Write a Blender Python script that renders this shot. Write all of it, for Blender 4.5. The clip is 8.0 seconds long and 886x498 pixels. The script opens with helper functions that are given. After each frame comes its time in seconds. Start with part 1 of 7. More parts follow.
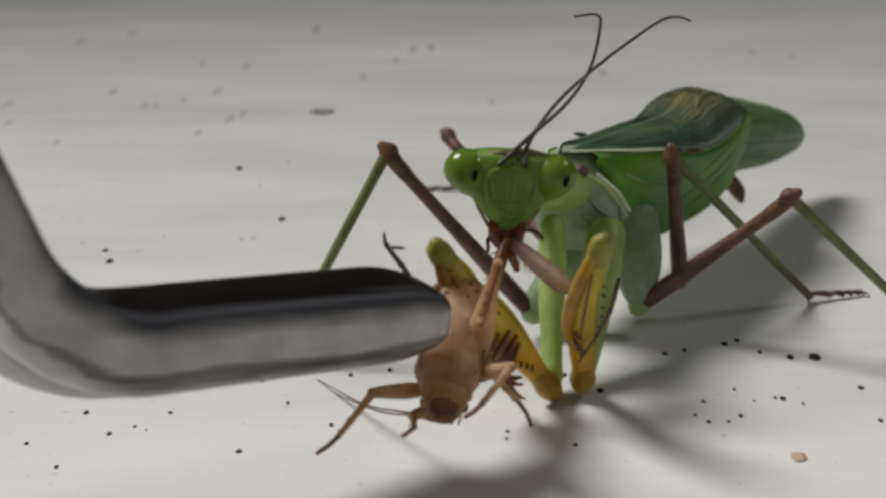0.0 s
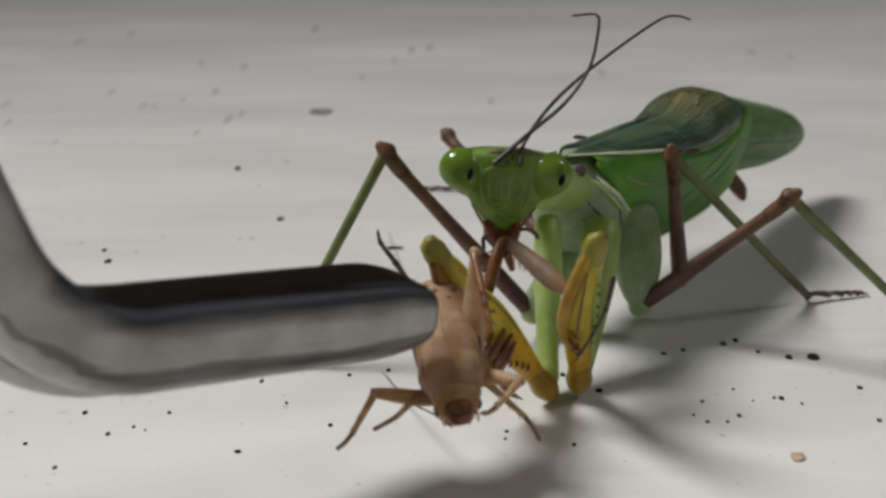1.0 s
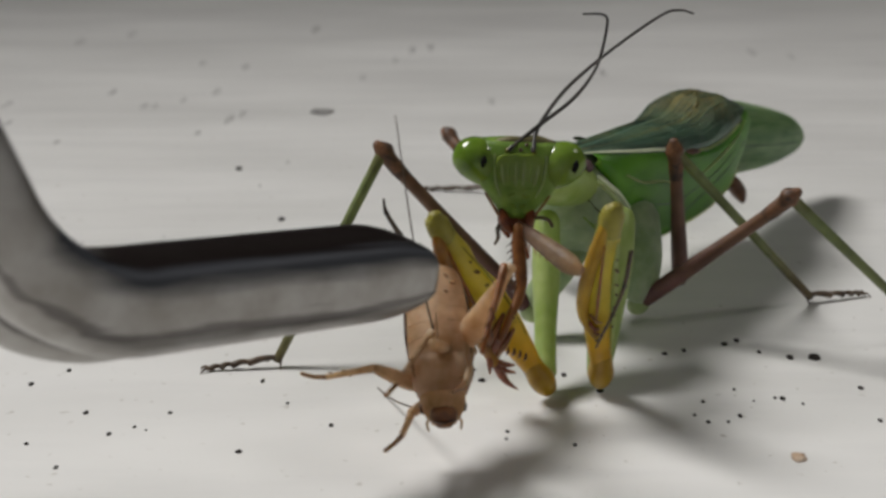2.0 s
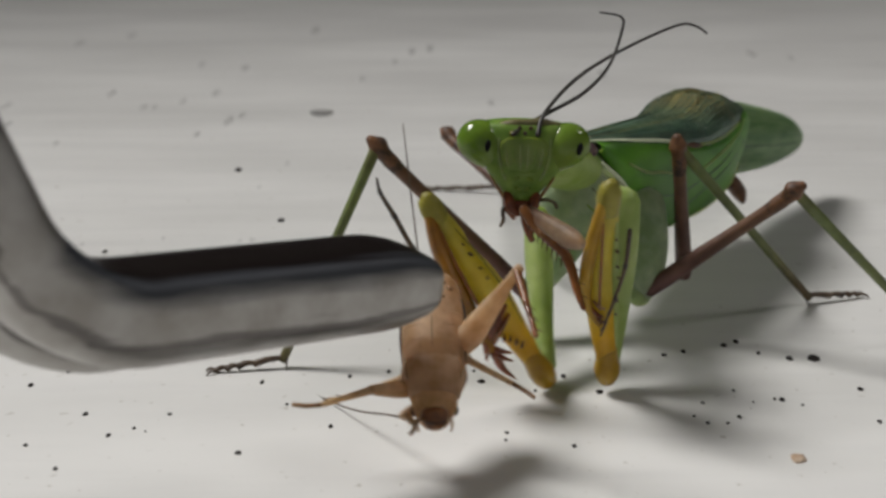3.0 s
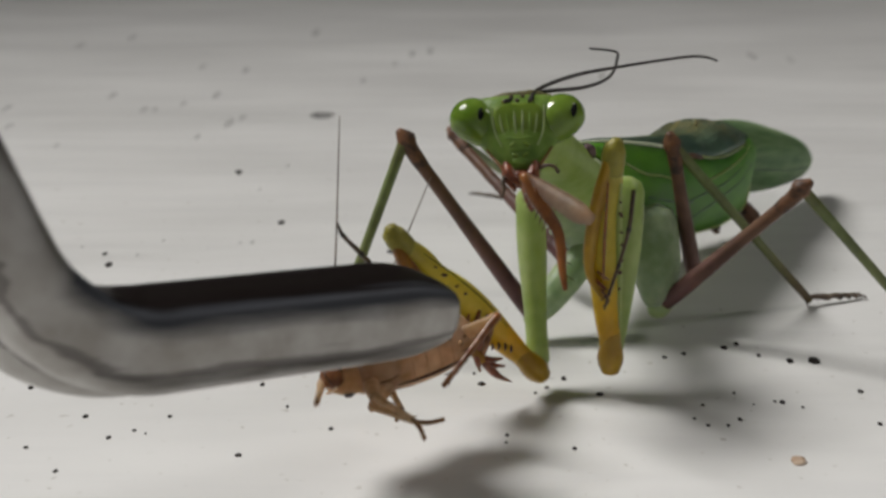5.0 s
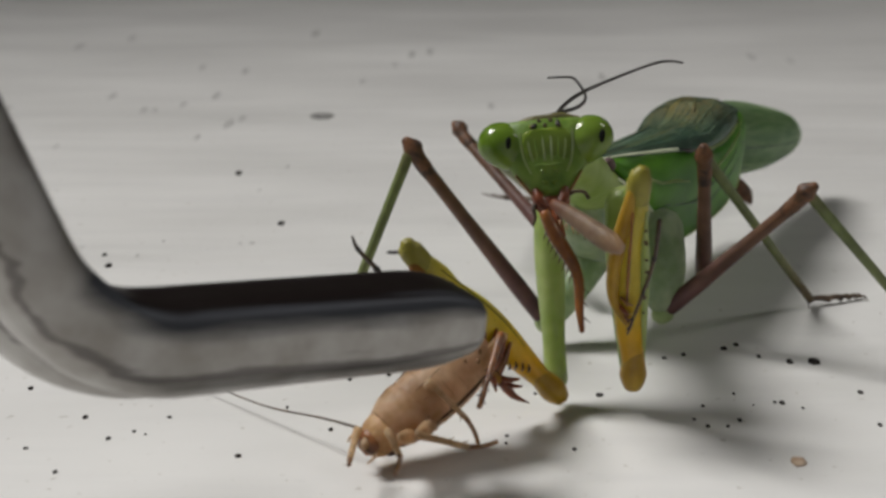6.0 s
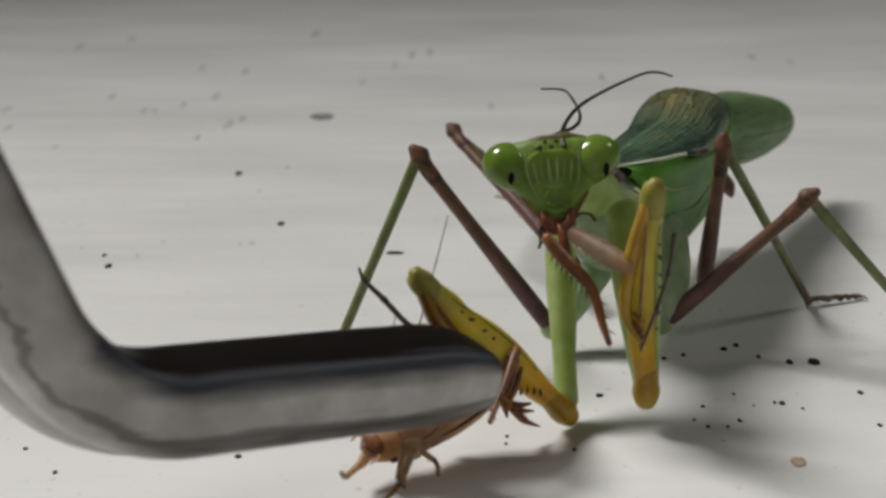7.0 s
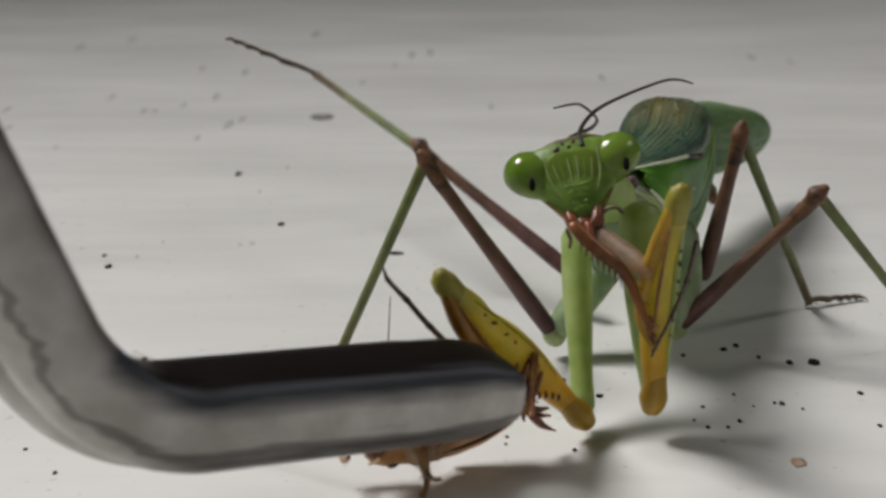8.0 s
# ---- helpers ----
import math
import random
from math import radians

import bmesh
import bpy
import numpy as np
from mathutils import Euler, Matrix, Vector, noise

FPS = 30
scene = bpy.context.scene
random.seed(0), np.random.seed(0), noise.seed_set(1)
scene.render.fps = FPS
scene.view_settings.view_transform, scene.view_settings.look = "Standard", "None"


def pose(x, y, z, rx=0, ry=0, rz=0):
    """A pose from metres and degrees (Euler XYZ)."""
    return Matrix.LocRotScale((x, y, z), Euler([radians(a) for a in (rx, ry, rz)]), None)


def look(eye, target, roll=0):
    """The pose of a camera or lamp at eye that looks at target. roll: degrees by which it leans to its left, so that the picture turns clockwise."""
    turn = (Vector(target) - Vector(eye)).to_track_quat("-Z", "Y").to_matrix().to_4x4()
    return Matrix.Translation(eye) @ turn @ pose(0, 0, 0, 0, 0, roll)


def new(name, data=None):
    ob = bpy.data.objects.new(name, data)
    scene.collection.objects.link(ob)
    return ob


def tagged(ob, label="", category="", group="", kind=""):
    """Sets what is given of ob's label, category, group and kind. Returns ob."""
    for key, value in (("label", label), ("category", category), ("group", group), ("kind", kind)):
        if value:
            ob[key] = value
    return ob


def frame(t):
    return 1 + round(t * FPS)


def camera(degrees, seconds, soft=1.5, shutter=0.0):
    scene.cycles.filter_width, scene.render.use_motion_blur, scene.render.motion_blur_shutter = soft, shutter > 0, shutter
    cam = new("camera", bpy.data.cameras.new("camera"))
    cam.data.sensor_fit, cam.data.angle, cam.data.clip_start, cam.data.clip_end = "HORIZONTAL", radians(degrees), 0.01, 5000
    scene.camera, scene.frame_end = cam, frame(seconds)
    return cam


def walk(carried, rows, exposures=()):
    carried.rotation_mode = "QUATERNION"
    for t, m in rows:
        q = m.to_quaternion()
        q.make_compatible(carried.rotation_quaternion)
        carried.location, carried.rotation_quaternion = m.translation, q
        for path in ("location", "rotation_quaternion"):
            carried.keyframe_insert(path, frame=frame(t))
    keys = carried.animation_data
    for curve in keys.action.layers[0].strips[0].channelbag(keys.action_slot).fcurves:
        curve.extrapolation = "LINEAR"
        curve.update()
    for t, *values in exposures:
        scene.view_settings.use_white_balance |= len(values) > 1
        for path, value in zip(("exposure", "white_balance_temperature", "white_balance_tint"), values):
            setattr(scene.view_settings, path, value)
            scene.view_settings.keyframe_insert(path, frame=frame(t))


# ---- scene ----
# The camera: small hand-held drift over a still close view.
MM = 0.001


def P(x, y, z, rx=0, ry=0, rz=0):
    """A pose from millimetres and degrees."""
    return pose(x * MM, y * MM, z * MM, rx, ry, rz)


cam = camera(36.0, 8.0, soft=3.0, shutter=0.5)
cam.data.dof.use_dof, cam.data.dof.focus_distance, cam.data.dof.aperture_fstop = True, 0.079, 80.0
walk(cam, [
    (0, P(0.0, -72.4, 32.2, 72.000, 0, 0.000)), (0.5, P(0.0, -72.4, 32.2, 71.988, 0, -0.036)), (1, P(0.0, -72.4, 32.2, 72.000, 0, -0.055)),
    (1.5, P(0.0, -72.4, 32.2, 71.995, 0, -0.005)), (3, P(0.0, -72.4, 32.2, 72.055, 0, -0.036)), (3.5, P(0.0, -72.4, 32.2, 72.076, 0, 0.000)),
    (4, P(0.0, -72.4, 32.2, 72.119, 0, -0.024)), (4.5, P(0.0, -72.4, 32.2, 72.142, 0, -0.024)), (5, P(0.0, -72.4, 32.2, 72.154, 0, -0.024)),
    (6.5, P(0.0, -72.4, 32.2, 72.197, 0, -0.036)), (7, P(0.0, -72.4, 32.2, 72.204, 0, -0.036)), (7.5, P(0.0, -72.4, 32.2, 72.218, 0, -0.036)),
    (8, P(0.0, -72.4, 32.2, 72.223, 0, -0.036))])

# ---- world and light ----
world = bpy.data.worlds.new("world")
scene.world = world
world.use_nodes = True
world.node_tree.nodes["Background"].inputs[0].default_value = (0.9, 0.95, 1.0, 1)
world.node_tree.nodes["Background"].inputs[1].default_value = 0.03


def area_lamp(name, eye, target, size, power, color, spread=180):
    data = bpy.data.lights.new(name, "AREA")
    data.shape, data.size, data.energy, data.color = "DISK", size, power, color
    data.spread = radians(spread)
    ob = new(name, data)
    ob.matrix_world = look(eye, target)
    return ob


area_lamp("desk_lamp", (-0.422, 0.161, 0.642), (0.266, -0.708, 0.0), 0.28, 4.4, (1.0, 0.98, 0.955), 100)
area_lamp("room_lamp", (0.36, 0.08, 0.38), (0.01, 0.0, 0.0), 0.12, 0.32, (1.0, 0.97, 0.93))
scene.view_settings.exposure = 0.0


# ---- materials ----
def material(name):
    m = bpy.data.materials.new(name)
    m.use_nodes = True
    return m, m.node_tree.nodes, m.node_tree.links, m.node_tree.nodes["Principled BSDF"]


def let_through(m, share):
    """Mix a share of translucent skin, of the same colour, into a material."""
    n, k = m.node_tree.nodes, m.node_tree.links
    b, out = n["Principled BSDF"], n["Material Output"]
    tr, mix = n.new("ShaderNodeBsdfTranslucent"), n.new("ShaderNodeMixShader")
    k.new(b.inputs["Base Color"].links[0].from_socket, tr.inputs["Color"])
    mix.inputs[0].default_value = share
    k.new(b.outputs[0], mix.inputs[1])
    k.new(tr.outputs[0], mix.inputs[2])
    k.new(mix.outputs[0], out.inputs["Surface"])


def mottled(name, dark, light, scale=600.0, rough=0.45, bump=0.25, sss=0.0, metal=0.0, fine=4.0, sheen=0.5, along=None, radius=0.0008, tint=(1.0, 1.0, 0.4), thin=0.0):
    """Two scales of noise between two colours, with fine relief. along: a stretch of the grain in object space; thin: the share of light let through."""
    m, n, k, b = material(name)
    co = n.new("ShaderNodeTexCoord")
    mp = n.new("ShaderNodeMapping")
    mp.inputs["Scale"].default_value = along or (1, 1, 1)
    k.new(co.outputs["Object"], mp.inputs["Vector"])
    a, c = n.new("ShaderNodeTexNoise"), n.new("ShaderNodeTexNoise")
    for node, s, d in ((a, scale, 3), (c, scale * fine, 4)):
        node.inputs["Scale"].default_value, node.inputs["Detail"].default_value = s, d
        k.new(mp.outputs[0], node.inputs["Vector"])
    add = n.new("ShaderNodeMath")
    add.operation = "MULTIPLY_ADD"
    add.inputs[1].default_value = 0.4
    k.new(c.outputs[0], add.inputs[0])
    k.new(a.outputs[0], add.inputs[2])
    r = n.new("ShaderNodeValToRGB")
    r.color_ramp.elements[0].position, r.color_ramp.elements[1].position = 0.5, 0.92
    r.color_ramp.elements[0].color, r.color_ramp.elements[1].color = (*dark, 1), (*light, 1)
    k.new(add.outputs[0], r.inputs[0])
    k.new(r.outputs[0], b.inputs["Base Color"])
    bp = n.new("ShaderNodeBump")
    bp.inputs["Strength"].default_value, bp.inputs["Distance"].default_value = bump, 0.00015
    k.new(c.outputs[0], bp.inputs["Height"])
    k.new(bp.outputs[0], b.inputs["Normal"])
    b.inputs["Roughness"].default_value, b.inputs["Metallic"].default_value = rough, metal
    b.inputs["Specular IOR Level"].default_value = sheen
    if sss:
        b.inputs["Subsurface Weight"].default_value = sss
        b.inputs["Subsurface Radius"].default_value = tint
        b.inputs["Subsurface Scale"].default_value = radius
    if thin:
        let_through(m, thin)
    return m


M_GREEN = mottled("mantis_green", (0.115, 0.23, 0.025), (0.28, 0.42, 0.085), 330, 0.42, 0.5, 0.4, sheen=0.4, thin=0.3)
M_PALE = mottled("pale_green_cuticle", (0.33, 0.44, 0.12), (0.54, 0.63, 0.28), 220, 0.36, 0.4, 0.5, radius=0.0012, thin=0.4)
M_CHEST = mottled("grey_green_chest", (0.30, 0.41, 0.22), (0.56, 0.65, 0.45), 330, 0.35, 0.8, 0.5, thin=0.45)
M_RIDGE = mottled("olive_face_ridge", (0.10, 0.18, 0.012), (0.19, 0.28, 0.035), 300, 0.34, 0.3, 0.3, thin=0.2)
M_GREY = mottled("pale_grey_green_cuticle", (0.23, 0.33, 0.13), (0.43, 0.51, 0.26), 240, 0.42, 0.6, 0.5)
M_EYE = mottled("eye_green", (0.12, 0.215, 0.02), (0.23, 0.34, 0.06), 250, 0.15, 0.02, 0.5, sheen=0.5, thin=0.25)
M_BLACK = mottled("near_black_cuticle", (0.008, 0.007, 0.006), (0.03, 0.022, 0.018), 900, 0.4, 0.2)
M_BELLY = mottled("leaf_green_wing_flank", (0.04, 0.17, 0.007), (0.13, 0.35, 0.025), 190, 0.42, 0.5, 0.3, sheen=0.4, along=(1, 1, 0.5), thin=0.15)


def wing_skin():
    """Teal net-veined wing that browns towards the hump."""
    m = mottled("wing_green", (0.014, 0.062, 0.044), (0.075, 0.145, 0.085), 330, 0.36, 0.7, 0.2, along=(1.6, 1.6, 0.7))
    n, k = m.node_tree.nodes, m.node_tree.links
    b = n["Principled BSDF"]
    old = b.inputs["Base Color"].links[0].from_socket
    co, sep, mr, no, mu, mx = [n.new("ShaderNode" + q) for q in ("TexCoord", "SeparateXYZ", "MapRange", "TexNoise", "Math", "Mix")]
    k.new(co.outputs["Object"], sep.inputs[0])
    k.new(sep.outputs[1], mr.inputs[0])
    mr.inputs[1].default_value, mr.inputs[2].default_value = 0.0033, 0.0051
    no.inputs["Scale"].default_value = 350
    k.new(co.outputs["Object"], no.inputs["Vector"])
    mu.operation, mu.use_clamp = "MULTIPLY_ADD", True
    k.new(no.outputs[0], mu.inputs[0])
    mu.inputs[1].default_value = 1.5
    mu2 = n.new("ShaderNodeMath")
    mu2.operation = "SUBTRACT"
    k.new(mr.outputs[0], mu2.inputs[0])
    mu2.inputs[1].default_value = 0.78
    k.new(mu2.outputs[0], mu.inputs[2])
    mx.data_type = "RGBA"
    k.new(mu.outputs[0], mx.inputs["Factor"])
    k.new(old, mx.inputs["A"])
    mx.inputs["B"].default_value = (0.15, 0.135, 0.05, 1)
    k.new(mx.outputs["Result"], b.inputs["Base Color"])
    return m


def along_limb(m, length, colours):
    """Tint a material along its part's own z: pairs of share of the length and colour."""
    n, k = m.node_tree.nodes, m.node_tree.links
    b = n["Principled BSDF"]
    old = b.inputs["Base Color"].links[0].from_socket
    co, sep, mr, r, mx = [n.new("ShaderNode" + q) for q in ("TexCoord", "SeparateXYZ", "MapRange", "ValToRGB", "Mix")]
    k.new(co.outputs["Object"], sep.inputs[0])
    k.new(sep.outputs[2], mr.inputs[0])
    mr.inputs[1].default_value, mr.inputs[2].default_value = 0.0, length
    k.new(mr.outputs[0], r.inputs[0])
    e = r.color_ramp.elements
    (e[0].position, c0), (e[1].position, c1) = colours[0], colours[-1]
    e[0].color, e[1].color = (*c0, 1), (*c1, 1)
    for at, c in colours[1:-1]:
        e.new(at).color = (*c, 1)
    mx.data_type, mx.blend_type = "RGBA", "MULTIPLY"
    mx.inputs["Factor"].default_value = 1.0
    k.new(old, mx.inputs["A"])
    k.new(r.outputs[0], mx.inputs["B"])
    k.new(mx.outputs["Result"], b.inputs["Base Color"])
    return m


M_WING = wing_skin()
M_WINGRIM = mottled("wing_rim_olive", (0.07, 0.065, 0.02), (0.16, 0.14, 0.05), 400, 0.5, 0.4, 0.2)
M_WINGTIP = mottled("wing_tip_teal", (0.13, 0.25, 0.11), (0.32, 0.44, 0.23), 200, 0.4, 0.4, 0.2, along=(3, 3, 0.5), thin=0.5)
M_VEIN = mottled("wing_vein_green", (0.012, 0.04, 0.028), (0.12, 0.19, 0.11), 160, 0.5, 0.1)
M_WHITE = mottled("cream_edge", (0.55, 0.62, 0.42), (0.75, 0.8, 0.6), 500, 0.45, 0.1)


def foreleg_skin():
    """Amber at the elbow, yellow-green along the middle, olive at the knee."""
    m = mottled("yellow_green_foreleg", (0.74, 0.70, 0.55), (1.0, 1.0, 1.0), 260, 0.32, 0.4, 0.5, radius=0.0012)
    along_limb(m, 0.013, ((0.10, (0.76, 0.46, 0.04)), (0.28, (0.84, 0.58, 0.04)), (0.5, (0.82, 0.70, 0.10)), (0.8, (0.74, 0.66, 0.11)), (1.0, (0.50, 0.46, 0.11))))
    let_through(m, 0.4)
    return m


M_YELLOW = foreleg_skin()
M_ORANGE = mottled("brown_amber_blade", (0.16, 0.062, 0.004), (0.46, 0.22, 0.016), 240, 0.3, 0.3, 0.4, radius=0.001, tint=(1.0, 0.6, 0.3), thin=0.15)
M_AMBER = mottled("amber_joint", (0.34, 0.19, 0.010), (0.56, 0.36, 0.035), 300, 0.3, 0.2, 0.45, thin=0.25)
M_PUPIL = mottled("pupil_black", (0.003, 0.003, 0.003), (0.008, 0.008, 0.007), 900, 0.7, 0.0, sheen=0.1)
M_TIP = mottled("olive_amber_knee", (0.13, 0.11, 0.008), (0.30, 0.27, 0.03), 300, 0.5, 0.3, 0.4)
M_BROWN = along_limb(mottled("rose_brown_cuticle", (0.42, 0.40, 0.40), (1.0, 1.0, 1.0), 240, 0.45, 0.6, 0.2, sheen=0.35), 0.015, ((0.0, (0.15, 0.065, 0.025)), (0.3, (0.185, 0.10, 0.063)), (0.7, (0.18, 0.087, 0.082)), (1.0, (0.09, 0.03, 0.028))))
M_KNEE = mottled("dark_knee", (0.02, 0.008, 0.004), (0.19, 0.08, 0.03), 800, 0.55, 0.4)
M_OLIVE = along_limb(mottled("olive_shin", (0.5, 0.5, 0.5), (1.0, 1.0, 1.0), 300, 0.45, 0.5, 0.2, sheen=0.35), 0.015, ((0.0, (0.17, 0.17, 0.06)), (0.15, (0.19, 0.24, 0.085)), (0.7, (0.20, 0.225, 0.095)), (1.0, (0.14, 0.10, 0.045))))
M_SEAM = mottled("dark_chest_seam", (0.05, 0.07, 0.03), (0.15, 0.19, 0.09), 500, 0.5, 0.3)
M_TARSUS = mottled("dark_brown_foot", (0.03, 0.018, 0.01), (0.13, 0.085, 0.05), 900, 0.45, 0.3)
M_MOUTH = mottled("dark_red_mouthparts", (0.07, 0.013, 0.005), (0.27, 0.075, 0.025), 900, 0.35, 0.4, 0.2)
M_TAN = mottled("cricket_tan", (0.54, 0.34, 0.18), (0.92, 0.73, 0.52), 330, 0.5, 0.6, 0.5, radius=0.002, tint=(1.0, 0.84, 0.66), thin=0.6)
M_TANDARK = mottled("cricket_brown", (0.15, 0.07, 0.03), (0.34, 0.18, 0.085), 600, 0.35, 0.35, 0.25)
M_TANLEG = mottled("cricket_leg_tan", (0.44, 0.28, 0.15), (0.82, 0.62, 0.41), 400, 0.5, 0.4, 0.4, radius=0.0014, tint=(1.0, 0.82, 0.6), thin=0.5)
M_CRHEAD = mottled("cricket_head_tan", (0.48, 0.26, 0.10), (0.84, 0.58, 0.32), 500, 0.5, 0.35, 0.5, thin=0.5)
M_CRMOUTH = mottled("cricket_mouth_red_brown", (0.14, 0.045, 0.012), (0.36, 0.15, 0.045), 600, 0.4, 0.4, 0.3)
M_MARK = mottled("cricket_dark_marking", (0.03, 0.012, 0.005), (0.10, 0.04, 0.015), 900, 0.35, 0.2)
M_MEAL = along_limb(mottled("torn_thigh_skin", (0.62, 0.58, 0.55), (1.0, 1.0, 1.0), 400, 0.5, 0.6, 0.4, sheen=0.3, thin=0.4), 0.0055, ((0.0, (0.20, 0.06, 0.02)), (0.3, (0.25, 0.14, 0.075)), (0.7, (0.30, 0.20, 0.12)), (1.0, (0.34, 0.17, 0.04))))
M_SPECK = mottled("black_speck", (0.006, 0.005, 0.005), (0.035, 0.03, 0.027), 900, 0.8, 0.3, sheen=0.1)
M_SPECK2 = mottled("grey_speck", (0.38, 0.375, 0.365), (0.52, 0.515, 0.505), 900, 0.8, 0.3)
M_HUSK = mottled("grey_husk", (0.10, 0.098, 0.095), (0.30, 0.295, 0.285), 700, 0.8, 0.4)
M_SCRAP = mottled("red_brown_scrap", (0.09, 0.028, 0.006), (0.27, 0.105, 0.024), 500, 0.35, 0.4, 0.3, tint=(1.0, 0.55, 0.3))
M_CRUMB = mottled("tan_crumb", (0.34, 0.22, 0.14), (0.58, 0.46, 0.35), 900, 0.7, 0.4)


def steel():
    """Dull steel; a dark room's reflection is painted along the upper face, v goes round the section and u along the
    prong.
    """
    m, n, k, b = material("dull_steel")
    node = lambda q: n.new("ShaderNode" + q)
    co, mp, fine, blot, bp = node("TexCoord"), node("Mapping"), node("TexNoise"), node("TexNoise"), node("Bump")
    mp.inputs["Scale"].default_value = (0.1, 1, 1)
    k.new(co.outputs["Object"], mp.inputs[0])
    fine.inputs["Scale"].default_value, fine.inputs["Detail"].default_value = 1300, 5
    blot.inputs["Scale"].default_value, blot.inputs["Detail"].default_value = 420, 6
    k.new(mp.outputs[0], fine.inputs[0])
    k.new(co.outputs["Object"], blot.inputs[0])
    k.new(fine.outputs[0], bp.inputs["Height"])
    bp.inputs["Strength"].default_value, bp.inputs["Distance"].default_value = 0.12, 0.0001
    k.new(bp.outputs[0], b.inputs["Normal"])
    base = node("ValToRGB")
    base.color_ramp.elements[0].position, base.color_ramp.elements[1].position = 0.34, 0.66
    base.color_ramp.elements[0].color, base.color_ramp.elements[1].color = (0.29, 0.275, 0.255, 1), (0.44, 0.43, 0.415, 1)
    k.new(blot.outputs[0], base.inputs[0])
    # the painted reflection's place round the section, frayed by long streaks
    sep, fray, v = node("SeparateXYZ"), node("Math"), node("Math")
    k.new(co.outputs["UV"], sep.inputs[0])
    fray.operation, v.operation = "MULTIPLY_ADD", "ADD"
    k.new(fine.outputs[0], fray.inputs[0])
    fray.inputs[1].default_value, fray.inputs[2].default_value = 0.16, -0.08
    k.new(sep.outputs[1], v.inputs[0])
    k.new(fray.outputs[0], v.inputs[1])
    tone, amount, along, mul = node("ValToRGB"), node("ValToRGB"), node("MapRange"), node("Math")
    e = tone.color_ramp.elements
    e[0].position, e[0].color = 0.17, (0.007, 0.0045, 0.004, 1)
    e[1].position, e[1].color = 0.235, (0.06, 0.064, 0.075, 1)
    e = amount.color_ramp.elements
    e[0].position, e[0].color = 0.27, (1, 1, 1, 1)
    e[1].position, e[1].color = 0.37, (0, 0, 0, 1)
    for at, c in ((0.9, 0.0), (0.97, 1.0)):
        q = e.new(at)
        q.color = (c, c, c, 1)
    # a thin dark seam line low on the face
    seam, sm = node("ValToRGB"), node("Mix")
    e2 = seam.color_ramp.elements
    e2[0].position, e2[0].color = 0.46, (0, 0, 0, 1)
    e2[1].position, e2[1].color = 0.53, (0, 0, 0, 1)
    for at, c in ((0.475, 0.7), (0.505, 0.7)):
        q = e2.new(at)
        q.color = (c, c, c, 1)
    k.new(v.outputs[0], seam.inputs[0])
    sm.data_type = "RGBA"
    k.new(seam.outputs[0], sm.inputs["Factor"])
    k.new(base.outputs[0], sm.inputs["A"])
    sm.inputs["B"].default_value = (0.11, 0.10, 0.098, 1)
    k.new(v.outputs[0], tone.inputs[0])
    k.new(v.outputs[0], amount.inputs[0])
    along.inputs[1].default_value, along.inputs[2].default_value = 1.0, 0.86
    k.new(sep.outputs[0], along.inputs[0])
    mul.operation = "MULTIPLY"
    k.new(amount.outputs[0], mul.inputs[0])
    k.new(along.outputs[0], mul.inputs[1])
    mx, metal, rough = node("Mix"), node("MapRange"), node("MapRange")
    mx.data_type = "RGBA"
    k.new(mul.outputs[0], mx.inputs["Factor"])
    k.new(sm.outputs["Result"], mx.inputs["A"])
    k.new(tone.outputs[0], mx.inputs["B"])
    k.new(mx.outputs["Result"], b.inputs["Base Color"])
    # the painted band is less metallic, so the lamp leaves no glint there
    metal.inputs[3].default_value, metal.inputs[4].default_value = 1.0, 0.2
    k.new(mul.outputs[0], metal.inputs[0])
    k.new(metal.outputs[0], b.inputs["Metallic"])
    rough.inputs[3].default_value, rough.inputs[4].default_value = 0.38, 0.52
    k.new(blot.outputs[0], rough.inputs[0])
    k.new(rough.outputs[0], b.inputs["Roughness"])
    b.inputs["Specular IOR Level"].default_value = 0.15
    return m


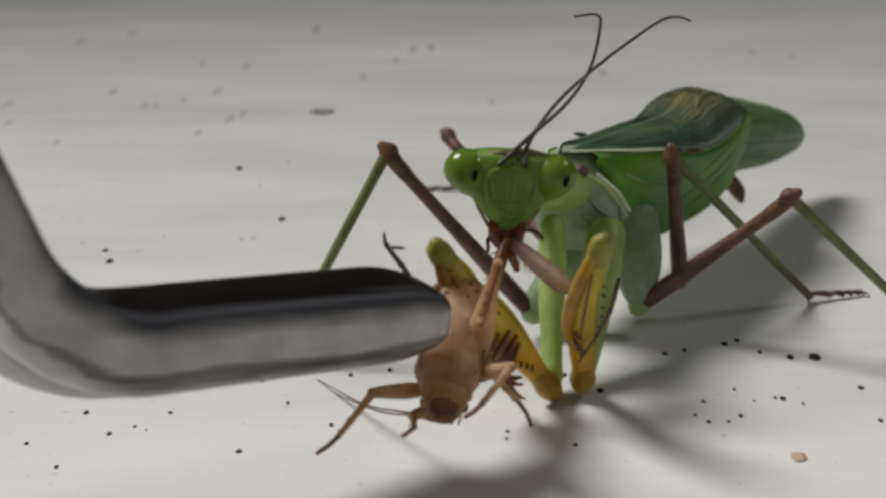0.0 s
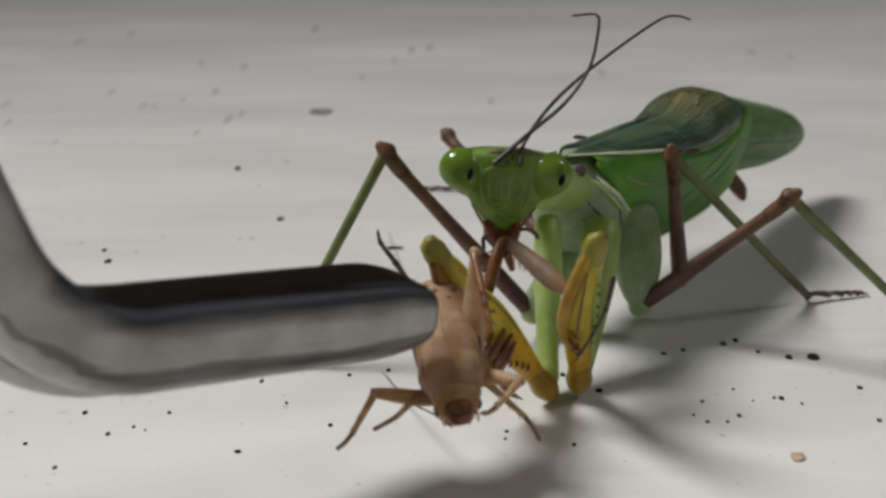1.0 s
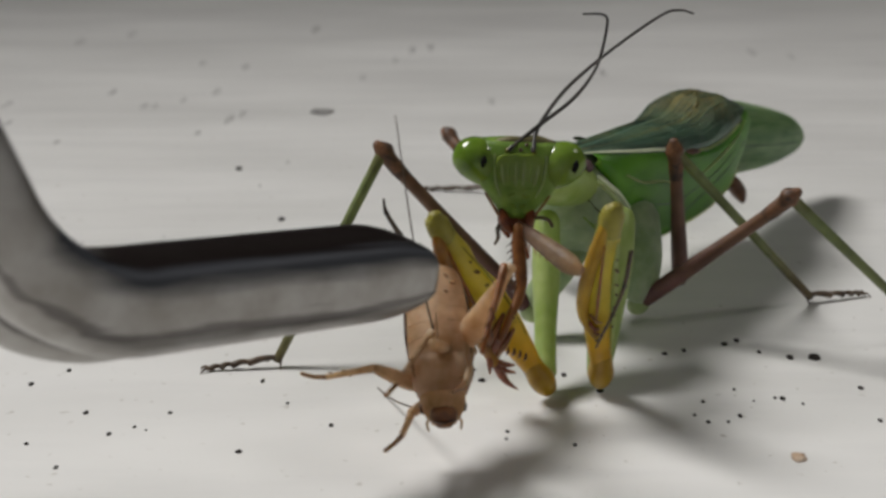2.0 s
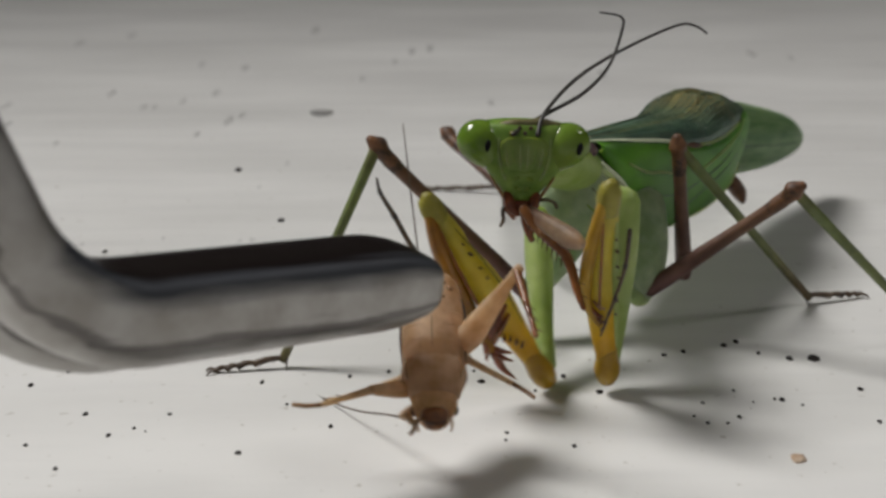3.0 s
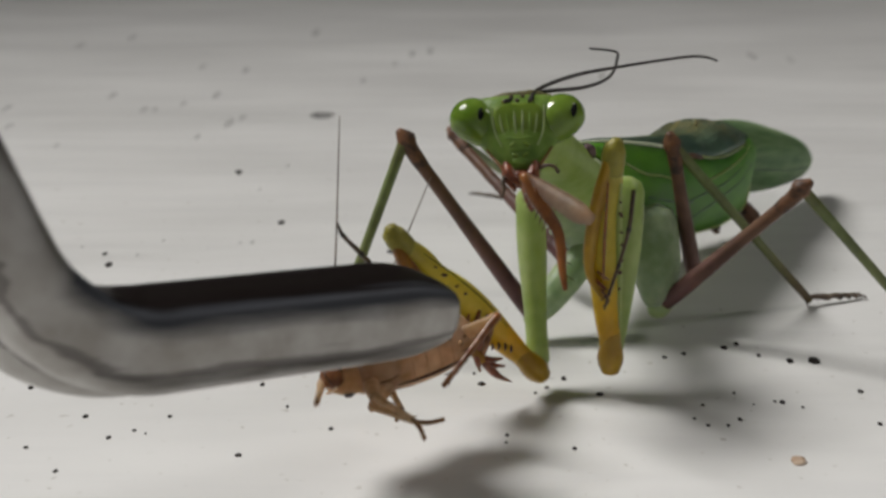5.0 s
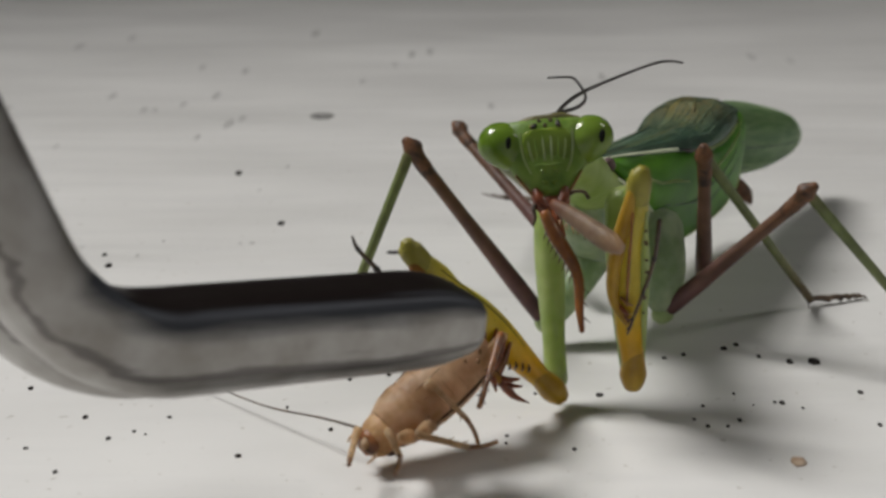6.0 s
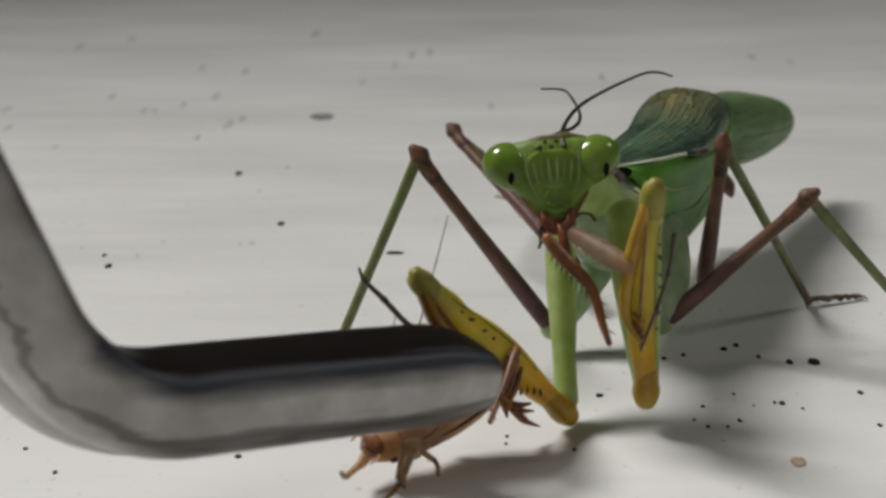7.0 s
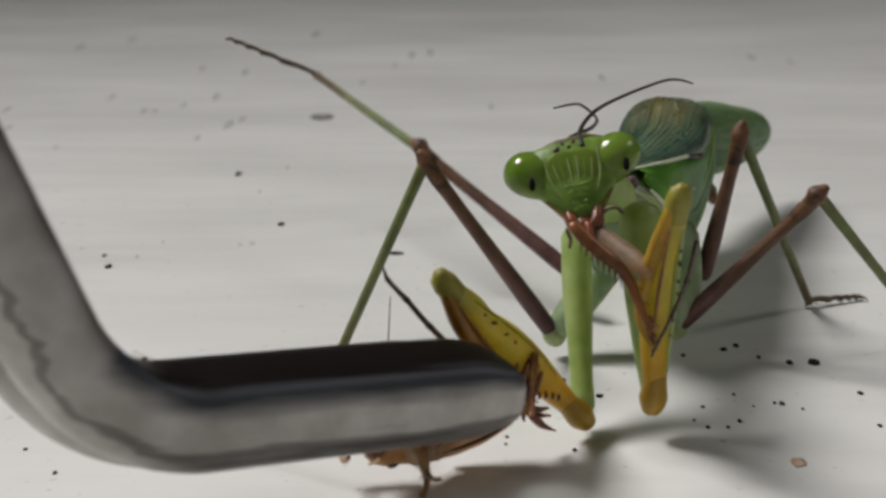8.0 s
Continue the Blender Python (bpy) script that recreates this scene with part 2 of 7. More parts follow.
def tray_white():
    m, n, k, b = material("white_plastic_sheet")
    co = n.new("ShaderNodeTexCoord")
    big, fine, mp = n.new("ShaderNodeTexNoise"), n.new("ShaderNodeTexNoise"), n.new("ShaderNodeMapping")
    mp.inputs["Scale"].default_value = (0.4, 1, 1)
    mp.inputs["Rotation"].default_value = (0, 0, 0.06)
    k.new(co.outputs["Object"], mp.inputs[0])
    big.inputs["Scale"].default_value, big.inputs["Detail"].default_value = 60, 4
    fine.inputs["Scale"].default_value, fine.inputs["Detail"].default_value = 900, 5
    k.new(mp.outputs[0], big.inputs[0])
    k.new(co.outputs["Object"], fine.inputs[0])
    r = n.new("ShaderNodeValToRGB")
    r.color_ramp.elements[0].position, r.color_ramp.elements[1].position = 0.3, 0.7
    r.color_ramp.elements[0].color, r.color_ramp.elements[1].color = (0.575, 0.57, 0.555, 1), (0.715, 0.71, 0.695, 1)
    k.new(big.outputs[0], r.inputs[0])
    bp = n.new("ShaderNodeBump")
    bp.inputs["Strength"].default_value, bp.inputs["Distance"].default_value = 0.05, 0.0003
    k.new(fine.outputs[0], bp.inputs["Height"])
    bq = n.new("ShaderNodeBump")
    bq.inputs["Strength"].default_value, bq.inputs["Distance"].default_value = 0.35, 0.0008
    k.new(big.outputs[0], bq.inputs["Height"])
    k.new(bp.outputs[0], bq.inputs["Normal"])
    k.new(bq.outputs[0], b.inputs["Normal"])
    # long rubbed streaks, faint smudges and dust too fine to pick out
    sm, stk, dst = n.new("ShaderNodeMapping"), n.new("ShaderNodeTexNoise"), n.new("ShaderNodeTexNoise")
    sm.inputs["Scale"].default_value, sm.inputs["Rotation"].default_value = (0.12, 1, 1), (0, 0, -0.1)
    k.new(co.outputs["Object"], sm.inputs[0])
    stk.inputs["Scale"].default_value, stk.inputs["Detail"].default_value = 330, 5
    dst.inputs["Scale"].default_value, dst.inputs["Detail"].default_value = 1300, 2
    k.new(sm.outputs[0], stk.inputs[0])
    k.new(co.outputs["Object"], dst.inputs[0])
    def shade(src, lo, hi, dark, into):
        rr, mx = n.new("ShaderNodeMapRange"), n.new("ShaderNodeMix")
        rr.inputs[1].default_value, rr.inputs[2].default_value = lo, hi
        k.new(src, rr.inputs[0])
        mx.data_type, mx.blend_type = "RGBA", "MULTIPLY"
        k.new(rr.outputs[0], mx.inputs["Factor"])
        k.new(into, mx.inputs["A"])
        mx.inputs["B"].default_value = (*dark, 1)
        return mx.outputs["Result"]
    col = shade(stk.outputs[0], 0.5, 0.75, (0.93, 0.93, 0.935), r.outputs[0])
    col = shade(dst.outputs[0], 0.69, 0.74, (0.72, 0.70, 0.67), col)
    k.new(col, b.inputs["Base Color"])
    rg = n.new("ShaderNodeMapRange")
    rg.inputs[1].default_value, rg.inputs[2].default_value = 0.3, 0.7
    rg.inputs[3].default_value, rg.inputs[4].default_value = 0.34, 0.55
    k.new(stk.outputs[0], rg.inputs[0])
    k.new(rg.outputs[0], b.inputs["Roughness"])
    return m


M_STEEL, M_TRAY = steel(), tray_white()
M_WALL = mottled("room_paint", (0.32, 0.315, 0.31), (0.40, 0.395, 0.39), 2, 0.8, 0.0)


# ---- mesh helpers (all in millimetres) ----
def mesh_object(name, bm, mat, parent=None, label="", smooth=True):
    bmesh.ops.recalc_face_normals(bm, faces=bm.faces)
    for v in bm.verts:
        v.co *= MM
    me = bpy.data.meshes.new(name)
    bm.to_mesh(me)
    bm.free()
    for p in me.polygons:
        p.use_smooth = smooth
    me.materials.append(mat)
    ob = new(name, me)
    if parent:
        ob.parent = parent
    if label:
        ob["label"] = label
    return ob


def part(name, bm, mat, parent, label="", at=None):
    ob = mesh_object(name, bm, mat, parent, label)
    if at is not None:
        ob.matrix_local = at
    return ob


def thing(name, label, category, at=None, group=""):
    ob = new(name)
    ob.empty_display_size = 0.002
    if at is not None:
        ob.matrix_world = at
    return tagged(ob, label, category, group)


def rings(bm, loops, cap=True):
    """Skin a row of closed loops of points."""
    made = [[bm.verts.new(p) for p in loop] for loop in loops]
    for a, b in zip(made, made[1:]):
        for i in range(len(a)):
            j = (i + 1) % len(a)
            bm.faces.new((a[i], a[j], b[j], b[i]))
    if cap:
        for loop in (made[0][::-1], made[-1]):
            bm.faces.new(loop)
    return bm


def smooth_path(points, steps=6):
    """Points on a smooth curve through the given ones (any number of columns)."""
    p = [np.array(q, float) for q in points]
    p = [2 * p[0] - p[1]] + p + [2 * p[-1] - p[-2]]
    out = []
    for i in range(1, len(p) - 2):
        for s in range(steps):
            u = s / steps
            out.append(0.5 * (2 * p[i] + (p[i + 1] - p[i - 1]) * u + (2 * p[i - 1] - 5 * p[i] + 4 * p[i + 1] - p[i + 2]) * u * u
                              + (3 * p[i] - p[i - 1] - 3 * p[i + 1] + p[i + 2]) * u ** 3))
    return out + [p[-2]]


def tube(rows, seg=14, steps=5, flat=1.0, bm=None, wobble=0.0):
    """A round tube through rows (x, y, z, radius), ends closed to a dome; flat squeezes it along y."""
    bm = bm or bmesh.new()
    path = smooth_path(rows, steps)
    pts, rad = [Vector(q[:3]) for q in path], [max(q[3], 0.01) for q in path]
    d0, d1 = (pts[1] - pts[0]).normalized(), (pts[-1] - pts[-2]).normalized()
    pts = [pts[0] - d0 * rad[0] * 0.7, pts[0] - d0 * rad[0] * 0.45] + pts + [pts[-1] + d1 * rad[-1] * 0.45, pts[-1] + d1 * rad[-1] * 0.7]
    rad = [rad[0] * 0.3, rad[0] * 0.8] + rad + [rad[-1] * 0.8, rad[-1] * 0.3]
    side, loops = None, []
    for i, p in enumerate(pts):
        d = (pts[min(i + 1, len(pts) - 1)] - pts[max(i - 1, 0)]).normalized()
        if side is None:
            side = d.orthogonal().normalized() if abs(d.x) > 0.9 else (Vector((1, 0, 0)) - d * d.x).normalized()
        side = (side - d * side.dot(d)).normalized()
        up = d.cross(side)
        r = rad[i]
        loops.append([p + side * (r * math.cos(a)) + up * (r * flat * math.sin(a) * (1 + wobble * noise.noise(p * 2)))
                      for a in (2 * math.pi * j / seg for j in range(seg))])
    return rings(bm, loops)


def loft(rows, seg=20, steps=5):
    """A body along z: rows (z, half width in x, lowest y, highest y)."""
    loops = []
    for z, w, lo, hi in smooth_path(rows, steps):
        c, h = (lo + hi) / 2, max((hi - lo) / 2, 0.02)
        loops.append([Vector((max(w, 0.02) * math.cos(a), c + h * math.sin(a), z)) for a in (2 * math.pi * j / seg for j in range(seg))])
    return rings(bmesh.new(), loops)


def ball(center, radii, turn=(0, 0, 0), seg=20, bm=None):
    bm = bm or bmesh.new()
    m = Matrix.LocRotScale(center, Euler([radians(a) for a in turn]), None) @ Matrix.Diagonal((*radii, 1))
    bmesh.ops.create_uvsphere(bm, u_segments=seg, v_segments=max(seg * 2 // 3, 6), radius=1, matrix=m)
    return bm


def spike(bm, base, tip, r, seg=6):
    b, t = Vector(base), Vector(tip)
    d = (t - b).normalized()
    s = d.orthogonal().normalized()
    u = d.cross(s)
    ring = lambda c, q: [c + (s * math.cos(a) + u * math.sin(a)) * q for a in (2 * math.pi * j / seg for j in range(seg))]
    return rings(bm, [ring(b, r), ring(b.lerp(t, 0.6), r * 0.55), ring(t, r * 0.08)])


# ---- the place ----
def floor_and_room():
    """A large white sheet, a touch uneven, in an unseen plain room added round it."""
    bm = bmesh.new()
    xs = [-700, -300, -120] + list(range(-60, 61, 4)) + [120, 300, 700]
    ys = [-400, -200, -100] + list(range(-60, 201, 4)) + [300, 700]
    def height(x, y):
        return 0.0
    grid = [[bm.verts.new((x, y, height(x, y))) for y in ys] for x in xs]
    for i in range(len(xs) - 1):
        for j in range(len(ys) - 1):
            bm.faces.new((grid[i][j], grid[i + 1][j], grid[i + 1][j + 1], grid[i][j + 1]))
    low = bmesh.ops.extrude_face_region(bm, geom=list(bm.faces))
    for v in low["geom"]:
        if isinstance(v, bmesh.types.BMVert):
            v.co.z -= 6
    tagged(mesh_object("floor", bm, M_TRAY), "white glossy plastic sheet with specks and fine scratches", "floor", kind="structure")
    # unseen box that closes the place; its grey is set to bounce fill light
    for name, c, s in (("wall_north", (0, 900, 500), (1800, 40, 1400)), ("wall_south", (0, -900, 500), (1800, 40, 1400)),
                       ("wall_east", (900, 0, 500), (40, 1760, 1400)), ("wall_west", (-900, 0, 500), (40, 1760, 1400)),
                       ("ceiling", (0, 0, 1220), (1840, 1840, 40)), ("ground", (0, 0, -220), (1840, 1840, 40))):
        bm = bmesh.new()
        bmesh.ops.create_cube(bm, size=1, matrix=Matrix.Translation(c) @ Matrix.Diagonal((*s, 1)))
        tagged(mesh_object(name, bm, M_WALL, smooth=False), "plain unseen grey room surface that bounces fill light", name.split("_")[0], kind="structure")


# ---- the mantis ----
def make_mantis():
    man = thing("praying_mantis", "green praying mantis with yellow forelegs eating on a white sheet", "mantis")
    parts = {}
    # head: seen from the front, x across, z up the face, y away from the face
    loops = []
    for z, w, f, b in smooth_path([(1.72, 1.3, -0.35, 0.9), (1.52, 2.35, -0.75, 1.3), (0.75, 2.8, -1.05, 1.5), (-0.3, 2.5, -1.15, 1.35), (-1.1, 1.95, -1.2, 1.2),
                                   (-1.9, 1.25, -1.1, 0.9), (-2.5, 0.85, -0.9, 0.6), (-2.95, 0.55, -0.6, 0.3)], 4):
        loops.append([Vector((w * math.cos(a), (f + b) / 2 + (b - f) / 2 * math.copysign(abs(math.sin(a)) ** 0.75, math.sin(a)), z)) for a in (2 * math.pi * j / 28 for j in range(28))])
    head = part("head", rings(bmesh.new(), loops), M_GREEN, man, "bright green triangular head")
    for s in (-1, 1):
        bm = ball((0, 0, 0), (1.38, 1.2, 1.36), seg=32)
        for v in bm.verts:  # drawn out towards the cheek
            low = max(-v.co.z, 0) / 1.44
            v.co = Vector((s * (v.co.x - 0.55 * low * low) + s * 2.3, v.co.y * (1 - 0.12 * low) + 0.02, v.co.z + 0.36 + 0.1 * v.co.x))
        part("eye", bm, M_EYE, head, "glossy bulging green compound eye")
        parts["pupil%d" % s] = part("pupil", ball((s * 2.5 + 0.5, -1.1, 0.52), (0.17, 0.16, 0.37), (8, 10, 0), 12), M_PUPIL, head, "black slit-shaped false pupil")
    # face plate with upright ridges, pale borders, shield, clypeus and lip
    bm = ball((0, 0, 0), (1.22, 0.13, 1.02), seg=28)
    for v in bm.verts:  # squared off above, narrowing below
        f = 1 + 0.16 * min(abs(v.co.x) / 1.22, abs(v.co.z) / 1.02) * 2
        v.co = Vector((v.co.x * f * (1 + 0.12 * v.co.z), v.co.y - 1.03, v.co.z * f + 0.02))
    part("face_plate", bm, M_RIDGE, head, "olive grooved plate between the eyes")
    for x in (-1.0, -0.62, -0.22, 0.22, 0.62, 1.0):
        y = -1.2 + 0.07 * x * x
        part("face_ridge", tube([(x, y + 0.12, 0.8, 0.03), (x * 0.98, y + 0.03, 0.2, 0.05), (x * 0.85, y + 0.035, -0.5, 0.045), (x * 0.7, y + 0.08, -0.85, 0.03)], 8, 3, 1.0, None, 0.3), M_PALE if abs(x) != 0.62 else M_GREEN, head, "upright ridge of the face")
    for s in (-1, 1):
        part("face_border", tube([(s * 1.4, -0.88, 0.95, 0.03), (s * 1.38, -1.02, 0.2, 0.05), (s * 1.25, -1.06, -0.6, 0.05), (s * 0.95, -1.06, -1.3, 0.03)], 8, 3), M_PALE, head, "pale rim beside the face plate")
        part("shield_lobe", ball((s * 0.34, -1.15, -1.2), (0.26, 0.07, 0.12), (10, s * 30, 0), 14), M_EYE, head, "wet shiny pale lobe of the lower face")
        part("lip_lobe", ball((s * 0.26, -1.1, -1.8), (0.2, 0.07, 0.12), (14, s * -25, 0), 12), M_EYE, head, "wet pale lobe over the lip")
    part("frontal_shield", tube([(-1.0, -0.99, -0.9, 0.06), (-0.5, -1.13, -0.85, 0.08), (0, -1.14, -0.92, 0.08), (0.5, -1.13, -0.85, 0.08), (1.0, -0.99, -0.9, 0.06)], 10, 4), M_GREEN, head, "wavy shiny ledge of the lower face")
    part("clypeus", ball((0, -1.06, -1.5), (0.6, 0.13, 0.2), (12, 0, 0), 18), M_GREEN, head)
    part("labrum", ball((0, -0.98, -2.15), (0.46, 0.14, 0.26), (18, 0, 0), 18), M_GREEN, head, "green lip")
    for x, z in ((-0.3, 1.5), (0.3, 1.5), (0, 1.24)):
        part("ocellus", ball((x, -0.72 - 0.14 * (z < 1.4), z), (0.13, 0.1, 0.13), seg=10), M_MARK, head, "small dark simple eye")
    for s in (-1, 1):
        part("antenna_base", ball((s * 0.7, -0.86, 1.2), (0.15, 0.14, 0.17), seg=12), M_TIP, head)
        part("mandible", tube([(s * 0.75, -0.7, -2.2, 0.26), (s * 0.6, -0.95, -2.8, 0.32), (s * 0.15, -1.0, -3.25, 0.2)], 10, 4), M_MOUTH, head, "dark red wet mandible")
        part("maxilla", tube([(s * 0.9, -0.5, -2.3, 0.16), (s * 0.75, -0.8, -3.0, 0.2), (s * 0.35, -0.7, -3.6, 0.12)], 8, 4), M_MOUTH, head)
        part("palp", tube([(0.8, -0.6, -2.6, 0.11), (1.3, -1.0, -2.4, 0.1), (1.75, -1.1, -2.5, 0.1), (1.95, -1.1, -2.8, 0.12)] if s > 0 else [(-0.7, -0.6, -2.7, 0.13), (-1.0, -1.0, -3.1, 0.12), (-0.95, -1.1, -3.6, 0.11), (-1.1, -1.0, -4.0, 0.08)], 8, 4), M_TARSUS, head, "thin dark feeler beside the mouth")
        part("cheek_rod", tube([(s * 1.75, -0.45, -1.3, 0.07), (s * 1.3, -0.65, -1.95, 0.09), (s * 0.9, -0.75, -2.5, 0.11)], 8, 3), M_TANDARK, head, "tan rim under the cheek")
    part("labium", ball((0, -0.5, -2.9), (0.85, 0.55, 0.55), seg=14), M_MOUTH, head)
    part("crown", tube([(-1.7, -0.2, 1.35, 0.2), (-0.7, -0.3, 1.58, 0.3), (0.2, -0.3, 1.62, 0.3), (0.9, -0.2, 1.68, 0.32), (1.8, -0.05, 1.5, 0.22)], 10, 4, 1.0, None, 0.3), M_WINGRIM, head, "brownish crest between the eyes")
    parts["head"] = head
    for k, r in (("a", 1.0), ("b", 1.5)):
        parts["midcoxa_" + k] = part("coxa", tube([(0, 0, -0.2, 0.5), (0, 0, 0.9, 0.45 + 0.45 * r), (0, 0, 3.0, 1.06 * r), (0, 0, 5.6, 1.0 * r)], 16, 4, 1.0, None, 0.2), M_CHEST, man, "pale green bulb at the root of a walking leg")
    # antennae: from the brow up and back
    parts["antenna_a"] = part("antenna", tube([(0, 0, 0, 0.142), (1.64, 0.12, 1.87, 0.122), (3.63, 0.58, 3.86, 0.113), (4.8, 0.94, 5.97, 0.094), (4.86, 1.05, 8.19, 0.085), (4.56, 1.17, 8.89, 0.075), (3.16, 1.17, 8.54, 0.056)], 7, 5), M_BLACK, man, "long thin black antenna with a curled tip")
    parts["antenna_b"] = part("antenna", tube([(0, 0, 0, 0.142), (0.47, 0, 1.4, 0.122), (2.46, 0.35, 3.86, 0.113), (5.38, 0.82, 6.2, 0.094), (8.89, 1.17, 8.31, 0.085), (10.06, 1.17, 8.42, 0.075), (10.76, 1.17, 7.96, 0.056)], 7, 5), M_BLACK, man, "long thin black antenna with a bent tip")
    # prothorax: along z from the body to the neck
    pro = part("prothorax", loft([(-2, 1.4, -1.5, 1.2), (0, 1.7, -1.7, 1.3), (3.5, 1.7, -1.6, 1.2), (6.5, 1.9, -1.8, 1.3), (9, 1.75, -1.7, 1.2), (11, 1.25, -1.3, 0.9), (12, 0.8, -0.9, 0.6)], 18), M_PALE, man, "pale green long neck shield")
    part("marking", ball((1.62, 0.6, 5.3), (0.36, 0.4, 0.75), seg=14), mottled("purple_spot", (0.05, 0.025, 0.03), (0.14, 0.08, 0.08), 900, 0.6), pro, "dark purple spot")
    part("pronotum_ridge", tube([(0, 1.2, 0, 0.25), (0, 1.15, 5, 0.22), (0, 1.2, 10, 0.25)], 8, 4), M_GREEN, pro)
    parts["prothorax"] = pro
    # thorax with abdomen and wings: along z from the leg joints to the tail, y up
    chest = [(-5, 1.2, -1.8, 1.5), (-3.8, 2.3, -3.0, 2.85), (-1.5, 2.85, -4.2, 3.0), (2, 2.85, -4.4, 2.7), (4.5, 2.4, -4.0, 2.4)]
    tho = part("thorax", loft(chest, 24), M_CHEST, man, "pale green chest between the walking legs")
    chest_rows = np.array(smooth_path(chest, 6))

    def on_chest(z, deg, r):
        w, lo, hi = [np.interp(z, chest_rows[:, 0], chest_rows[:, c]) for c in (1, 2, 3)]
        a = radians(deg)
        return (w * math.cos(a), (lo + hi) / 2 + (hi - lo) / 2 * math.sin(a), z, r)

    for rows, mat, label in (([(-3.4, 150, 0.05), (-2.6, 165, 0.09), (-1.6, 178, 0.07), (-1.0, 195, 0.05)], M_SEAM, "dark seam of the chest plates"),
                             ([(-4.3, 175, 0.05), (-3.4, 190, 0.08), (-2.2, 192, 0.06)], M_SEAM, "dark seam of the chest plates"),
                             ([(-2.1, 196, 0.06), (-1.9, 210, 0.1), (-1.2, 222, 0.07), (-0.4, 232, 0.04)], M_SEAM, "dark seam of the chest plates"),
                             ([(-4.4, 200, 0.06), (-3.2, 210, 0.11), (-2.0, 215, 0.05)], M_GREEN, "green fold of the chest"),
                             ([(-0.6, 205, 0.06), (0.6, 220, 0.1), (1.8, 232, 0.06)], M_SEAM, "dark seam of the chest plates"),
                             ([(-4.2, 140, 0.1), (-3.2, 158, 0.22), (-2.0, 172, 0.2), (-1.0, 182, 0.08)], M_GREY, "pale raised plate of the chest"),
                             ([(-3.6, 205, 0.1), (-2.6, 222, 0.26), (-1.2, 232, 0.22), (0.2, 240, 0.1)], M_GREY, "pale raised plate of the chest")):
        part("chest_seam", tube([on_chest(*q) for q in rows], 8, 4), mat, tho, label)
    for z, deg in ((-1.9, 197), (1.9, 226)):
        part("marking", ball(on_chest(z, deg, 0)[:3], (0.16, 0.2, 0.22), seg=10), M_BLACK, tho, "small black dot on the chest")
    abd = part("abdomen", loft([(-3, 1.4, -1.6, 2.2), (0, 2.4, -2.9, 2.4), (4, 2.9, -3.7, 2.4), (8, 3.0, -3.6, 2.4), (13, 2.9, -3.2, 2.6), (17, 2.5, -2.3, 3.2), (20, 1.9, -1.2, 3.0), (22.5, 1.2, -0.3, 2.4)], 28), M_GREY, tho, "pale green abdomen below the wings")
    bm = bmesh.new()
    for z, w, lo, hi in smooth_path([(5, 2.95, -3.72, 2.4), (8, 3.02, -3.62, 2.4), (11, 2.98, -3.4, 2.5), (14, 2.82, -3.02, 2.7), (17, 2.52, -2.32, 3.2)], 1):
        tube([(w * math.cos(a), (lo + hi) / 2 + (hi - lo) / 2 * math.sin(a), z, 0.09) for a in (math.pi * (0.98 + 1.04 * j / 12) for j in range(13))], 6, 1, bm=bm)
    part("abdomen_band", bm, M_RIDGE, abd, "olive rims of the abdomen segments")
    upper = [(-4.4, 0.5, 2.85, 2.95), (-3.6, 1.4, 2.95, 3.1), (-2.2, 2.3, 3.0, 3.3), (0, 2.95, 2.9, 3.45), (3.7, 3.4, 2.7, 3.75), (7.5, 3.55, 2.3, 4.05), (10.4, 3.55, 2.15, 4.28), (12.0, 3.5, 2.25, 4.75), (12.9, 3.48, 2.35, 5.22),
             (14, 3.45, 2.5, 5.38), (16.8, 3.25, 3.1, 5.42), (18.6, 2.9, 3.5, 5.05), (20.4, 2.5, 3.6, 4.75), (22, 1.9, 3.3, 4.2)]
    flank = [(-3.5, 1.6, 2.95, 1.95, 2.3), (-2.6, 2.15, 2.95, 2.45, 1.3), (-1.7, 2.5, 2.92, 2.75, 0.35), (-0.8, 2.78, 2.92, 2.85, -0.45), (0, 2.98, 2.88, 2.85, -1.5), (2, 3.25, 2.8, 3.05, -2.6), (4.9, 3.46, 2.55, 3.05, -3.25), (7.3, 3.58, 2.3, 3.05, -3.1), (12.5, 3.52, 2.3, 3.0, -2.6),
             (16.7, 3.3, 3.1, 2.95, -1.6), (18.6, 3.0, 3.7, 2.85, -0.5), (20.0, 2.7, 4.0, 2.6, 0.9), (21.2, 2.3, 3.9, 2.3, 2.4)]
    for s in (-1, 1):
        # the dorsal field, with a crumpled hump
        rows = smooth_path(upper, 4)
        if s > 0:  # the far wing is narrowed and lowered to fit the camera's view
            rows = [np.array((z, w * min(0.42 + 0.03 * max(z, 0), 0.92), lo, hi - 0.45 * min(max(16 - z, 0) / 6, 1))) for z, w, lo, hi in rows]
        lift = lambda z, j: (0.09 + 0.13 * min(max(z - 11.5, 0) / 2, 1) * min(j / 10, 1)) * noise.noise(Vector((z * 0.7, j * 0.55, s * 4.0))) * min(max(z, 0) / 8, 1)
        def field(z, w, lo, hi, f):
            a = f * math.pi / 2
            x = s * w * math.cos(a) if f < 1 else -s * 0.15
            if s < 0:
                hi = hi - 0.3 * min(max(16 - z, 0) / 6, 1) * f ** 3
            return Vector((x, lo + (hi - lo) * math.sin(a) ** 0.75 + lift(z, f * 10) + 0.06 * (s > 0), z))
        bm = bmesh.new()
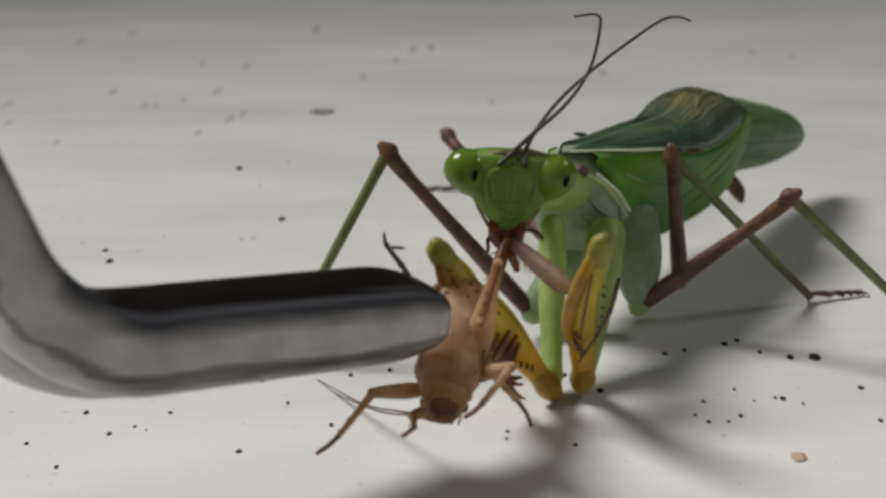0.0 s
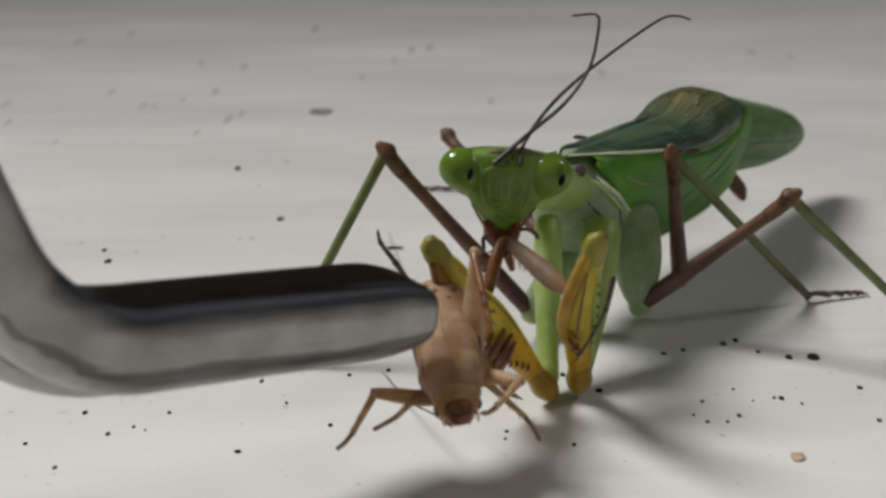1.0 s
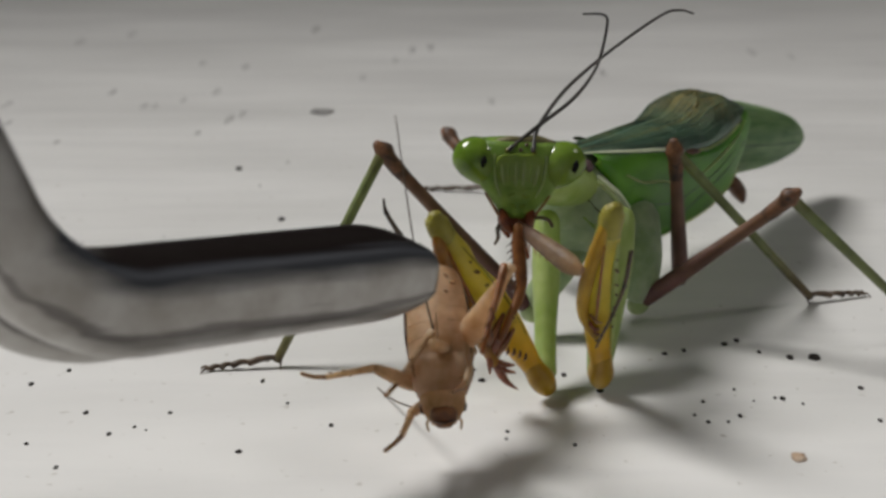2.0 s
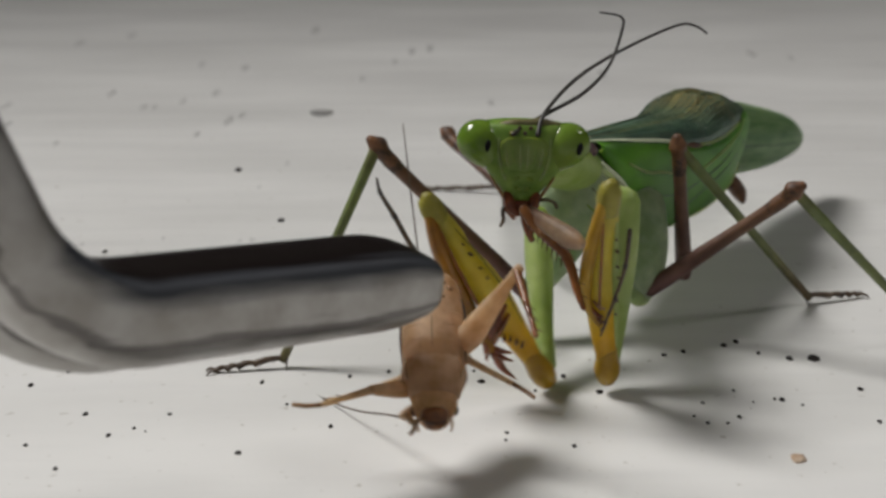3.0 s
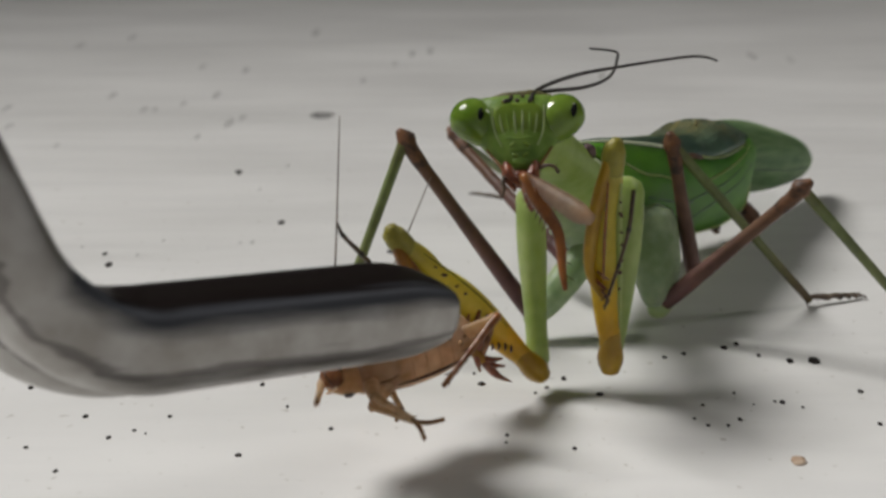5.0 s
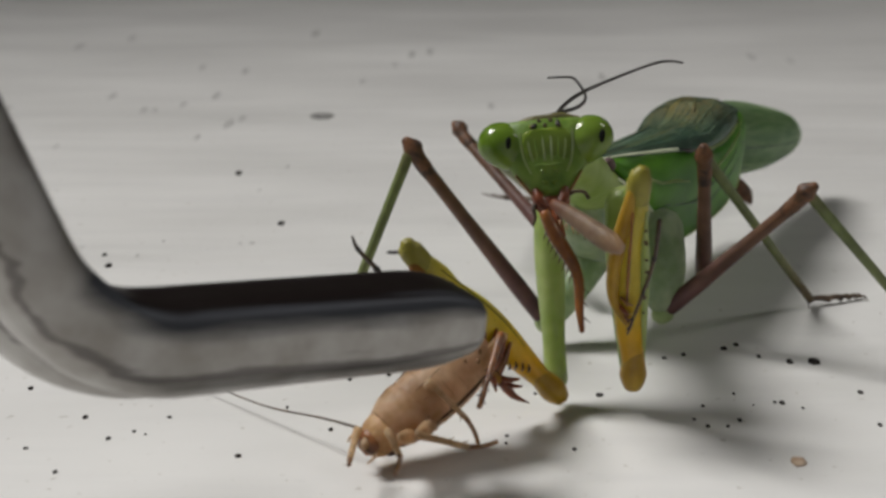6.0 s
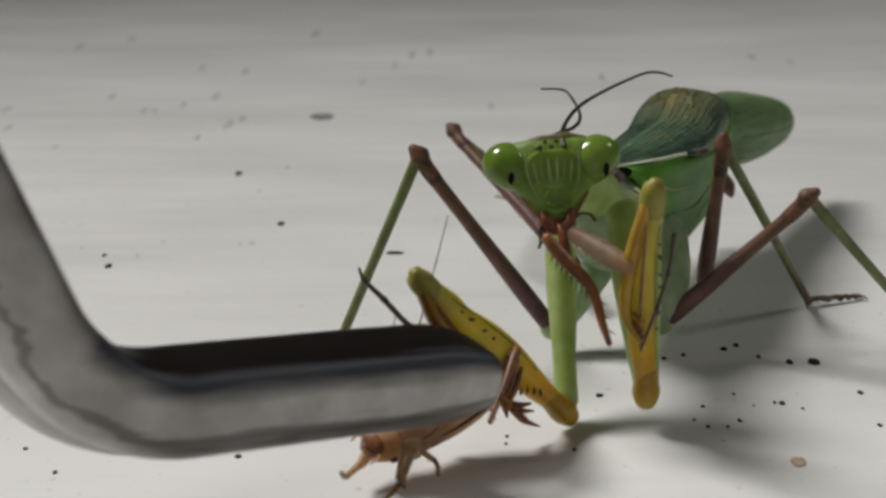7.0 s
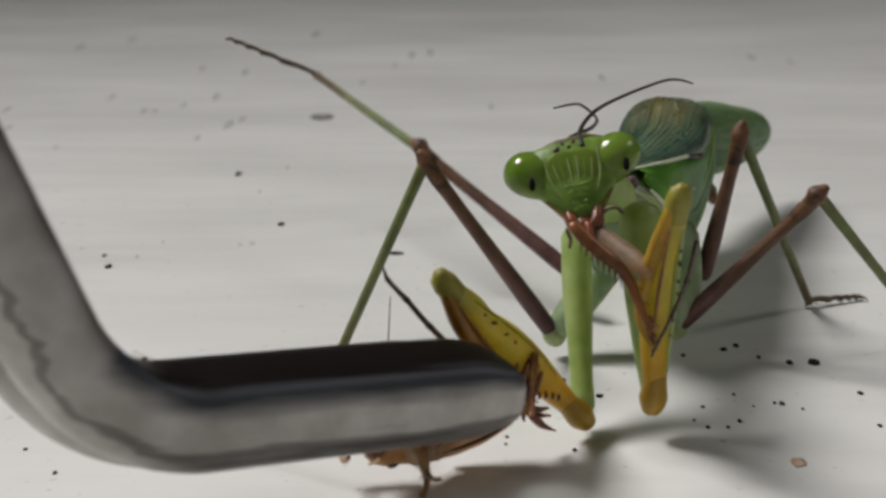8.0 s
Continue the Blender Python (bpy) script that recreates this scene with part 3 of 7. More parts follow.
        rings(bm, [[field(*q, j / 12) for j in range(13)] + [field(*q, j / 12) - Vector((s * -0.06, 0.14, 0)) for j in range(12, -1, -1)] for q in rows])
        part("wing", bm, M_WING, tho, "folded blue-green veined forewing")
        # the green flank that hangs from the leading edge
        bm = bmesh.new()
        loops = []
        for z, w0, y0, w1, y1 in smooth_path(flank, 4):
            # the far flank is narrowed likewise, for its outline from the camera
            view_fit = 1.0 if s < 0 else min(0.42 + 0.03 * max(z, 0), 0.92)
            w0, w1, o = w0 * view_fit, w1 * (0.4 + 0.6 * view_fit), []
            for j in range(9):
                f = j / 8
                bulge = 0.42 * math.sin(math.pi * f) + 0.05 * noise.noise(Vector((z * 0.4, f * 3, s)))
                o.append(Vector((s * (w0 + (w1 - w0) * f + bulge), y0 + (y1 - y0) * f, z)))
            loops.append(o + [p - Vector((s * 0.16, 0, 0)) for p in o[::-1]])
        side = part("wing_flank", rings(bm, loops), M_BELLY, tho, "leaf-green outer field of the folded forewing")
        def on_flank(z, f, r, out=0.03):
            q = [np.interp(z, [p[0] for p in flank], [p[c] for p in flank]) for c in (1, 2, 3, 4)]
            view_fit = 1.0 if s < 0 else min(0.42 + 0.03 * max(z, 0), 0.92)
            q[0], q[2] = q[0] * view_fit, q[2] * (0.4 + 0.6 * view_fit)
            return (s * (q[0] + (q[2] - q[0]) * f + 0.42 * math.sin(math.pi * f) + out), q[1] + (q[3] - q[1]) * f, z, r)
        for pts, mat, label in (([(-1.5, 0.5, 0.06), (0.5, 0.42, 0.09), (2.6, 0.36, 0.09), (5, 0.36, 0.04)], M_PALE, "pale fold along the flank"),
                                ([(8.5, 0.38, 0.05), (11.5, 0.26, 0.08), (14.5, 0.2, 0.08), (17.2, 0.14, 0.07), (19, 0.1, 0.04)], M_PALE, "pale vein along the flank"),
                                ([(7, 0.8, 0.04), (11, 0.62, 0.05), (15, 0.5, 0.05), (18.4, 0.4, 0.03)], M_VEIN, ""),
                                ([(5.5, 0.62, 0.04), (9, 0.5, 0.05), (13, 0.38, 0.05), (17.5, 0.28, 0.03)], M_VEIN, ""),
                                ([(1.0, 0.7, 0.04), (4, 0.62, 0.05), (7, 0.6, 0.04)], M_VEIN, "")):
            part("flank_vein", tube([on_flank(*q) for q in pts], 7, 4), mat, side, label)
        part("flank_rim", tube([on_flank(z, 1.0, 0.09, 0.0) for z in (-1.7, -0.8, 0, 2, 4.9)], 8, 4), M_WHITE if s < 0 else M_PALE, side, "cream front rim of the flank")
        part("flank_rim", tube([on_flank(z, 1.0, 0.07, 0.0) for z in (4.9, 7.3, 12.5, 16.7, 18.6, 20, 21)], 8, 4), M_PALE, side, "pale lower rim of the flank")
        part("chest_rod", tube([(s * 2.5, 1.75, -4.3, 0.08), (s * 2.78, 1.0, -3.0, 0.13), (s * 2.86, 0.3, -1.7, 0.13), (s * 2.98, -1.0, 0, 0.09)], 8, 4), M_WHITE, tho, "cream ridge on the chest")
        edge = [(s * (w + 0.05), lo + 0.02, z, 0.07 + 0.05 * min(max(z + 3, 0) / 4, 1)) for z, w, lo, hi in rows if z < 4.3]
        part("wing_edge", tube(edge, 8, 1), M_WHITE, tho, "cream-white leading edge of the wing")
        part("wing_edge", tube([(s * (w + 0.04), lo + 0.02, z, 0.1) for z, w, lo, hi in rows if 9 < z < 18], 8, 1), M_PALE, tho, "pale green lower rim of the wing")
        part("wing_edge", tube([(s * (w + 0.02), lo + 0.02, z, 0.13) for z, w, lo, hi in rows if z > 17], 8, 1), M_WINGRIM, tho, "olive-brown rear rim of the wing")
        for z0, z1, r, dy in ((4.1, 6.2, 0.17, -0.05), (6.6, 8.9, 0.22, -0.12)):
            y0, y1 = [np.interp(z, [p[0] for p in upper], [p[2] for p in upper]) for z in (z0, z1)]
            part("marking", tube([(s * 3.52, y0 + dy + 0.05, z0, r * 0.4), (s * 3.66, (y0 + y1) / 2 + dy, (z0 + z1) / 2, r), (s * 3.66, y1 + dy, z1, r * 0.5)], 8, 4), M_BLACK if z0 < 5 else M_KNEE, tho, "dark dart at the end of the wing edge")
        # veins: long ones fan out, short ones net between them
        for j in range(1, 12):
            f = j / 12
            wave = lambda z: min(max(f + 0.03 * noise.noise(Vector((z * 0.5, j * 3.1, s))), 0.02), 0.99)
            pts = [(*(field(*q, wave(q[0])) + Vector((s * 0.01, 0.015, 0))), 0.035 + 0.02 * (j % 3 == 0)) for q in rows[4 + (j * 5) % 3:-3:2]]
            part("wing_vein", tube(pts, 5, 2), M_VEIN if j % 4 or f < 0.6 else M_WINGRIM, tho)
        cross = bmesh.new()
        for i in range(6, len(rows) - 4):
            for j in range(1, 11):
                if (i * 7 + j * 5) % 3:
                    tube([(*(field(*(rows[i] + (rows[i + 1] - rows[i]) * (0.3 * ((i + j) % 3) + 0.35 * g)), (j + g) / 12) + Vector((s * 0.01, 0.012, 0))), 0.024) for g in (0.0, 0.5, 1.0)], 4, 1, bm=cross)
        part("vein_net", cross, M_VEIN, tho, "fine net of veins on the wing")
    # folds of the crumpled hump
    for z0, z1, y, x in ((12.4, 15.2, 5.1, -1.2), (13.4, 17.4, 5.25, -0.4), (14.5, 19.5, 5.0, -1.5), (13.0, 16.5, 4.8, 1.3), (16.8, 21.0, 4.85, -0.5)):
        part("wing_fold", tube([(x - 0.5, y - 0.35, z0, 0.1), (x, y, (z0 + z1) / 2, 0.3), (x + 0.2, y - 0.25, z1, 0.1)], 9, 4, 0.8, None, 0.4), M_WINGRIM, tho, "brown crumpled fold on the wing hump")
    tail = part("hind_wing", loft([(-2, 1.8, -1.8, 2.6), (6, 2.3, -2.7, 3.15), (11, 2.35, -2.6, 2.85), (15, 2.0, -2.2, 2.45), (18.4, 1.45, -1.65, 1.95), (20.7, 0.85, -1.05, 1.2), (22, 0.35, -0.35, 0.45)], 22), M_WINGTIP, man, "teal rounded tail past the wings")
    for j, y in enumerate((-1.9, -1.1, -0.2, 0.7, 1.6, 2.3)):
        h = 1 - abs(y) / 3.4
        part("wing_vein", tube([(-2.3 * h ** 0.5 - 0.02, y, 4, 0.05), (-2.36 * h ** 0.5 - 0.02, y * 0.96, 10, 0.06), (-2.02 * h ** 0.5 - 0.02, y * 0.82, 15, 0.05), (-1.46 * h ** 0.5, y * 0.55, 19, 0.03)], 6, 4), M_WINGRIM if j > 3 else M_VEIN, tail)
    parts["tail"] = tail
    for s in (-1, 1):
        part("cercus", tube([(s * 1.6 - 0.6, -1.3, 19.5, 0.55), (s * 1.7 - 0.8, -2.2, 20.6, 0.6), (s * 1.8 - 0.9, -3.0, 21.2, 0.25)], 9, 3), M_KNEE, tho, "brown stub at the end of the abdomen")
    parts["thorax"] = tho
    # forelegs: coxa along z from the shoulder to the elbow; femur from elbow to knee, blade folded back on it
    for s, k in ((-1, "l"), (1, "r")):
        w = 0.65 if s < 0 else 0.95
        parts["coxa_" + k] = part("fore_coxa", tube([(0, 0, 0, 1.2 * w), (0, 0, 3, 1.3 * w), (0, 0, 7, 0.98 * w), (0, 0, 9.4, 0.68)], 16, 4, 1.4 if s < 0 else 0.95), M_PALE, man, "smooth pale green upper foreleg")
        if s < 0:
            shaft = [(0, 0, 0, 0.7), (0, 0, 1.4, 0.6), (0, 0, 3, 0.76), (0.05, 0, 5.5, 0.98), (0.1, 0, 7.6, 0.92), (0, 0, 9.4, 0.7), (0.08, 0, 10.6, 0.7), (0, 0, 12, 0.6), (0, 0, 13, 0.52)]
        else:  # slimmer, bowed towards the head
            shaft = [(0, 0, 0, 0.68), (-0.05, 0, 1.4, 0.6), (-0.2, 0, 3, 0.72), (-0.36, 0, 5.5, 0.86), (-0.36, 0, 7.6, 0.8), (-0.26, 0, 9.4, 0.66), (-0.1, 0, 10.6, 0.64), (0, 0, 12, 0.58), (0, 0, 13, 0.5)]
        fem = part("fore_femur", tube(shaft, 18, 4, 0.85), M_YELLOW, man, "yellow grasping foreleg with dark spines")
        part("elbow", tube([(0, 0, -0.2, 0.62), (0, 0, 0.4, 0.76), (0, 0, 1.2, 0.64), (0, 0, 2.0, 0.54)], 16, 3), M_AMBER, fem, "amber elbow joint")
        if s < 0:
            blade = [(-0.3, -0.3, 12.2, 0.34), (-0.75, -0.5, 10.6, 0.5), (-1.15, -0.6, 8.4, 0.5), (-1.4, -0.65, 6.2, 0.46), (-1.5, -0.72, 4.6, 0.36), (-1.55, -0.78, 3.6, 0.26), (-1.5, -0.8, 3.0, 0.12)]
        else:
            blade = [(-0.25, -0.2, 12.2, 0.32), (-0.8, -0.4, 10, 0.4), (-1.2, -0.52, 7.6, 0.38), (-1.2, -0.65, 5.9, 0.29), (-0.7, -0.95, 4.9, 0.18), (-0.5, -1.0, 4.4, 0.05)]
        part("fore_tibia", tube(blade, 12, 4), M_ORANGE if s < 0 else M_AMBER, fem, "brown amber blade folded against the foreleg, hooked at its end")
        if s < 0:
            part("claw", tube([(-1.52, -0.8, 3.6, 0.3), (-1.62, -0.86, 2.8, 0.25), (-1.6, -0.86, 2.2, 0.17), (-1.35, -0.8, 1.3, 0.03)], 9, 4), M_MOUTH, fem, "dark red curved claw")
            fan = ((-1.45, 4.9, 0.35, 6.3, 0.23, M_SCRAP), (-1.4, 4.4, 0.5, 5.7, 0.26, M_MOUTH), (-1.35, 4.0, 0.35, 5.1, 0.22, M_SCRAP), (-1.5, 5.4, -0.2, 6.6, 0.18, M_SCRAP), (-1.5, 3.9, -0.75, 3.0, 0.17, M_MOUTH), (-1.55, 3.6, -0.95, 2.5, 0.14, M_MOUTH), (-1.5, 4.6, -2.1, 3.4, 0.17, M_MOUTH))
            teeth = ((-0.62, 3.95), (-0.35, 3.7), (-0.15, 3.35), (0.02, 3.0), (-0.5, 4.4))
        else:
            fan = ((-0.95, 5.6, -0.3, 5.0, 0.12, M_MOUTH), (-0.9, 5.2, -0.2, 4.6, 0.1, M_SCRAP), (-0.8, 6.0, -0.2, 5.6, 0.1, M_TANDARK))
            teeth = ((-0.45, 4.5), (-0.3, 4.15), (-0.5, 4.9))
        for x0, z0, x1, z1, thick, mat in fan:
            part("spine", tube([(x0, -0.7, z0, thick * 0.9), (x0 * 0.55 + x1 * 0.45, -1.05, z0 * 0.5 + z1 * 0.5 + 0.08, thick), (x1, -0.9, z1, thick * 0.45)], 8, 4), mat, fem, "red-brown spine across the foreleg")
        for x0, z0 in teeth:
            part("spine", tube([(x0 - 0.16, -0.76, z0 - 0.16, 0.05), (x0, -0.86, z0, 0.09), (x0 + 0.14, -0.8, z0 + 0.2, 0.04)], 6, 3), M_MARK, fem, "black spine lying on the foreleg")
        part("femur_groove", tube([(-0.3, -0.78, 11.2, 0.06), (-0.42, -0.98, 9, 0.09), (-0.5, -1.02, 7, 0.09), (-0.5, -0.95, 5.6, 0.05)] if s > 0 else [(-0.2, -0.74, 11.4, 0.06), (-0.5, -0.95, 9.2, 0.1), (-0.72, -1.0, 7.0, 0.1), (-0.8, -0.92, 5.4, 0.05)], 7, 4), M_SCRAP, fem, "dark groove along the foreleg")
        if s > 0:
            part("femur_rim", tube([(0.42, -0.36, 11, 0.08), (0.34, -0.36, 8.6, 0.18), (0.38, -0.36, 6.2, 0.2), (0.44, -0.36, 4, 0.13), (0.5, -0.34, 2.4, 0.06)], 8, 4), M_PALE, fem, "pale green outer rim of the foreleg")
        else:
            part("femur_rim", tube([(0.5, -0.4, 11, 0.05), (0.8, -0.42, 8.6, 0.08), (0.88, -0.42, 6.2, 0.08), (0.7, -0.4, 4, 0.05)], 8, 4), M_TIP, fem, "olive outer rim of the foreleg")
        part("knee", tube([(0, 0, 11.4, 0.58), (0.02, 0, 12.3, 0.66), (0.1, 0, 12.9, 0.6), (0.2, 0, 13.2, 0.42)], 14, 3, 0.9), M_TIP, fem, "olive knee of the foreleg")
        for j in range(7):
            part("spot", ball((0.5 - 0.03 * abs(j - 3), -0.72 + 0.06 * abs(j - 3), 4.9 + j * 0.85 + 0.15 * (j % 2)), (0.08 + 0.03 * (j % 2), 0.06, 0.09 + 0.05 * (j % 3)), (0, 30 * j, 0), seg=8), M_MARK, fem, "small black spot")
        if s < 0:
            rows = [(-1.7, 0.3, 6.0, 0.17), (-2.1, 0.4, 8.5, 0.18), (-2.1, 0.4, 11.0, 0.15), (-1.9, 0.3, 13.2, 0.14), (-1.8, 0.2, 14.8, 0.11), (-1.5, 0.1, 15.6, 0.06)]
        else:
            rows = [(1.1, -0.5, 10.6, 0.13), (0.85, -1.0, 8.6, 0.12), (0.3, -1.25, 6.6, 0.1), (-0.2, -1.3, 5.0, 0.09), (-0.45, -1.25, 4.0, 0.06)]
        part("fore_tarsus", tube(rows, 8, 4), M_TARSUS, fem, "thin dark jointed foot")
        bm = bmesh.new()
        for q in rows[1:-1]:
            ball(q[:3], (q[3] * 1.3, q[3] * 1.3, q[3] * 1.9), seg=8, bm=bm)
        part("foot_joint", bm, M_BLACK, fem)
        parts["femur_" + k] = fem
    # walking legs: femur from knee to body, tibia from knee to foot, tarsus on the ground
    for k, lf, lt in (("a", 14.2, 13.9), ("b", 12.3, 14.2), ("c", 15.4, 18.2), ("d", 9.6, 16.2)):
        fem = part("femur", tube([(0, 0, 0, 0.46), (0, 0, 0.7, 0.42), (0, 0, lf * 0.35, 0.42), (0, 0, lf * 0.75, 0.54), (0, 0, lf * 0.95, 0.53), (0, 0, lf, 0.45)], 12, 5), M_BROWN, man, "rose-brown walking-leg thigh")
        part("knee", tube([(0.1, 0.1, -0.6, 0.3), (0.1, 0.14, 0.0, 0.58), (0.02, 0.06, 0.55, 0.48), (0, 0.02, 1.1, 0.47), (0, 0, 1.9, 0.43)], 12, 3, 1.0, None, 0.25), M_KNEE, fem, "dark brown knee joint")
        if k in "ab":
            part("trochanter", ball((0, 0, lf), (0.72, 0.72, 0.8), seg=12), M_GREY, fem)
        tib = part("tibia", tube([(0, 0, 0, 0.4), (0, 0, 0.8, 0.34), (0, 0, lt * 0.5, 0.3), (0, 0, lt * 0.97, 0.28), (0, 0, lt, 0.26)], 12, 5), M_OLIVE, man, "slim olive-green shin")
        bm = bmesh.new()
        for q in (-1, 1):
            spike(bm, (q * 0.15, -0.1, lt - 0.2), (q * 0.5, -0.4, lt + 0.5), 0.09)
        part("spur", bm, M_TARSUS, tib)
        parts["leg_" + k], parts["shin_" + k] = fem, tib
        seg = bmesh.new()
        for x0, x1, r in ((0, 1.7, 0.2), (1.75, 2.7, 0.19), (2.75, 3.4, 0.17), (3.45, 4.0, 0.16)):
            x0, x1 = x0 * (1.75 if k == "c" else 1), x1 * (1.75 if k == "c" else 1)
            tube([(x0, 0, 0.05, r * 0.8), ((x0 + x1) / 2, 0, 0.12, r), (x1, 0, 0.0, r * 1.25)], 8, 3, bm=seg)
        for q in (-1, 1):
            e = 3.0 if k == "c" else 0.0
            tube([(4.0 + e, 0, 0.0, 0.1), (4.4 + e, q * 0.25, 0.1, 0.08), (4.7 + e, q * 0.4, -0.15, 0.04)], 6, 3, bm=seg)
        parts["foot_" + k] = part("tarsus", seg, M_TARSUS, man, "dark banded jointed foot with two claws")
    return man, parts


# ---- the cricket ----
def make_cricket():
    cri = thing("cricket", "pale tan young cricket hanging head down from tweezers", "cricket")
    parts = {}
    # body along z from tail to head, y towards the back
    body = part("abdomen", loft([(0, 0.95, -0.65, 0.5), (0.7, 1.38, -1.15, 0.9), (2.3, 1.64, -1.7, 1.18), (4.0, 1.68, -1.75, 1.22), (5.4, 1.58, -1.4, 1.14)], 24), M_TAN, cri, "ringed pale tan abdomen")
    bm = bmesh.new()
    for z, w, h in ((0.9, 1.43, 0.9), (1.7, 1.55, 1.06), (2.5, 1.63, 1.16), (3.3, 1.65, 1.19), (4.1, 1.64, 1.19)):
        tube([(w * math.cos(a), h * math.sin(a), z, 0.025) for a in (math.pi * (0.02 + 0.96 * j / 10) for j in range(11))], 6, 1, bm=bm)
    for z, w, h in ((0.8, 1.36, 1.2), (1.6, 1.5, 1.5), (2.4, 1.58, 1.72), (3.2, 1.62, 1.76), (4.0, 1.62, 1.74), (4.8, 1.58, 1.58)):
        tube([(w * math.cos(a), h * math.sin(a) - 0.02, z, 0.07) for a in (-math.pi * (0.02 + 0.96 * j / 10) for j in range(11))], 6, 1, bm=bm)
    part("segment_rim", bm, M_TANLEG, body, "darker rims of the body rings")
    bm = bmesh.new()
    for x, z, r in ((-0.9, 0.5, 0.16), (-0.5, 0.75, 0.2), (0.1, 0.55, 0.17), (0.55, 0.8, 0.15), (0.9, 1.2, 0.12), (-1.1, 1.2, 0.15), (-0.1, 1.15, 0.13), (-0.55, 1.6, 0.16), (0.5, 1.7, 0.1), (0.05, 2.4, 0.09), (-0.6, 2.9, 0.12), (0.6, 3.4, 0.1), (-0.3, 4.3, 0.13), (0.35, 4.6, 0.09)):
        ball((x, (1.1 - 0.22 * abs(x)) * min(0.38 + 0.5 * z, 1.0), z), (r, 0.09, r * 1.5), (0, 40 * z, 0), seg=8, bm=bm)
    part("marking", bm, M_TANDARK, body, "brown blotches along the back")
    for x, r in ((-0.72, 0.03), (-0.06, 0.035), (0.66, 0.03)):
        part("body_line", tube([(x * 0.75, 0.55 - 0.1 * abs(x), 0.5, r), (x * 0.95, 1.0 - 0.2 * abs(x), 1.6, r), (x, 1.2 - 0.25 * abs(x), 3.0, r), (x * 0.9, 1.23 - 0.22 * abs(x), 4.6, r * 0.6)], 6, 4), M_TANDARK, body, "faint brown line along the body")
    for x in (-1, 1):
        part("side_line", tube([(x * 1.3, 0.05, 0.7, 0.05), (x * 1.6, 0.1, 2.2, 0.1), (x * 1.64, 0.1, 3.8, 0.1), (x * 1.55, 0.1, 5.0, 0.05)], 7, 4), M_MARK, body, "dark brown line along the side")
    part("pronotum", loft([(4.8, 1.45, -1.1, 1.1), (5.3, 1.63, -1.2, 1.22), (6.2, 1.52, -1.1, 1.15), (6.9, 1.25, -1.0, 1.0)], 20), M_TAN, body, "tan saddle behind the head")
    bm = bmesh.new()
    for x in (-1, 1):
        tube([(x * 1.3, 0.72, 5.0, 0.04), (x * 1.38, 0.62, 5.6, 0.08), (x * 1.2, 0.56, 6.3, 0.05)], 7, 3, bm=bm)
        tube([(x * 1.58, -0.1, 5.2, 0.06), (x * 1.56, -0.12, 5.8, 0.12), (x * 1.35, -0.1, 6.5, 0.06)], 7, 3, bm=bm)
    part("saddle_stripe", bm, M_TANDARK, body, "dark curved stripe of the saddle")
    part("head", loft([(6.4, 1.1, -0.95, 0.92), (7.1, 1.16, -1.0, 0.98), (7.8, 0.98, -0.88, 0.84), (8.35, 0.6, -0.55, 0.45)], 20), M_CRHEAD, body, "orange-brown rounded cricket head")
    part("mouth", loft([(7.6, 0.5, 0.3, 0.82), (7.9, 0.68, 0.1, 0.9), (8.3, 0.64, -0.1, 0.7), (8.6, 0.34, -0.1, 0.35)], 16), M_CRMOUTH, body, "dark red-brown mouthparts")
    part("lip", tube([(-0.5, 0.5, 8.35, 0.04), (0, 0.6, 8.5, 0.07), (0.5, 0.5, 8.35, 0.04)], 7, 4), M_MARK, body, "black lip")
    for s in (-1, 1):
        part("eye", ball((s * 1.0, -0.2, 7.45), (0.2, 0.28, 0.32), seg=12), M_MARK, body, "dark brown eye")
        part("palp", tube([(s * 0.6, 0.3, 8.1, 0.09), (s * 0.85, 0.5, 8.4, 0.08), (s * 0.8, 0.4, 8.8, 0.06)], 6, 3), M_TANLEG, body)
    parts["body"] = body
    for k in ("fl", "fr", "ml", "mr"):
        parts["thigh_" + k] = part("femur", tube([(0, 0, 0, 0.3), (0, 0, 1.0, 0.42), (0, 0, 2.6, 0.3), (0, 0, 3.0, 0.24)], 10, 4), M_TANLEG, cri, "short pale cricket thigh")
        shin = part("tibia", tube([(0, 0, 0, 0.22), (0, 0, 1.3, 0.17), (0, 0, 2.6, 0.15)], 8, 4), M_TANLEG, cri)
        part("foot", tube([(0, 0, 2.6, 0.13), (0.1, -0.2, 3.3, 0.12), (0.3, -0.5, 3.9, 0.11)], 7, 3), M_TANDARK, shin, "brown-tipped foot")
        bm = bmesh.new()
        for j in range(2):
            spike(bm, (0.1, -0.1, 1.6 + 0.7 * j), (0.25, -0.25, 1.85 + 0.7 * j), 0.04)
        part("spine", bm, M_TANDARK, shin)
        parts["shin_" + k] = shin
    parts["hind"] = part("hind_femur", tube([(0, 0, 0, 0.4), (0, 0, 1.4, 0.7), (0, 0, 3.2, 0.52), (0, 0, 5.0, 0.28), (0, 0, 5.8, 0.26)], 14, 4, 0.7), M_TAN, cri, "swollen pale hind thigh")
    shin = part("hind_tibia", tube([(0, 0, 0, 0.24), (0, 0, 2.2, 0.17), (0, 0, 4.6, 0.14)], 8, 4), M_SCRAP, cri, "thin brown spined shin")
    bm = bmesh.new()
    for j in range(3):
        spike(bm, (0.1, -0.1, 2.3 + 0.8 * j), (0.3, -0.3, 2.7 + 0.8 * j), 0.05)
        spike(bm, (-0.1, -0.1, 2.7 + 0.75 * j), (-0.28, -0.25, 3.1 + 0.75 * j), 0.05)
    part("spine", bm, M_MARK, shin)
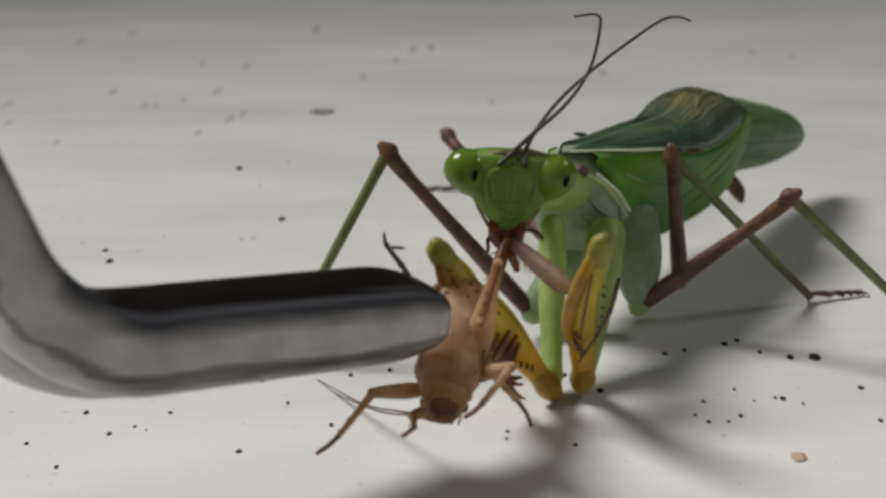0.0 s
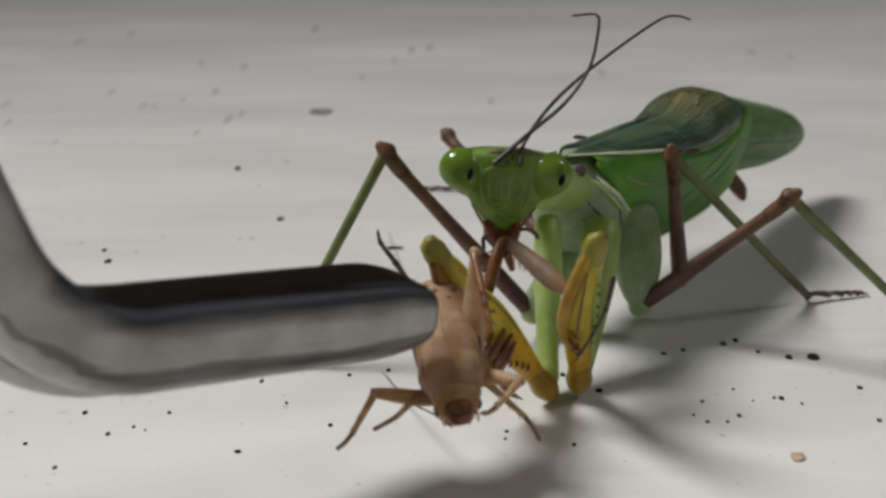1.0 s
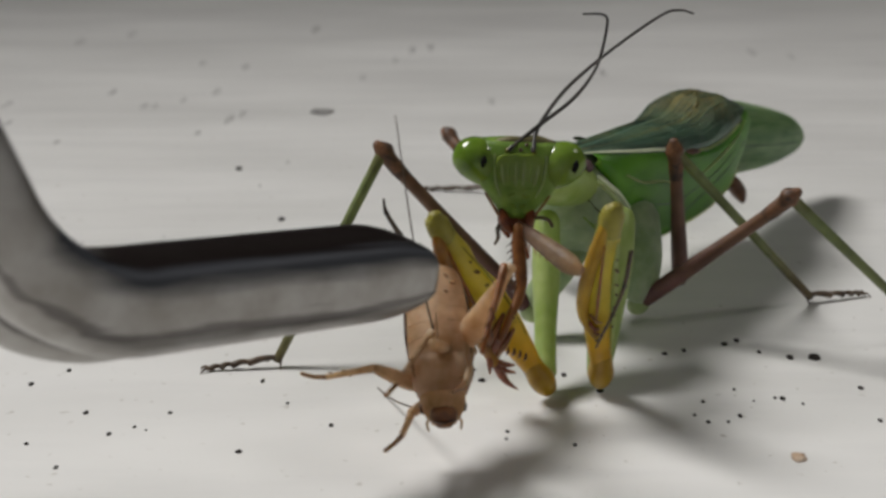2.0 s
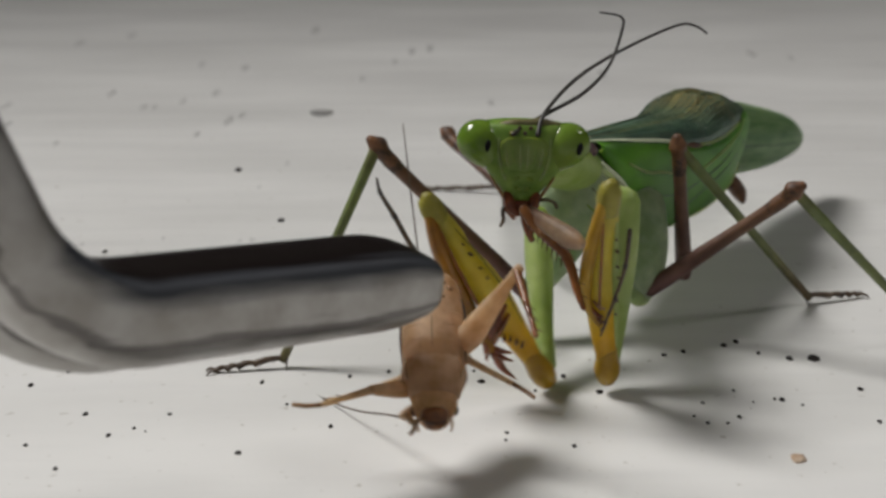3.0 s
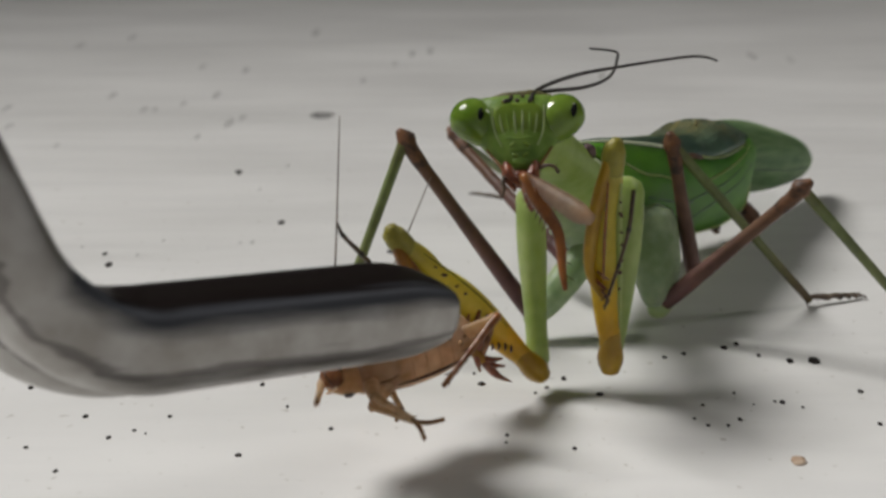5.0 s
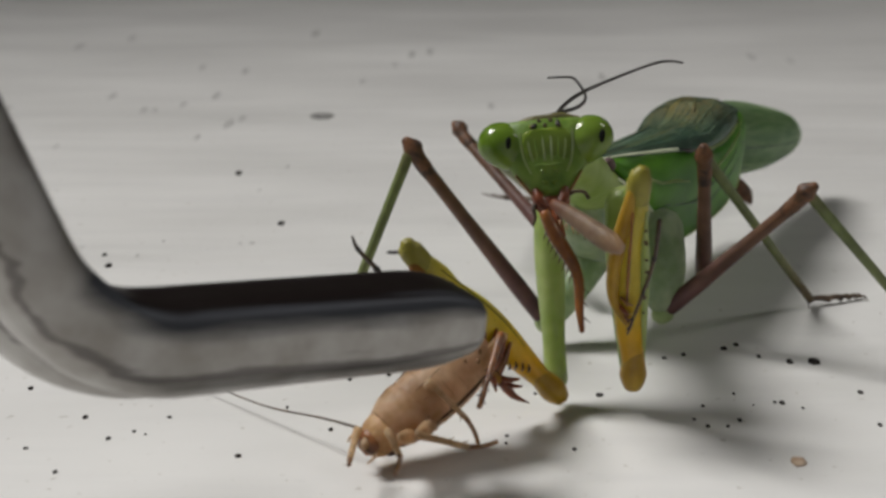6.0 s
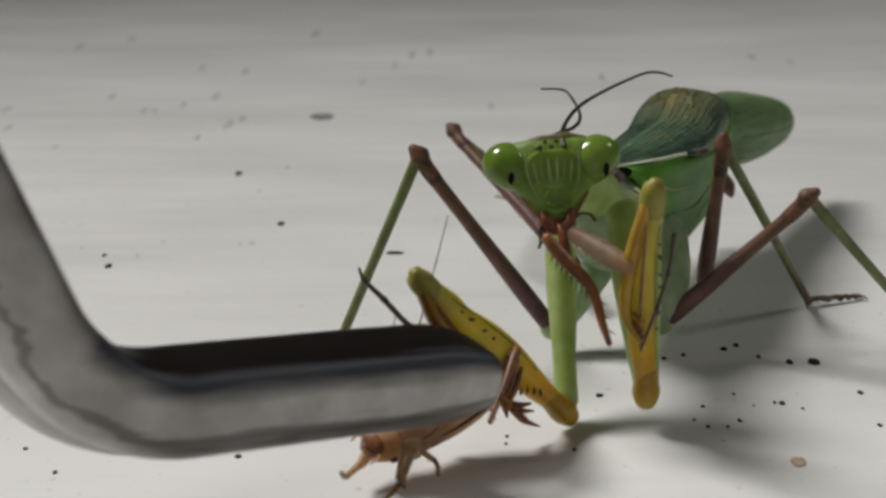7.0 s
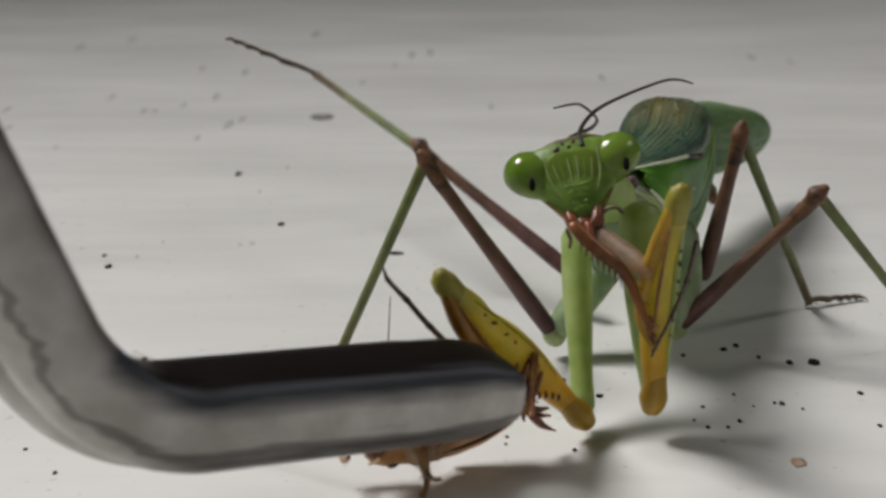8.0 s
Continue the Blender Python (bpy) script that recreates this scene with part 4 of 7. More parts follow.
    parts["hind_shin"] = shin
    for k in ("a", "b"):
        parts["feeler_" + k] = part("antenna", tube([(0, 0, 0, 0.09), (0, 0.25, 3.5, 0.06), (0, 0.8, 8.5, 0.05), (0, 0.6, 15.5, 0.03)], 6, 4), M_TARSUS, cri, "long thin dark feeler")
    return cri, parts


def make_meal():
    """The torn-off hind leg that the mantis chews."""
    leg = thing("prey_scrap", "torn-off brown cricket limb held at the mantis's mouth", "food scrap")
    a = part("femur", tube([(0, 0, 0, 0.34), (0, 0, 1.2, 0.42), (0.05, 0, 3.0, 0.54), (0.1, 0, 4.4, 0.56), (0.1, 0, 5.2, 0.34)], 14, 4, 0.7, None, 0.3), M_MEAL, leg, "pinkish orange torn thigh")
    bm = bmesh.new()
    for j in range(9):
        spike(bm, (0.5 - 0.02 * j, -0.1, 1.0 + 0.45 * j), (0.85 - 0.04 * j, -0.1, 1.25 + 0.45 * j + 0.1 * (j % 3)), 0.06)
    part("fringe", bm, M_TANDARK, a, "short brown bristles")
    b = part("tibia", tube([(0, 0, 0, 0.3), (0.1, 0, 1.2, 0.38), (0.05, 0, 2.6, 0.36), (0.1, 0, 3.4, 0.3), (0.4, 0, 4.2, 0.27), (0.95, -0.1, 5.2, 0.22), (1.4, -0.15, 6.2, 0.14)], 10, 4, 1.0, None, 0.3), M_SCRAP, leg, "thin brown shin with spines")
    bm = bmesh.new()
    for j in range(8):
        spike(bm, (0.3, -0.1, 0.8 + 0.36 * j), (0.8, -0.15, 1.15 + 0.38 * j), 0.07)
    for j in range(3):
        spike(bm, (0.35 + 0.35 * j, -0.05, 4.0 + 0.7 * j), (0.1 + 0.35 * j, -0.2, 4.7 + 0.7 * j), 0.06)
    part("spine", bm, M_MARK, b)
    c = part("scrap", tube([(0, 0, 0, 0.22), (0.5, -0.2, 0.8, 0.26), (0.9, 0, 1.5, 0.18)], 8, 4), M_MOUTH, leg, "wet dark scrap")
    return leg, {"meal_femur": a, "meal_tibia": b, "meal_scrap": c}


# ---- the tweezers ----
def make_tweezers():
    tw = thing("tweezers", "dull steel bent tweezers holding a cricket by its tail", "tweezers")
    # the middle line: a straight nose, a wide bend, a straight handle
    path = [(-0.5 * i, -0.04 * 0.5 * i, 0.007 * 0.5 * i) for i in range(30)]
    x0, z0, turn, r = path[-1][0], path[-1][1], radians(61.5), 7.4
    for i in range(1, 15):
        a = turn * i / 14
        path.append((x0 - r * math.sin(a), z0 + r * (1 - math.cos(a)), 0.1 + 0.4 * i / 14))
    x0, z0, _ = path[-1]
    for i in range(1, 15):
        path.append((x0 - 3.3 * i * math.cos(turn), z0 + 3.3 * i * math.sin(turn), 0.5 + 0.34 * i))
    sec = [(1.0, 1.0), (0.4, 0.98), (-0.25, 0.93), (-0.66, 0.85), (-0.82, 0.72), (-0.91, 0.56), (-0.95, 0.38), (-0.97, 0.05), (-0.94, -0.4), (-0.89, -0.56), (-0.7, -0.78), (-0.45, -0.93), (0.0, -1.0), (0.5, -0.9), (0.9, -0.45), (1.05, 0.2), (1.06, 0.8)]
    arm = [(0.6, 0.7), (0.3, 0.84), (-0.05, 0.94), (-0.4, 0.99), (-0.66, 0.93), (-0.84, 0.78), (-0.93, 0.5)] + sec[7:]
    for off, drop in ((0.0, 0.0), (3.6, -1.3)):
        loops, us = [], []
        for i, (x, z, y) in enumerate(path):
            a, b = path[max(i - 1, 0)], path[min(i + 1, len(path) - 1)]
            d = Vector((b[0] - a[0], 0, b[1] - a[1])).normalized()
            n = Vector((d.z, 0, -d.x))
            h = 2.17 * (1 - 0.26 * max(0.0, 1 + x / 2.8) ** 2)
            c = Vector((x, y + off, z + drop - 0.18))
            u = min(max((-14.5 - x) / 6.0, 0.0), 1.0)
            us.append(u)
            h *= 1 - 0.1 * u
            u = u * u * (3 - 2 * u)
            loops.append([c + Vector((0, (p[0] * (1 - u) + q[0] * u) * 1.9, 0)) + n * ((p[1] * (1 - u) + q[1] * u) * h) for p, q in zip(sec, arm)])
        # rounded nose
        c0 = sum(loops[0], Vector()) / len(loops[0])
        nose = [[c0 + (p - c0) * f + Vector((dx, 0, 0)) for p in loops[0]] for f, dx in ((0.3, 0.86), (0.62, 0.72), (0.86, 0.42))]
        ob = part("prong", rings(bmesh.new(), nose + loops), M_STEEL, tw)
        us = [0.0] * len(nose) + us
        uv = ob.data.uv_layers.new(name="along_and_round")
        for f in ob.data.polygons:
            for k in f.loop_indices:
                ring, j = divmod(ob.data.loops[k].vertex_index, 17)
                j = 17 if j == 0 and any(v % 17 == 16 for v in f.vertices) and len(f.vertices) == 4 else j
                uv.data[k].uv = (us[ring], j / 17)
        sub = ob.modifiers.new("soft", "SUBSURF")
        sub.levels = sub.render_levels = 1
    return tw


def specks():
    """Dirt on the sheet: black grains near by, soft grey ones further off."""
    def grain(name, x, y, a, b, mat, label, category, turn=0.0, tall=0.35):
        bm = bmesh.new()
        bmesh.ops.create_icosphere(bm, subdivisions=2, radius=1)
        for v in bm.verts:
            f = 1 + 0.3 * noise.noise(v.co * 1.7 + Vector((x, y, 0)))
            v.co = Vector((v.co.x * a * f, v.co.y * b * f, max(v.co.z * tall * min(a, b) * f, -0.05)))
        ob = mesh_object(name, bm, mat)
        ob.matrix_world = P(x, y, 0.03, 0, 0, turn)
        tagged(ob, label, category, "grains on the sheet")
    for x, y, a, b in ((22.8, 5.1, 0.40, 0.47), (17.7, 7.3, 0.22, 0.29), (18.6, 7.9, 0.18, 0.30), (15.0, 6.3, 0.14, 0.26), (13.7, 5.7, 0.18, 0.19), (21.3, 5.1, 0.22, 0.37), (19.6, 6.0, 0.14, 0.26), (9.1, 0.1, 0.23, 0.24), (7.0, -6.9, 0.12, 0.21), (19.4, -1.0, 0.17, 0.24), (16.5, -3.3, 0.13, 0.23), (24.3, 0.5, 0.17, 0.26), (24.1, -3.9, 0.13, 0.24), (19.0, -0.9, 0.10, 0.16), (14.8, -1.4, 0.13, 0.16), (14.6, -4.1, 0.13, 0.15), (14.0, -3.2, 0.10, 0.15), (17.7, -1.3, 0.07, 0.12), (20.4, -1.7, 0.10, 0.16), (16.9, 0.3, 0.10, 0.17),):
        grain("dirt_grain", x, y, a, b, M_SPECK, "tiny black grain of dirt on the white sheet", "dirt", tall=0.5)
    for x, y, a, b in ((15.7, -4.1, 0.10, 0.15), (-18.4, 5.7, 0.18, 0.32), (-18.0, -5.6, 0.13, 0.22), (-19.9, -2.9, 0.16, 0.23), (-15.2, -2.9, 0.13, 0.15), (-19.8, -9.5, 0.12, 0.20), (-24.1, 1.1, 0.17, 0.26), (-22.1, -6.8, 0.13, 0.14), (-16.8, -4.7, 0.10, 0.17), (-16.1, -5.1, 0.06, 0.11), (-6.1, -4.5, 0.12, 0.22), (-8.8, -1.6, 0.10, 0.16), (-3.2, 3.1, 0.14, 0.25), (-5.5, 2.4, 0.14, 0.24), (2.3, 1.6, 0.23, 0.25), (6.1, 1.1, 0.13, 0.17), (7.2, 2.4, 0.17, 0.26), (-10.7, -7.7, 0.18, 0.20), (5.4, 0.3, 0.10, 0.16), (1.9, 3.2, 0.10, 0.17),):
        grain("dirt_grain", x, y, a, b, M_SPECK, "tiny black grain of dirt on the white sheet", "dirt", tall=0.5)
    for x, y, a, b in ((-24.8, 23.7, 0.26, 0.47), (-25.7, 26.3, 0.18, 0.32), (-22.4, 3.1, 0.14, 0.25), (-10.6, 1.5, 0.13, 0.24), (3.5, -5.3, 0.12, 0.14), (3.4, -6.2, 0.09, 0.14), (-3.6, 26.8, 0.74, 0.28), (-13.2, 34.6, 0.28, 0.50), (-19.0, 50.9, 0.32, 0.58),):
        grain("dirt_grain", x, y, a, b, M_SPECK, "tiny black grain of dirt on the white sheet", "dirt", tall=0.5)
    for x, y, a, b in ((-25.4, 65.5, 0.38, 1.44), (-19.2, 134.6, 0.78, 3.48), (-52.0, 123.1, 0.68, 3.04), (-46.0, 129.8, 0.63, 2.80), (-1.7, 118.3, 0.65, 2.88), (-4.2, 116.0, 0.64, 2.84), (-25.6, 103.1, 0.54, 2.40), (-31.6, 105.9, 0.48, 2.12), (-10.0, 96.1, 0.45, 2.00), (-49.4, 79.8, 0.49, 2.04), (-33.7, 78.9, 0.47, 1.95), (-32.5, 78.9, 0.35, 1.47), (-26.8, 87.2, 0.56, 2.46), (-39.1, 86.9, 0.50, 2.18), (-23.1, 71.9, 0.67, 2.65), (-22.0, 74.7, 0.45, 1.83), (-29.8, 82.0, 0.42, 1.80), (42.5, 114.2, 0.65, 2.88), (20.3, 99.5, 0.59, 2.64), (5.6, 81.4, 0.47, 1.99),):
        grain("dust_spot", x, y, a * 0.75, b * 0.9, M_SPECK2, "soft grey spot of dust on the white sheet", "dust", tall=0.05)
    for x, y, a, b in ((47.1, 111.0, 0.50, 2.24), (-6.3, 108.0, 0.48, 2.12), (-14.7, 53.3, 0.24, 0.84), (-16.3, 44.8, 0.18, 0.58), (-38.9, 61.5, 0.32, 1.20), (-46.4, 70.3, 0.41, 1.60), (-27.9, 28.1, 0.2, 0.4), (-15.8, 29.1, 0.24, 0.4), (-14.9, 29.3, 0.3, 0.5), (-21.9, 29.7, 0.16, 0.46), (-23.2, 26.1, 0.16, 0.44),):
        grain("dust_spot", x, y, a * 0.75, b * 0.9, M_SPECK2, "soft grey spot of dust on the white sheet", "dust", tall=0.05)
    for x, y, a, b in ((-13.3, 75.9, 1.35, 1.5),):
        grain("husk_fragment", x, y, a, b, M_HUSK, "grey curled husk fragment on the white sheet", "husk", tall=0.15)
    for x, y, a, b in ((18.5, -8.4, 0.4, 0.55),):
        grain("crumb", x, y, a, b, M_CRUMB, "tan dry crumb on the white sheet", "crumb", tall=0.35)


floor_and_room()
mantis, mp = make_mantis()
cricket, cp = make_cricket()
meal, qp = make_meal()
tweezers = make_tweezers()
specks()


def motions():
    """Everything that moves, in the space of its own thing."""
    walk(mp["head"], [
        (0, P(3.66, 0, 12.55, 0, 3.6, 0)), (0.5, P(3.63, 0, 12.53, 0, 3.6, 0)), (1, P(3.48, 0, 12.61, 0, 3.6, 0)), (1.5, P(3.73, 0, 12.54, 0, 3.6, 0)),
        (2.8, P(4.58, 0.43, 14.58, -13.8, 1.8, 0)), (3, P(4.44, 0.5, 14.19, 0, 2.1, 0)), (3.2, P(6.29, 0.63, 14.61, -13.4, 4.3, 0)),
        (3.5, P(5.18, 0.84, 15.2, -32.5, 6.3, 0)), (3.8, P(4.67, 1.14, 17.23, -32.4, 4.5, 0)), (4, P(5.54, 1.38, 17.71, -24.3, 3.5, 0)),
        (4.5, P(5.86, 0.88, 16.75, -24.4, -1.4, 0)), (5, P(4.08, -0.14, 15.86, -26.9, -2.8, 0)), (5.2, P(4.5, -0.3, 15.7, -28.5, -1.8, 0)),
        (6.3, P(5.65, -1.09, 14.62, -17.9, -5.6, 0)), (6.5, P(5.64, -1.38, 14.86, -18.7, -4.7, 0)), (7, P(5.85, -2.09, 14, -16.5, -5.3, 0)),
        (7.5, P(6.52, -2.4, 13.63, -30.8, -5.6, 0)), (7.8, P(6.79, -2.55, 13.86, -29.3, -9.9, 0)), (7.9, P(6.87, -2.59, 13.94, -28.7, -11.4, 0)),
        (8, P(6.96, -2.64, 14.01, -28.2, -12.8, 0))])
    walk(mp["antenna_a"], [
        (0, P(3.05, -0.95, 13.79, -0.1, 14.4, 25.8)), (0.5, P(3.02, -0.95, 13.77, -1.3, 14.1, 23.7)), (1, P(2.87, -0.95, 13.85, -3.2, 14, 19.9)),
        (1.5, P(3.12, -0.95, 13.78, -3.2, 14.2, 25.3)), (2.8, P(3.94, -0.21, 16, -13.6, 32.7, 24.8)), (3, P(3.8, -0.45, 15.41, -9.8, 27.3, 22.7)),
        (3.2, P(5.72, -0.01, 16.04, -5.3, 36.2, 47.1)), (3.5, P(4.67, 0.68, 16.78, -23, 36.5, 22.4)), (3.8, P(4.11, 0.98, 18.8, -54.4, 33.6, -2.9)),
        (4, P(4.95, 1, 19.24, -61.3, 31.7, 0.4)), (4.5, P(5.14, 0.51, 18.22, -75.3, 0.5, -4.4)), (5, P(3.33, -0.44, 17.32, -66, 12.8, -12.1)),
        (5.2, P(3.77, -0.56, 17.19, -67, 14.3, -5.4)), (6.3, P(4.84, -1.63, 15.99, -75.4, 7, 14.9)), (6.5, P(4.84, -1.9, 16.24, -76.1, 10.1, 15.7)),
        (7, P(5.04, -2.66, 15.35, -67.7, 12.9, 18.4)), (7.5, P(5.69, -2.61, 15.08, -71.9, 8.6, 20.2)), (7.8, P(5.85, -2.79, 15.23, -77.1, 2.7, 17.8)),
        (7.9, P(5.91, -2.85, 15.28, -78.8, 0.7, 17.1)), (8, P(5.96, -2.91, 15.33, -80.5, -1.3, 16.6))])
    walk(mp["antenna_b"], [
        (0, P(4.41, -0.95, 13.71, -46.2, -12.5, -1.6)), (0.5, P(4.38, -0.95, 13.69, -46, -12.7, -2.1)), (1, P(4.23, -0.95, 13.77, -46.9, -13.3, -3.7)),
        (1.5, P(4.48, -0.95, 13.7, -46.3, -13.2, -0.7)), (2.8, P(5.31, -0.21, 15.95, -55.7, -1.2, 4.6)), (3, P(5.16, -0.45, 15.36, -39.8, 5.5, 8)),
        (3.2, P(7.08, -0.01, 15.94, -58.5, -1.8, 12.8)), (3.5, P(6.03, 0.68, 16.64, -64.5, -1.8, 3.1)), (3.8, P(5.47, 0.98, 18.7, -86.4, -9.6, -3.9)),
        (4, P(6.31, 1, 19.15, -86, -7.1, 0.1)), (4.5, P(6.5, 0.51, 18.25, -75.5, 0.1, 3.7)), (5, P(4.69, -0.44, 17.39, -73.6, 1.3, -4.4)),
        (5.2, P(5.14, -0.56, 17.23, -75.4, 0.2, 0.6)), (6.3, P(6.19, -1.63, 16.12, -77, -3, 17)), (6.5, P(6.2, -1.9, 16.35, -78, -0.7, 18.9)),
        (7, P(6.4, -2.66, 15.48, -67, 2.2, 20.7)), (7.5, P(7.05, -2.61, 15.21, -72.1, -1, 22.4)), (7.8, P(7.2, -2.79, 15.47, -70.8, 1.2, 20.4)),
        (7.9, P(7.25, -2.85, 15.55, -70.4, 1.9, 19.7)), (8, P(7.29, -2.91, 15.63, -70, 2.6, 19))])
    walk(mp["prothorax"], [
        (0, P(8.98, 11.26, 9, 71.1, -8.7, -22.6)), (0.5, P(9.01, 11.23, 8.98, 71.2, -8.9, -22.9)), (1, P(8.99, 11.16, 9.04, 71, -9.1, -23.6)),
        (1.5, P(9, 11.28, 8.98, 71.1, -8.6, -22.3)), (2.8, P(9.27, 11.58, 9.8, 66.4, -7.6, -19.4)), (3, P(9.36, 11.67, 9.97, 67.5, -8, -20.5)),
        (3.2, P(9.62, 12.29, 9.92, 67.2, -5, -12.7)), (3.5, P(9.63, 12.09, 10.35, 69.1, -7.2, -18.5)), (3.8, P(9.91, 11.47, 11.23, 62.4, -8.8, -22.7)),
        (4, P(10.44, 11.61, 11.31, 58.8, -8.2, -21)), (4.5, P(10.62, 11.29, 10.55, 59.7, -7.8, -19.9)), (5, P(9.19, 10.19, 9.77, 60.6, -8.4, -21.6)),
        (5.2, P(9.58, 10.09, 9.66, 61.2, -8.3, -21.4)), (6.3, P(10.1, 9.89, 9.29, 63.5, -7, -18)), (6.5, P(10.06, 9.56, 9.41, 63, -7, -17.9)),
        (7, P(10.41, 9.08, 9.14, 66, -7.2, -18.5)), (7.5, P(10.66, 9.02, 8.92, 68.9, -6.4, -16.2)), (7.8, P(10.79, 8.82, 8.93, 67.1, -6, -15.3)),
        (7.9, P(10.83, 8.75, 8.94, 66.6, -5.9, -15)), (8, P(10.87, 8.68, 8.94, 66, -5.8, -14.7))])
    walk(mp["thorax"], [
        (0, P(9.42, 11.98, 8.9, 96.4, -1.3, 147.2)), (0.5, P(9.5, 12.06, 8.76, 96, -0.7, 147.2)), (1, P(9.56, 12.13, 8.66, 95.6, -0.2, 147.2)),
        (1.5, P(9.51, 12.21, 8.53, 95.3, 0.3, 147.2)), (2.8, P(9.68, 12.42, 9.12, 98.2, 1.7, 148.1)), (3, P(9.76, 12.45, 9.29, 98.1, 1.9, 148.1)),
        (3.2, P(10.06, 12.49, 9.6, 98.6, 1.4, 149)), (3.5, P(10.51, 12.56, 10.07, 100.4, 0.6, 151.2)), (3.8, P(10.8, 13.11, 10.85, 103.6, 5.7, 149.8)),
        (4, P(11.07, 13.47, 11.13, 104.8, 9, 148.9)), (4.5, P(10.78, 13.36, 9.9, 105.3, 11.6, 150.9)), (5, P(9.96, 13.4, 8.52, 103.2, 12.4, 147)),
        (5.2, P(10.36, 13.07, 8.47, 101.2, 11.9, 149)), (6.3, P(10.75, 11.19, 8.51, 96.1, 8.8, 152.6)), (6.5, P(10.82, 10.8, 8.53, 96, 8.3, 153.6)),
        (7, P(10.86, 9.56, 8.92, 94.5, 3.3, 156.3)), (7.5, P(11.04, 9.47, 9.09, 93.7, 1.5, 159.5)), (7.8, P(11.2, 9.2, 8.88, 95.3, 4.2, 160.7)),
        (7.9, P(11.25, 9.11, 8.81, 95.2, 5.1, 161.4)), (8, P(11.31, 9.01, 8.73, 96, 6, 162.2))])
    walk(mp["tail"], [
        (0, P(17.7, 25.54, 8.96, 100.1, 1.6, 142.7)), (0.5, P(17.72, 25.56, 8.89, 99.9, 1.6, 142.6)), (1, P(17.73, 25.57, 8.88, 99.7, 1.5, 142.5)),
        (1.5, P(17.63, 25.59, 8.84, 99.5, 1.5, 142.5)), (2.8, P(17.41, 25.77, 8.53, 100.5, 2, 141.4)), (3, P(17.46, 25.78, 8.75, 100, 1.8, 142)),
        (3.2, P(17.74, 25.79, 9.02, 101, 0.4, 142.7)), (3.5, P(17.89, 25.92, 9.17, 101.7, -1.3, 143.2)), (3.8, P(17.58, 26.57, 9.69, 103.2, 7, 141.5)),
        (4, P(17.44, 27.02, 10.09, 104.4, 12.3, 140.5)), (4.5, P(18.46, 27.11, 8.6, 103.3, -4.9, 142.9)), (5, P(18.82, 26.49, 7.48, 102.2, -6.5, 140.9)),
        (5.2, P(18.81, 26.53, 7.88, 101.4, -5.2, 142.7)), (6.3, P(18.46, 25.61, 8.8, 98.7, 2.3, 145.6)), (6.5, P(18.31, 25.41, 8.74, 98.3, 3.8, 146.1)),
        (7, P(18.41, 24.59, 9.57, 97.5, 4.8, 148.6)), (7.5, P(16.61, 24.52, 10.69, 101.2, -1.9, 145.3)), (7.8, P(16.58, 24.54, 9.59, 99.4, -2.8, 146.8)),
        (7.9, P(16.48, 24.56, 9.42, 99.2, -3.3, 146.9)), (8, P(16.38, 24.59, 8.95, 98.4, -3.4, 147.1))])
    walk(mp["coxa_l"], [
        (0, P(6.5, 5.04, 8.5, 140.5, 0.4, -3)), (0.5, P(6.48, 5.01, 8.49, 140.4, 0.2, -2.9)), (1, P(6.3, 5.04, 8.5, 140.5, 0.1, -2.8)),
        (1.5, P(6.5, 5.03, 8.5, 140.5, 0, -3)), (2.8, P(5.63, 6.5, 9.02, 142.6, 0.7, -3.8)), (3, P(5.73, 6.81, 8.59, 140.5, -3.8, -2.6)),
        (3.2, P(7.7, 8.07, 8.76, 130.6, -13.5, -1.7)), (3.5, P(6.89, 7.3, 9.72, 136.9, -10.2, -1.7)), (3.8, P(5.7, 3.43, 13.2, 162.9, -8.9, -1.9)),
        (4, P(6.02, 4.08, 13.4, 159, -8.6, -2.6)), (4.5, P(6.69, 4.96, 11.69, 153.4, -4.7, -3.6)), (5, P(4.98, 3.05, 11.03, 165, -4, -2.3)),
        (5.2, P(5.48, 3.09, 10.67, 164.8, -4.1, -2.6)), (6.3, P(5.9, 0.05, 10.72, 163.9, -4.3, -3.5)), (6.5, P(5.86, -0.35, 10.94, 163.9, -4.6, -3.4)),
        (7, P(6.5, -0.06, 10.02, 156, -3.6, -3.8)), (7.5, P(6.97, -0.15, 9.74, 153.3, -3.8, -4.3)), (7.8, P(7.23, -0.06, 9.72, 150.8, -4, -4.5)),
        (7.9, P(7.31, -0.05, 9.72, 150.1, -4, -4.5)), (8, P(7.39, -0.04, 9.72, 149.4, -4.1, -4.6))])
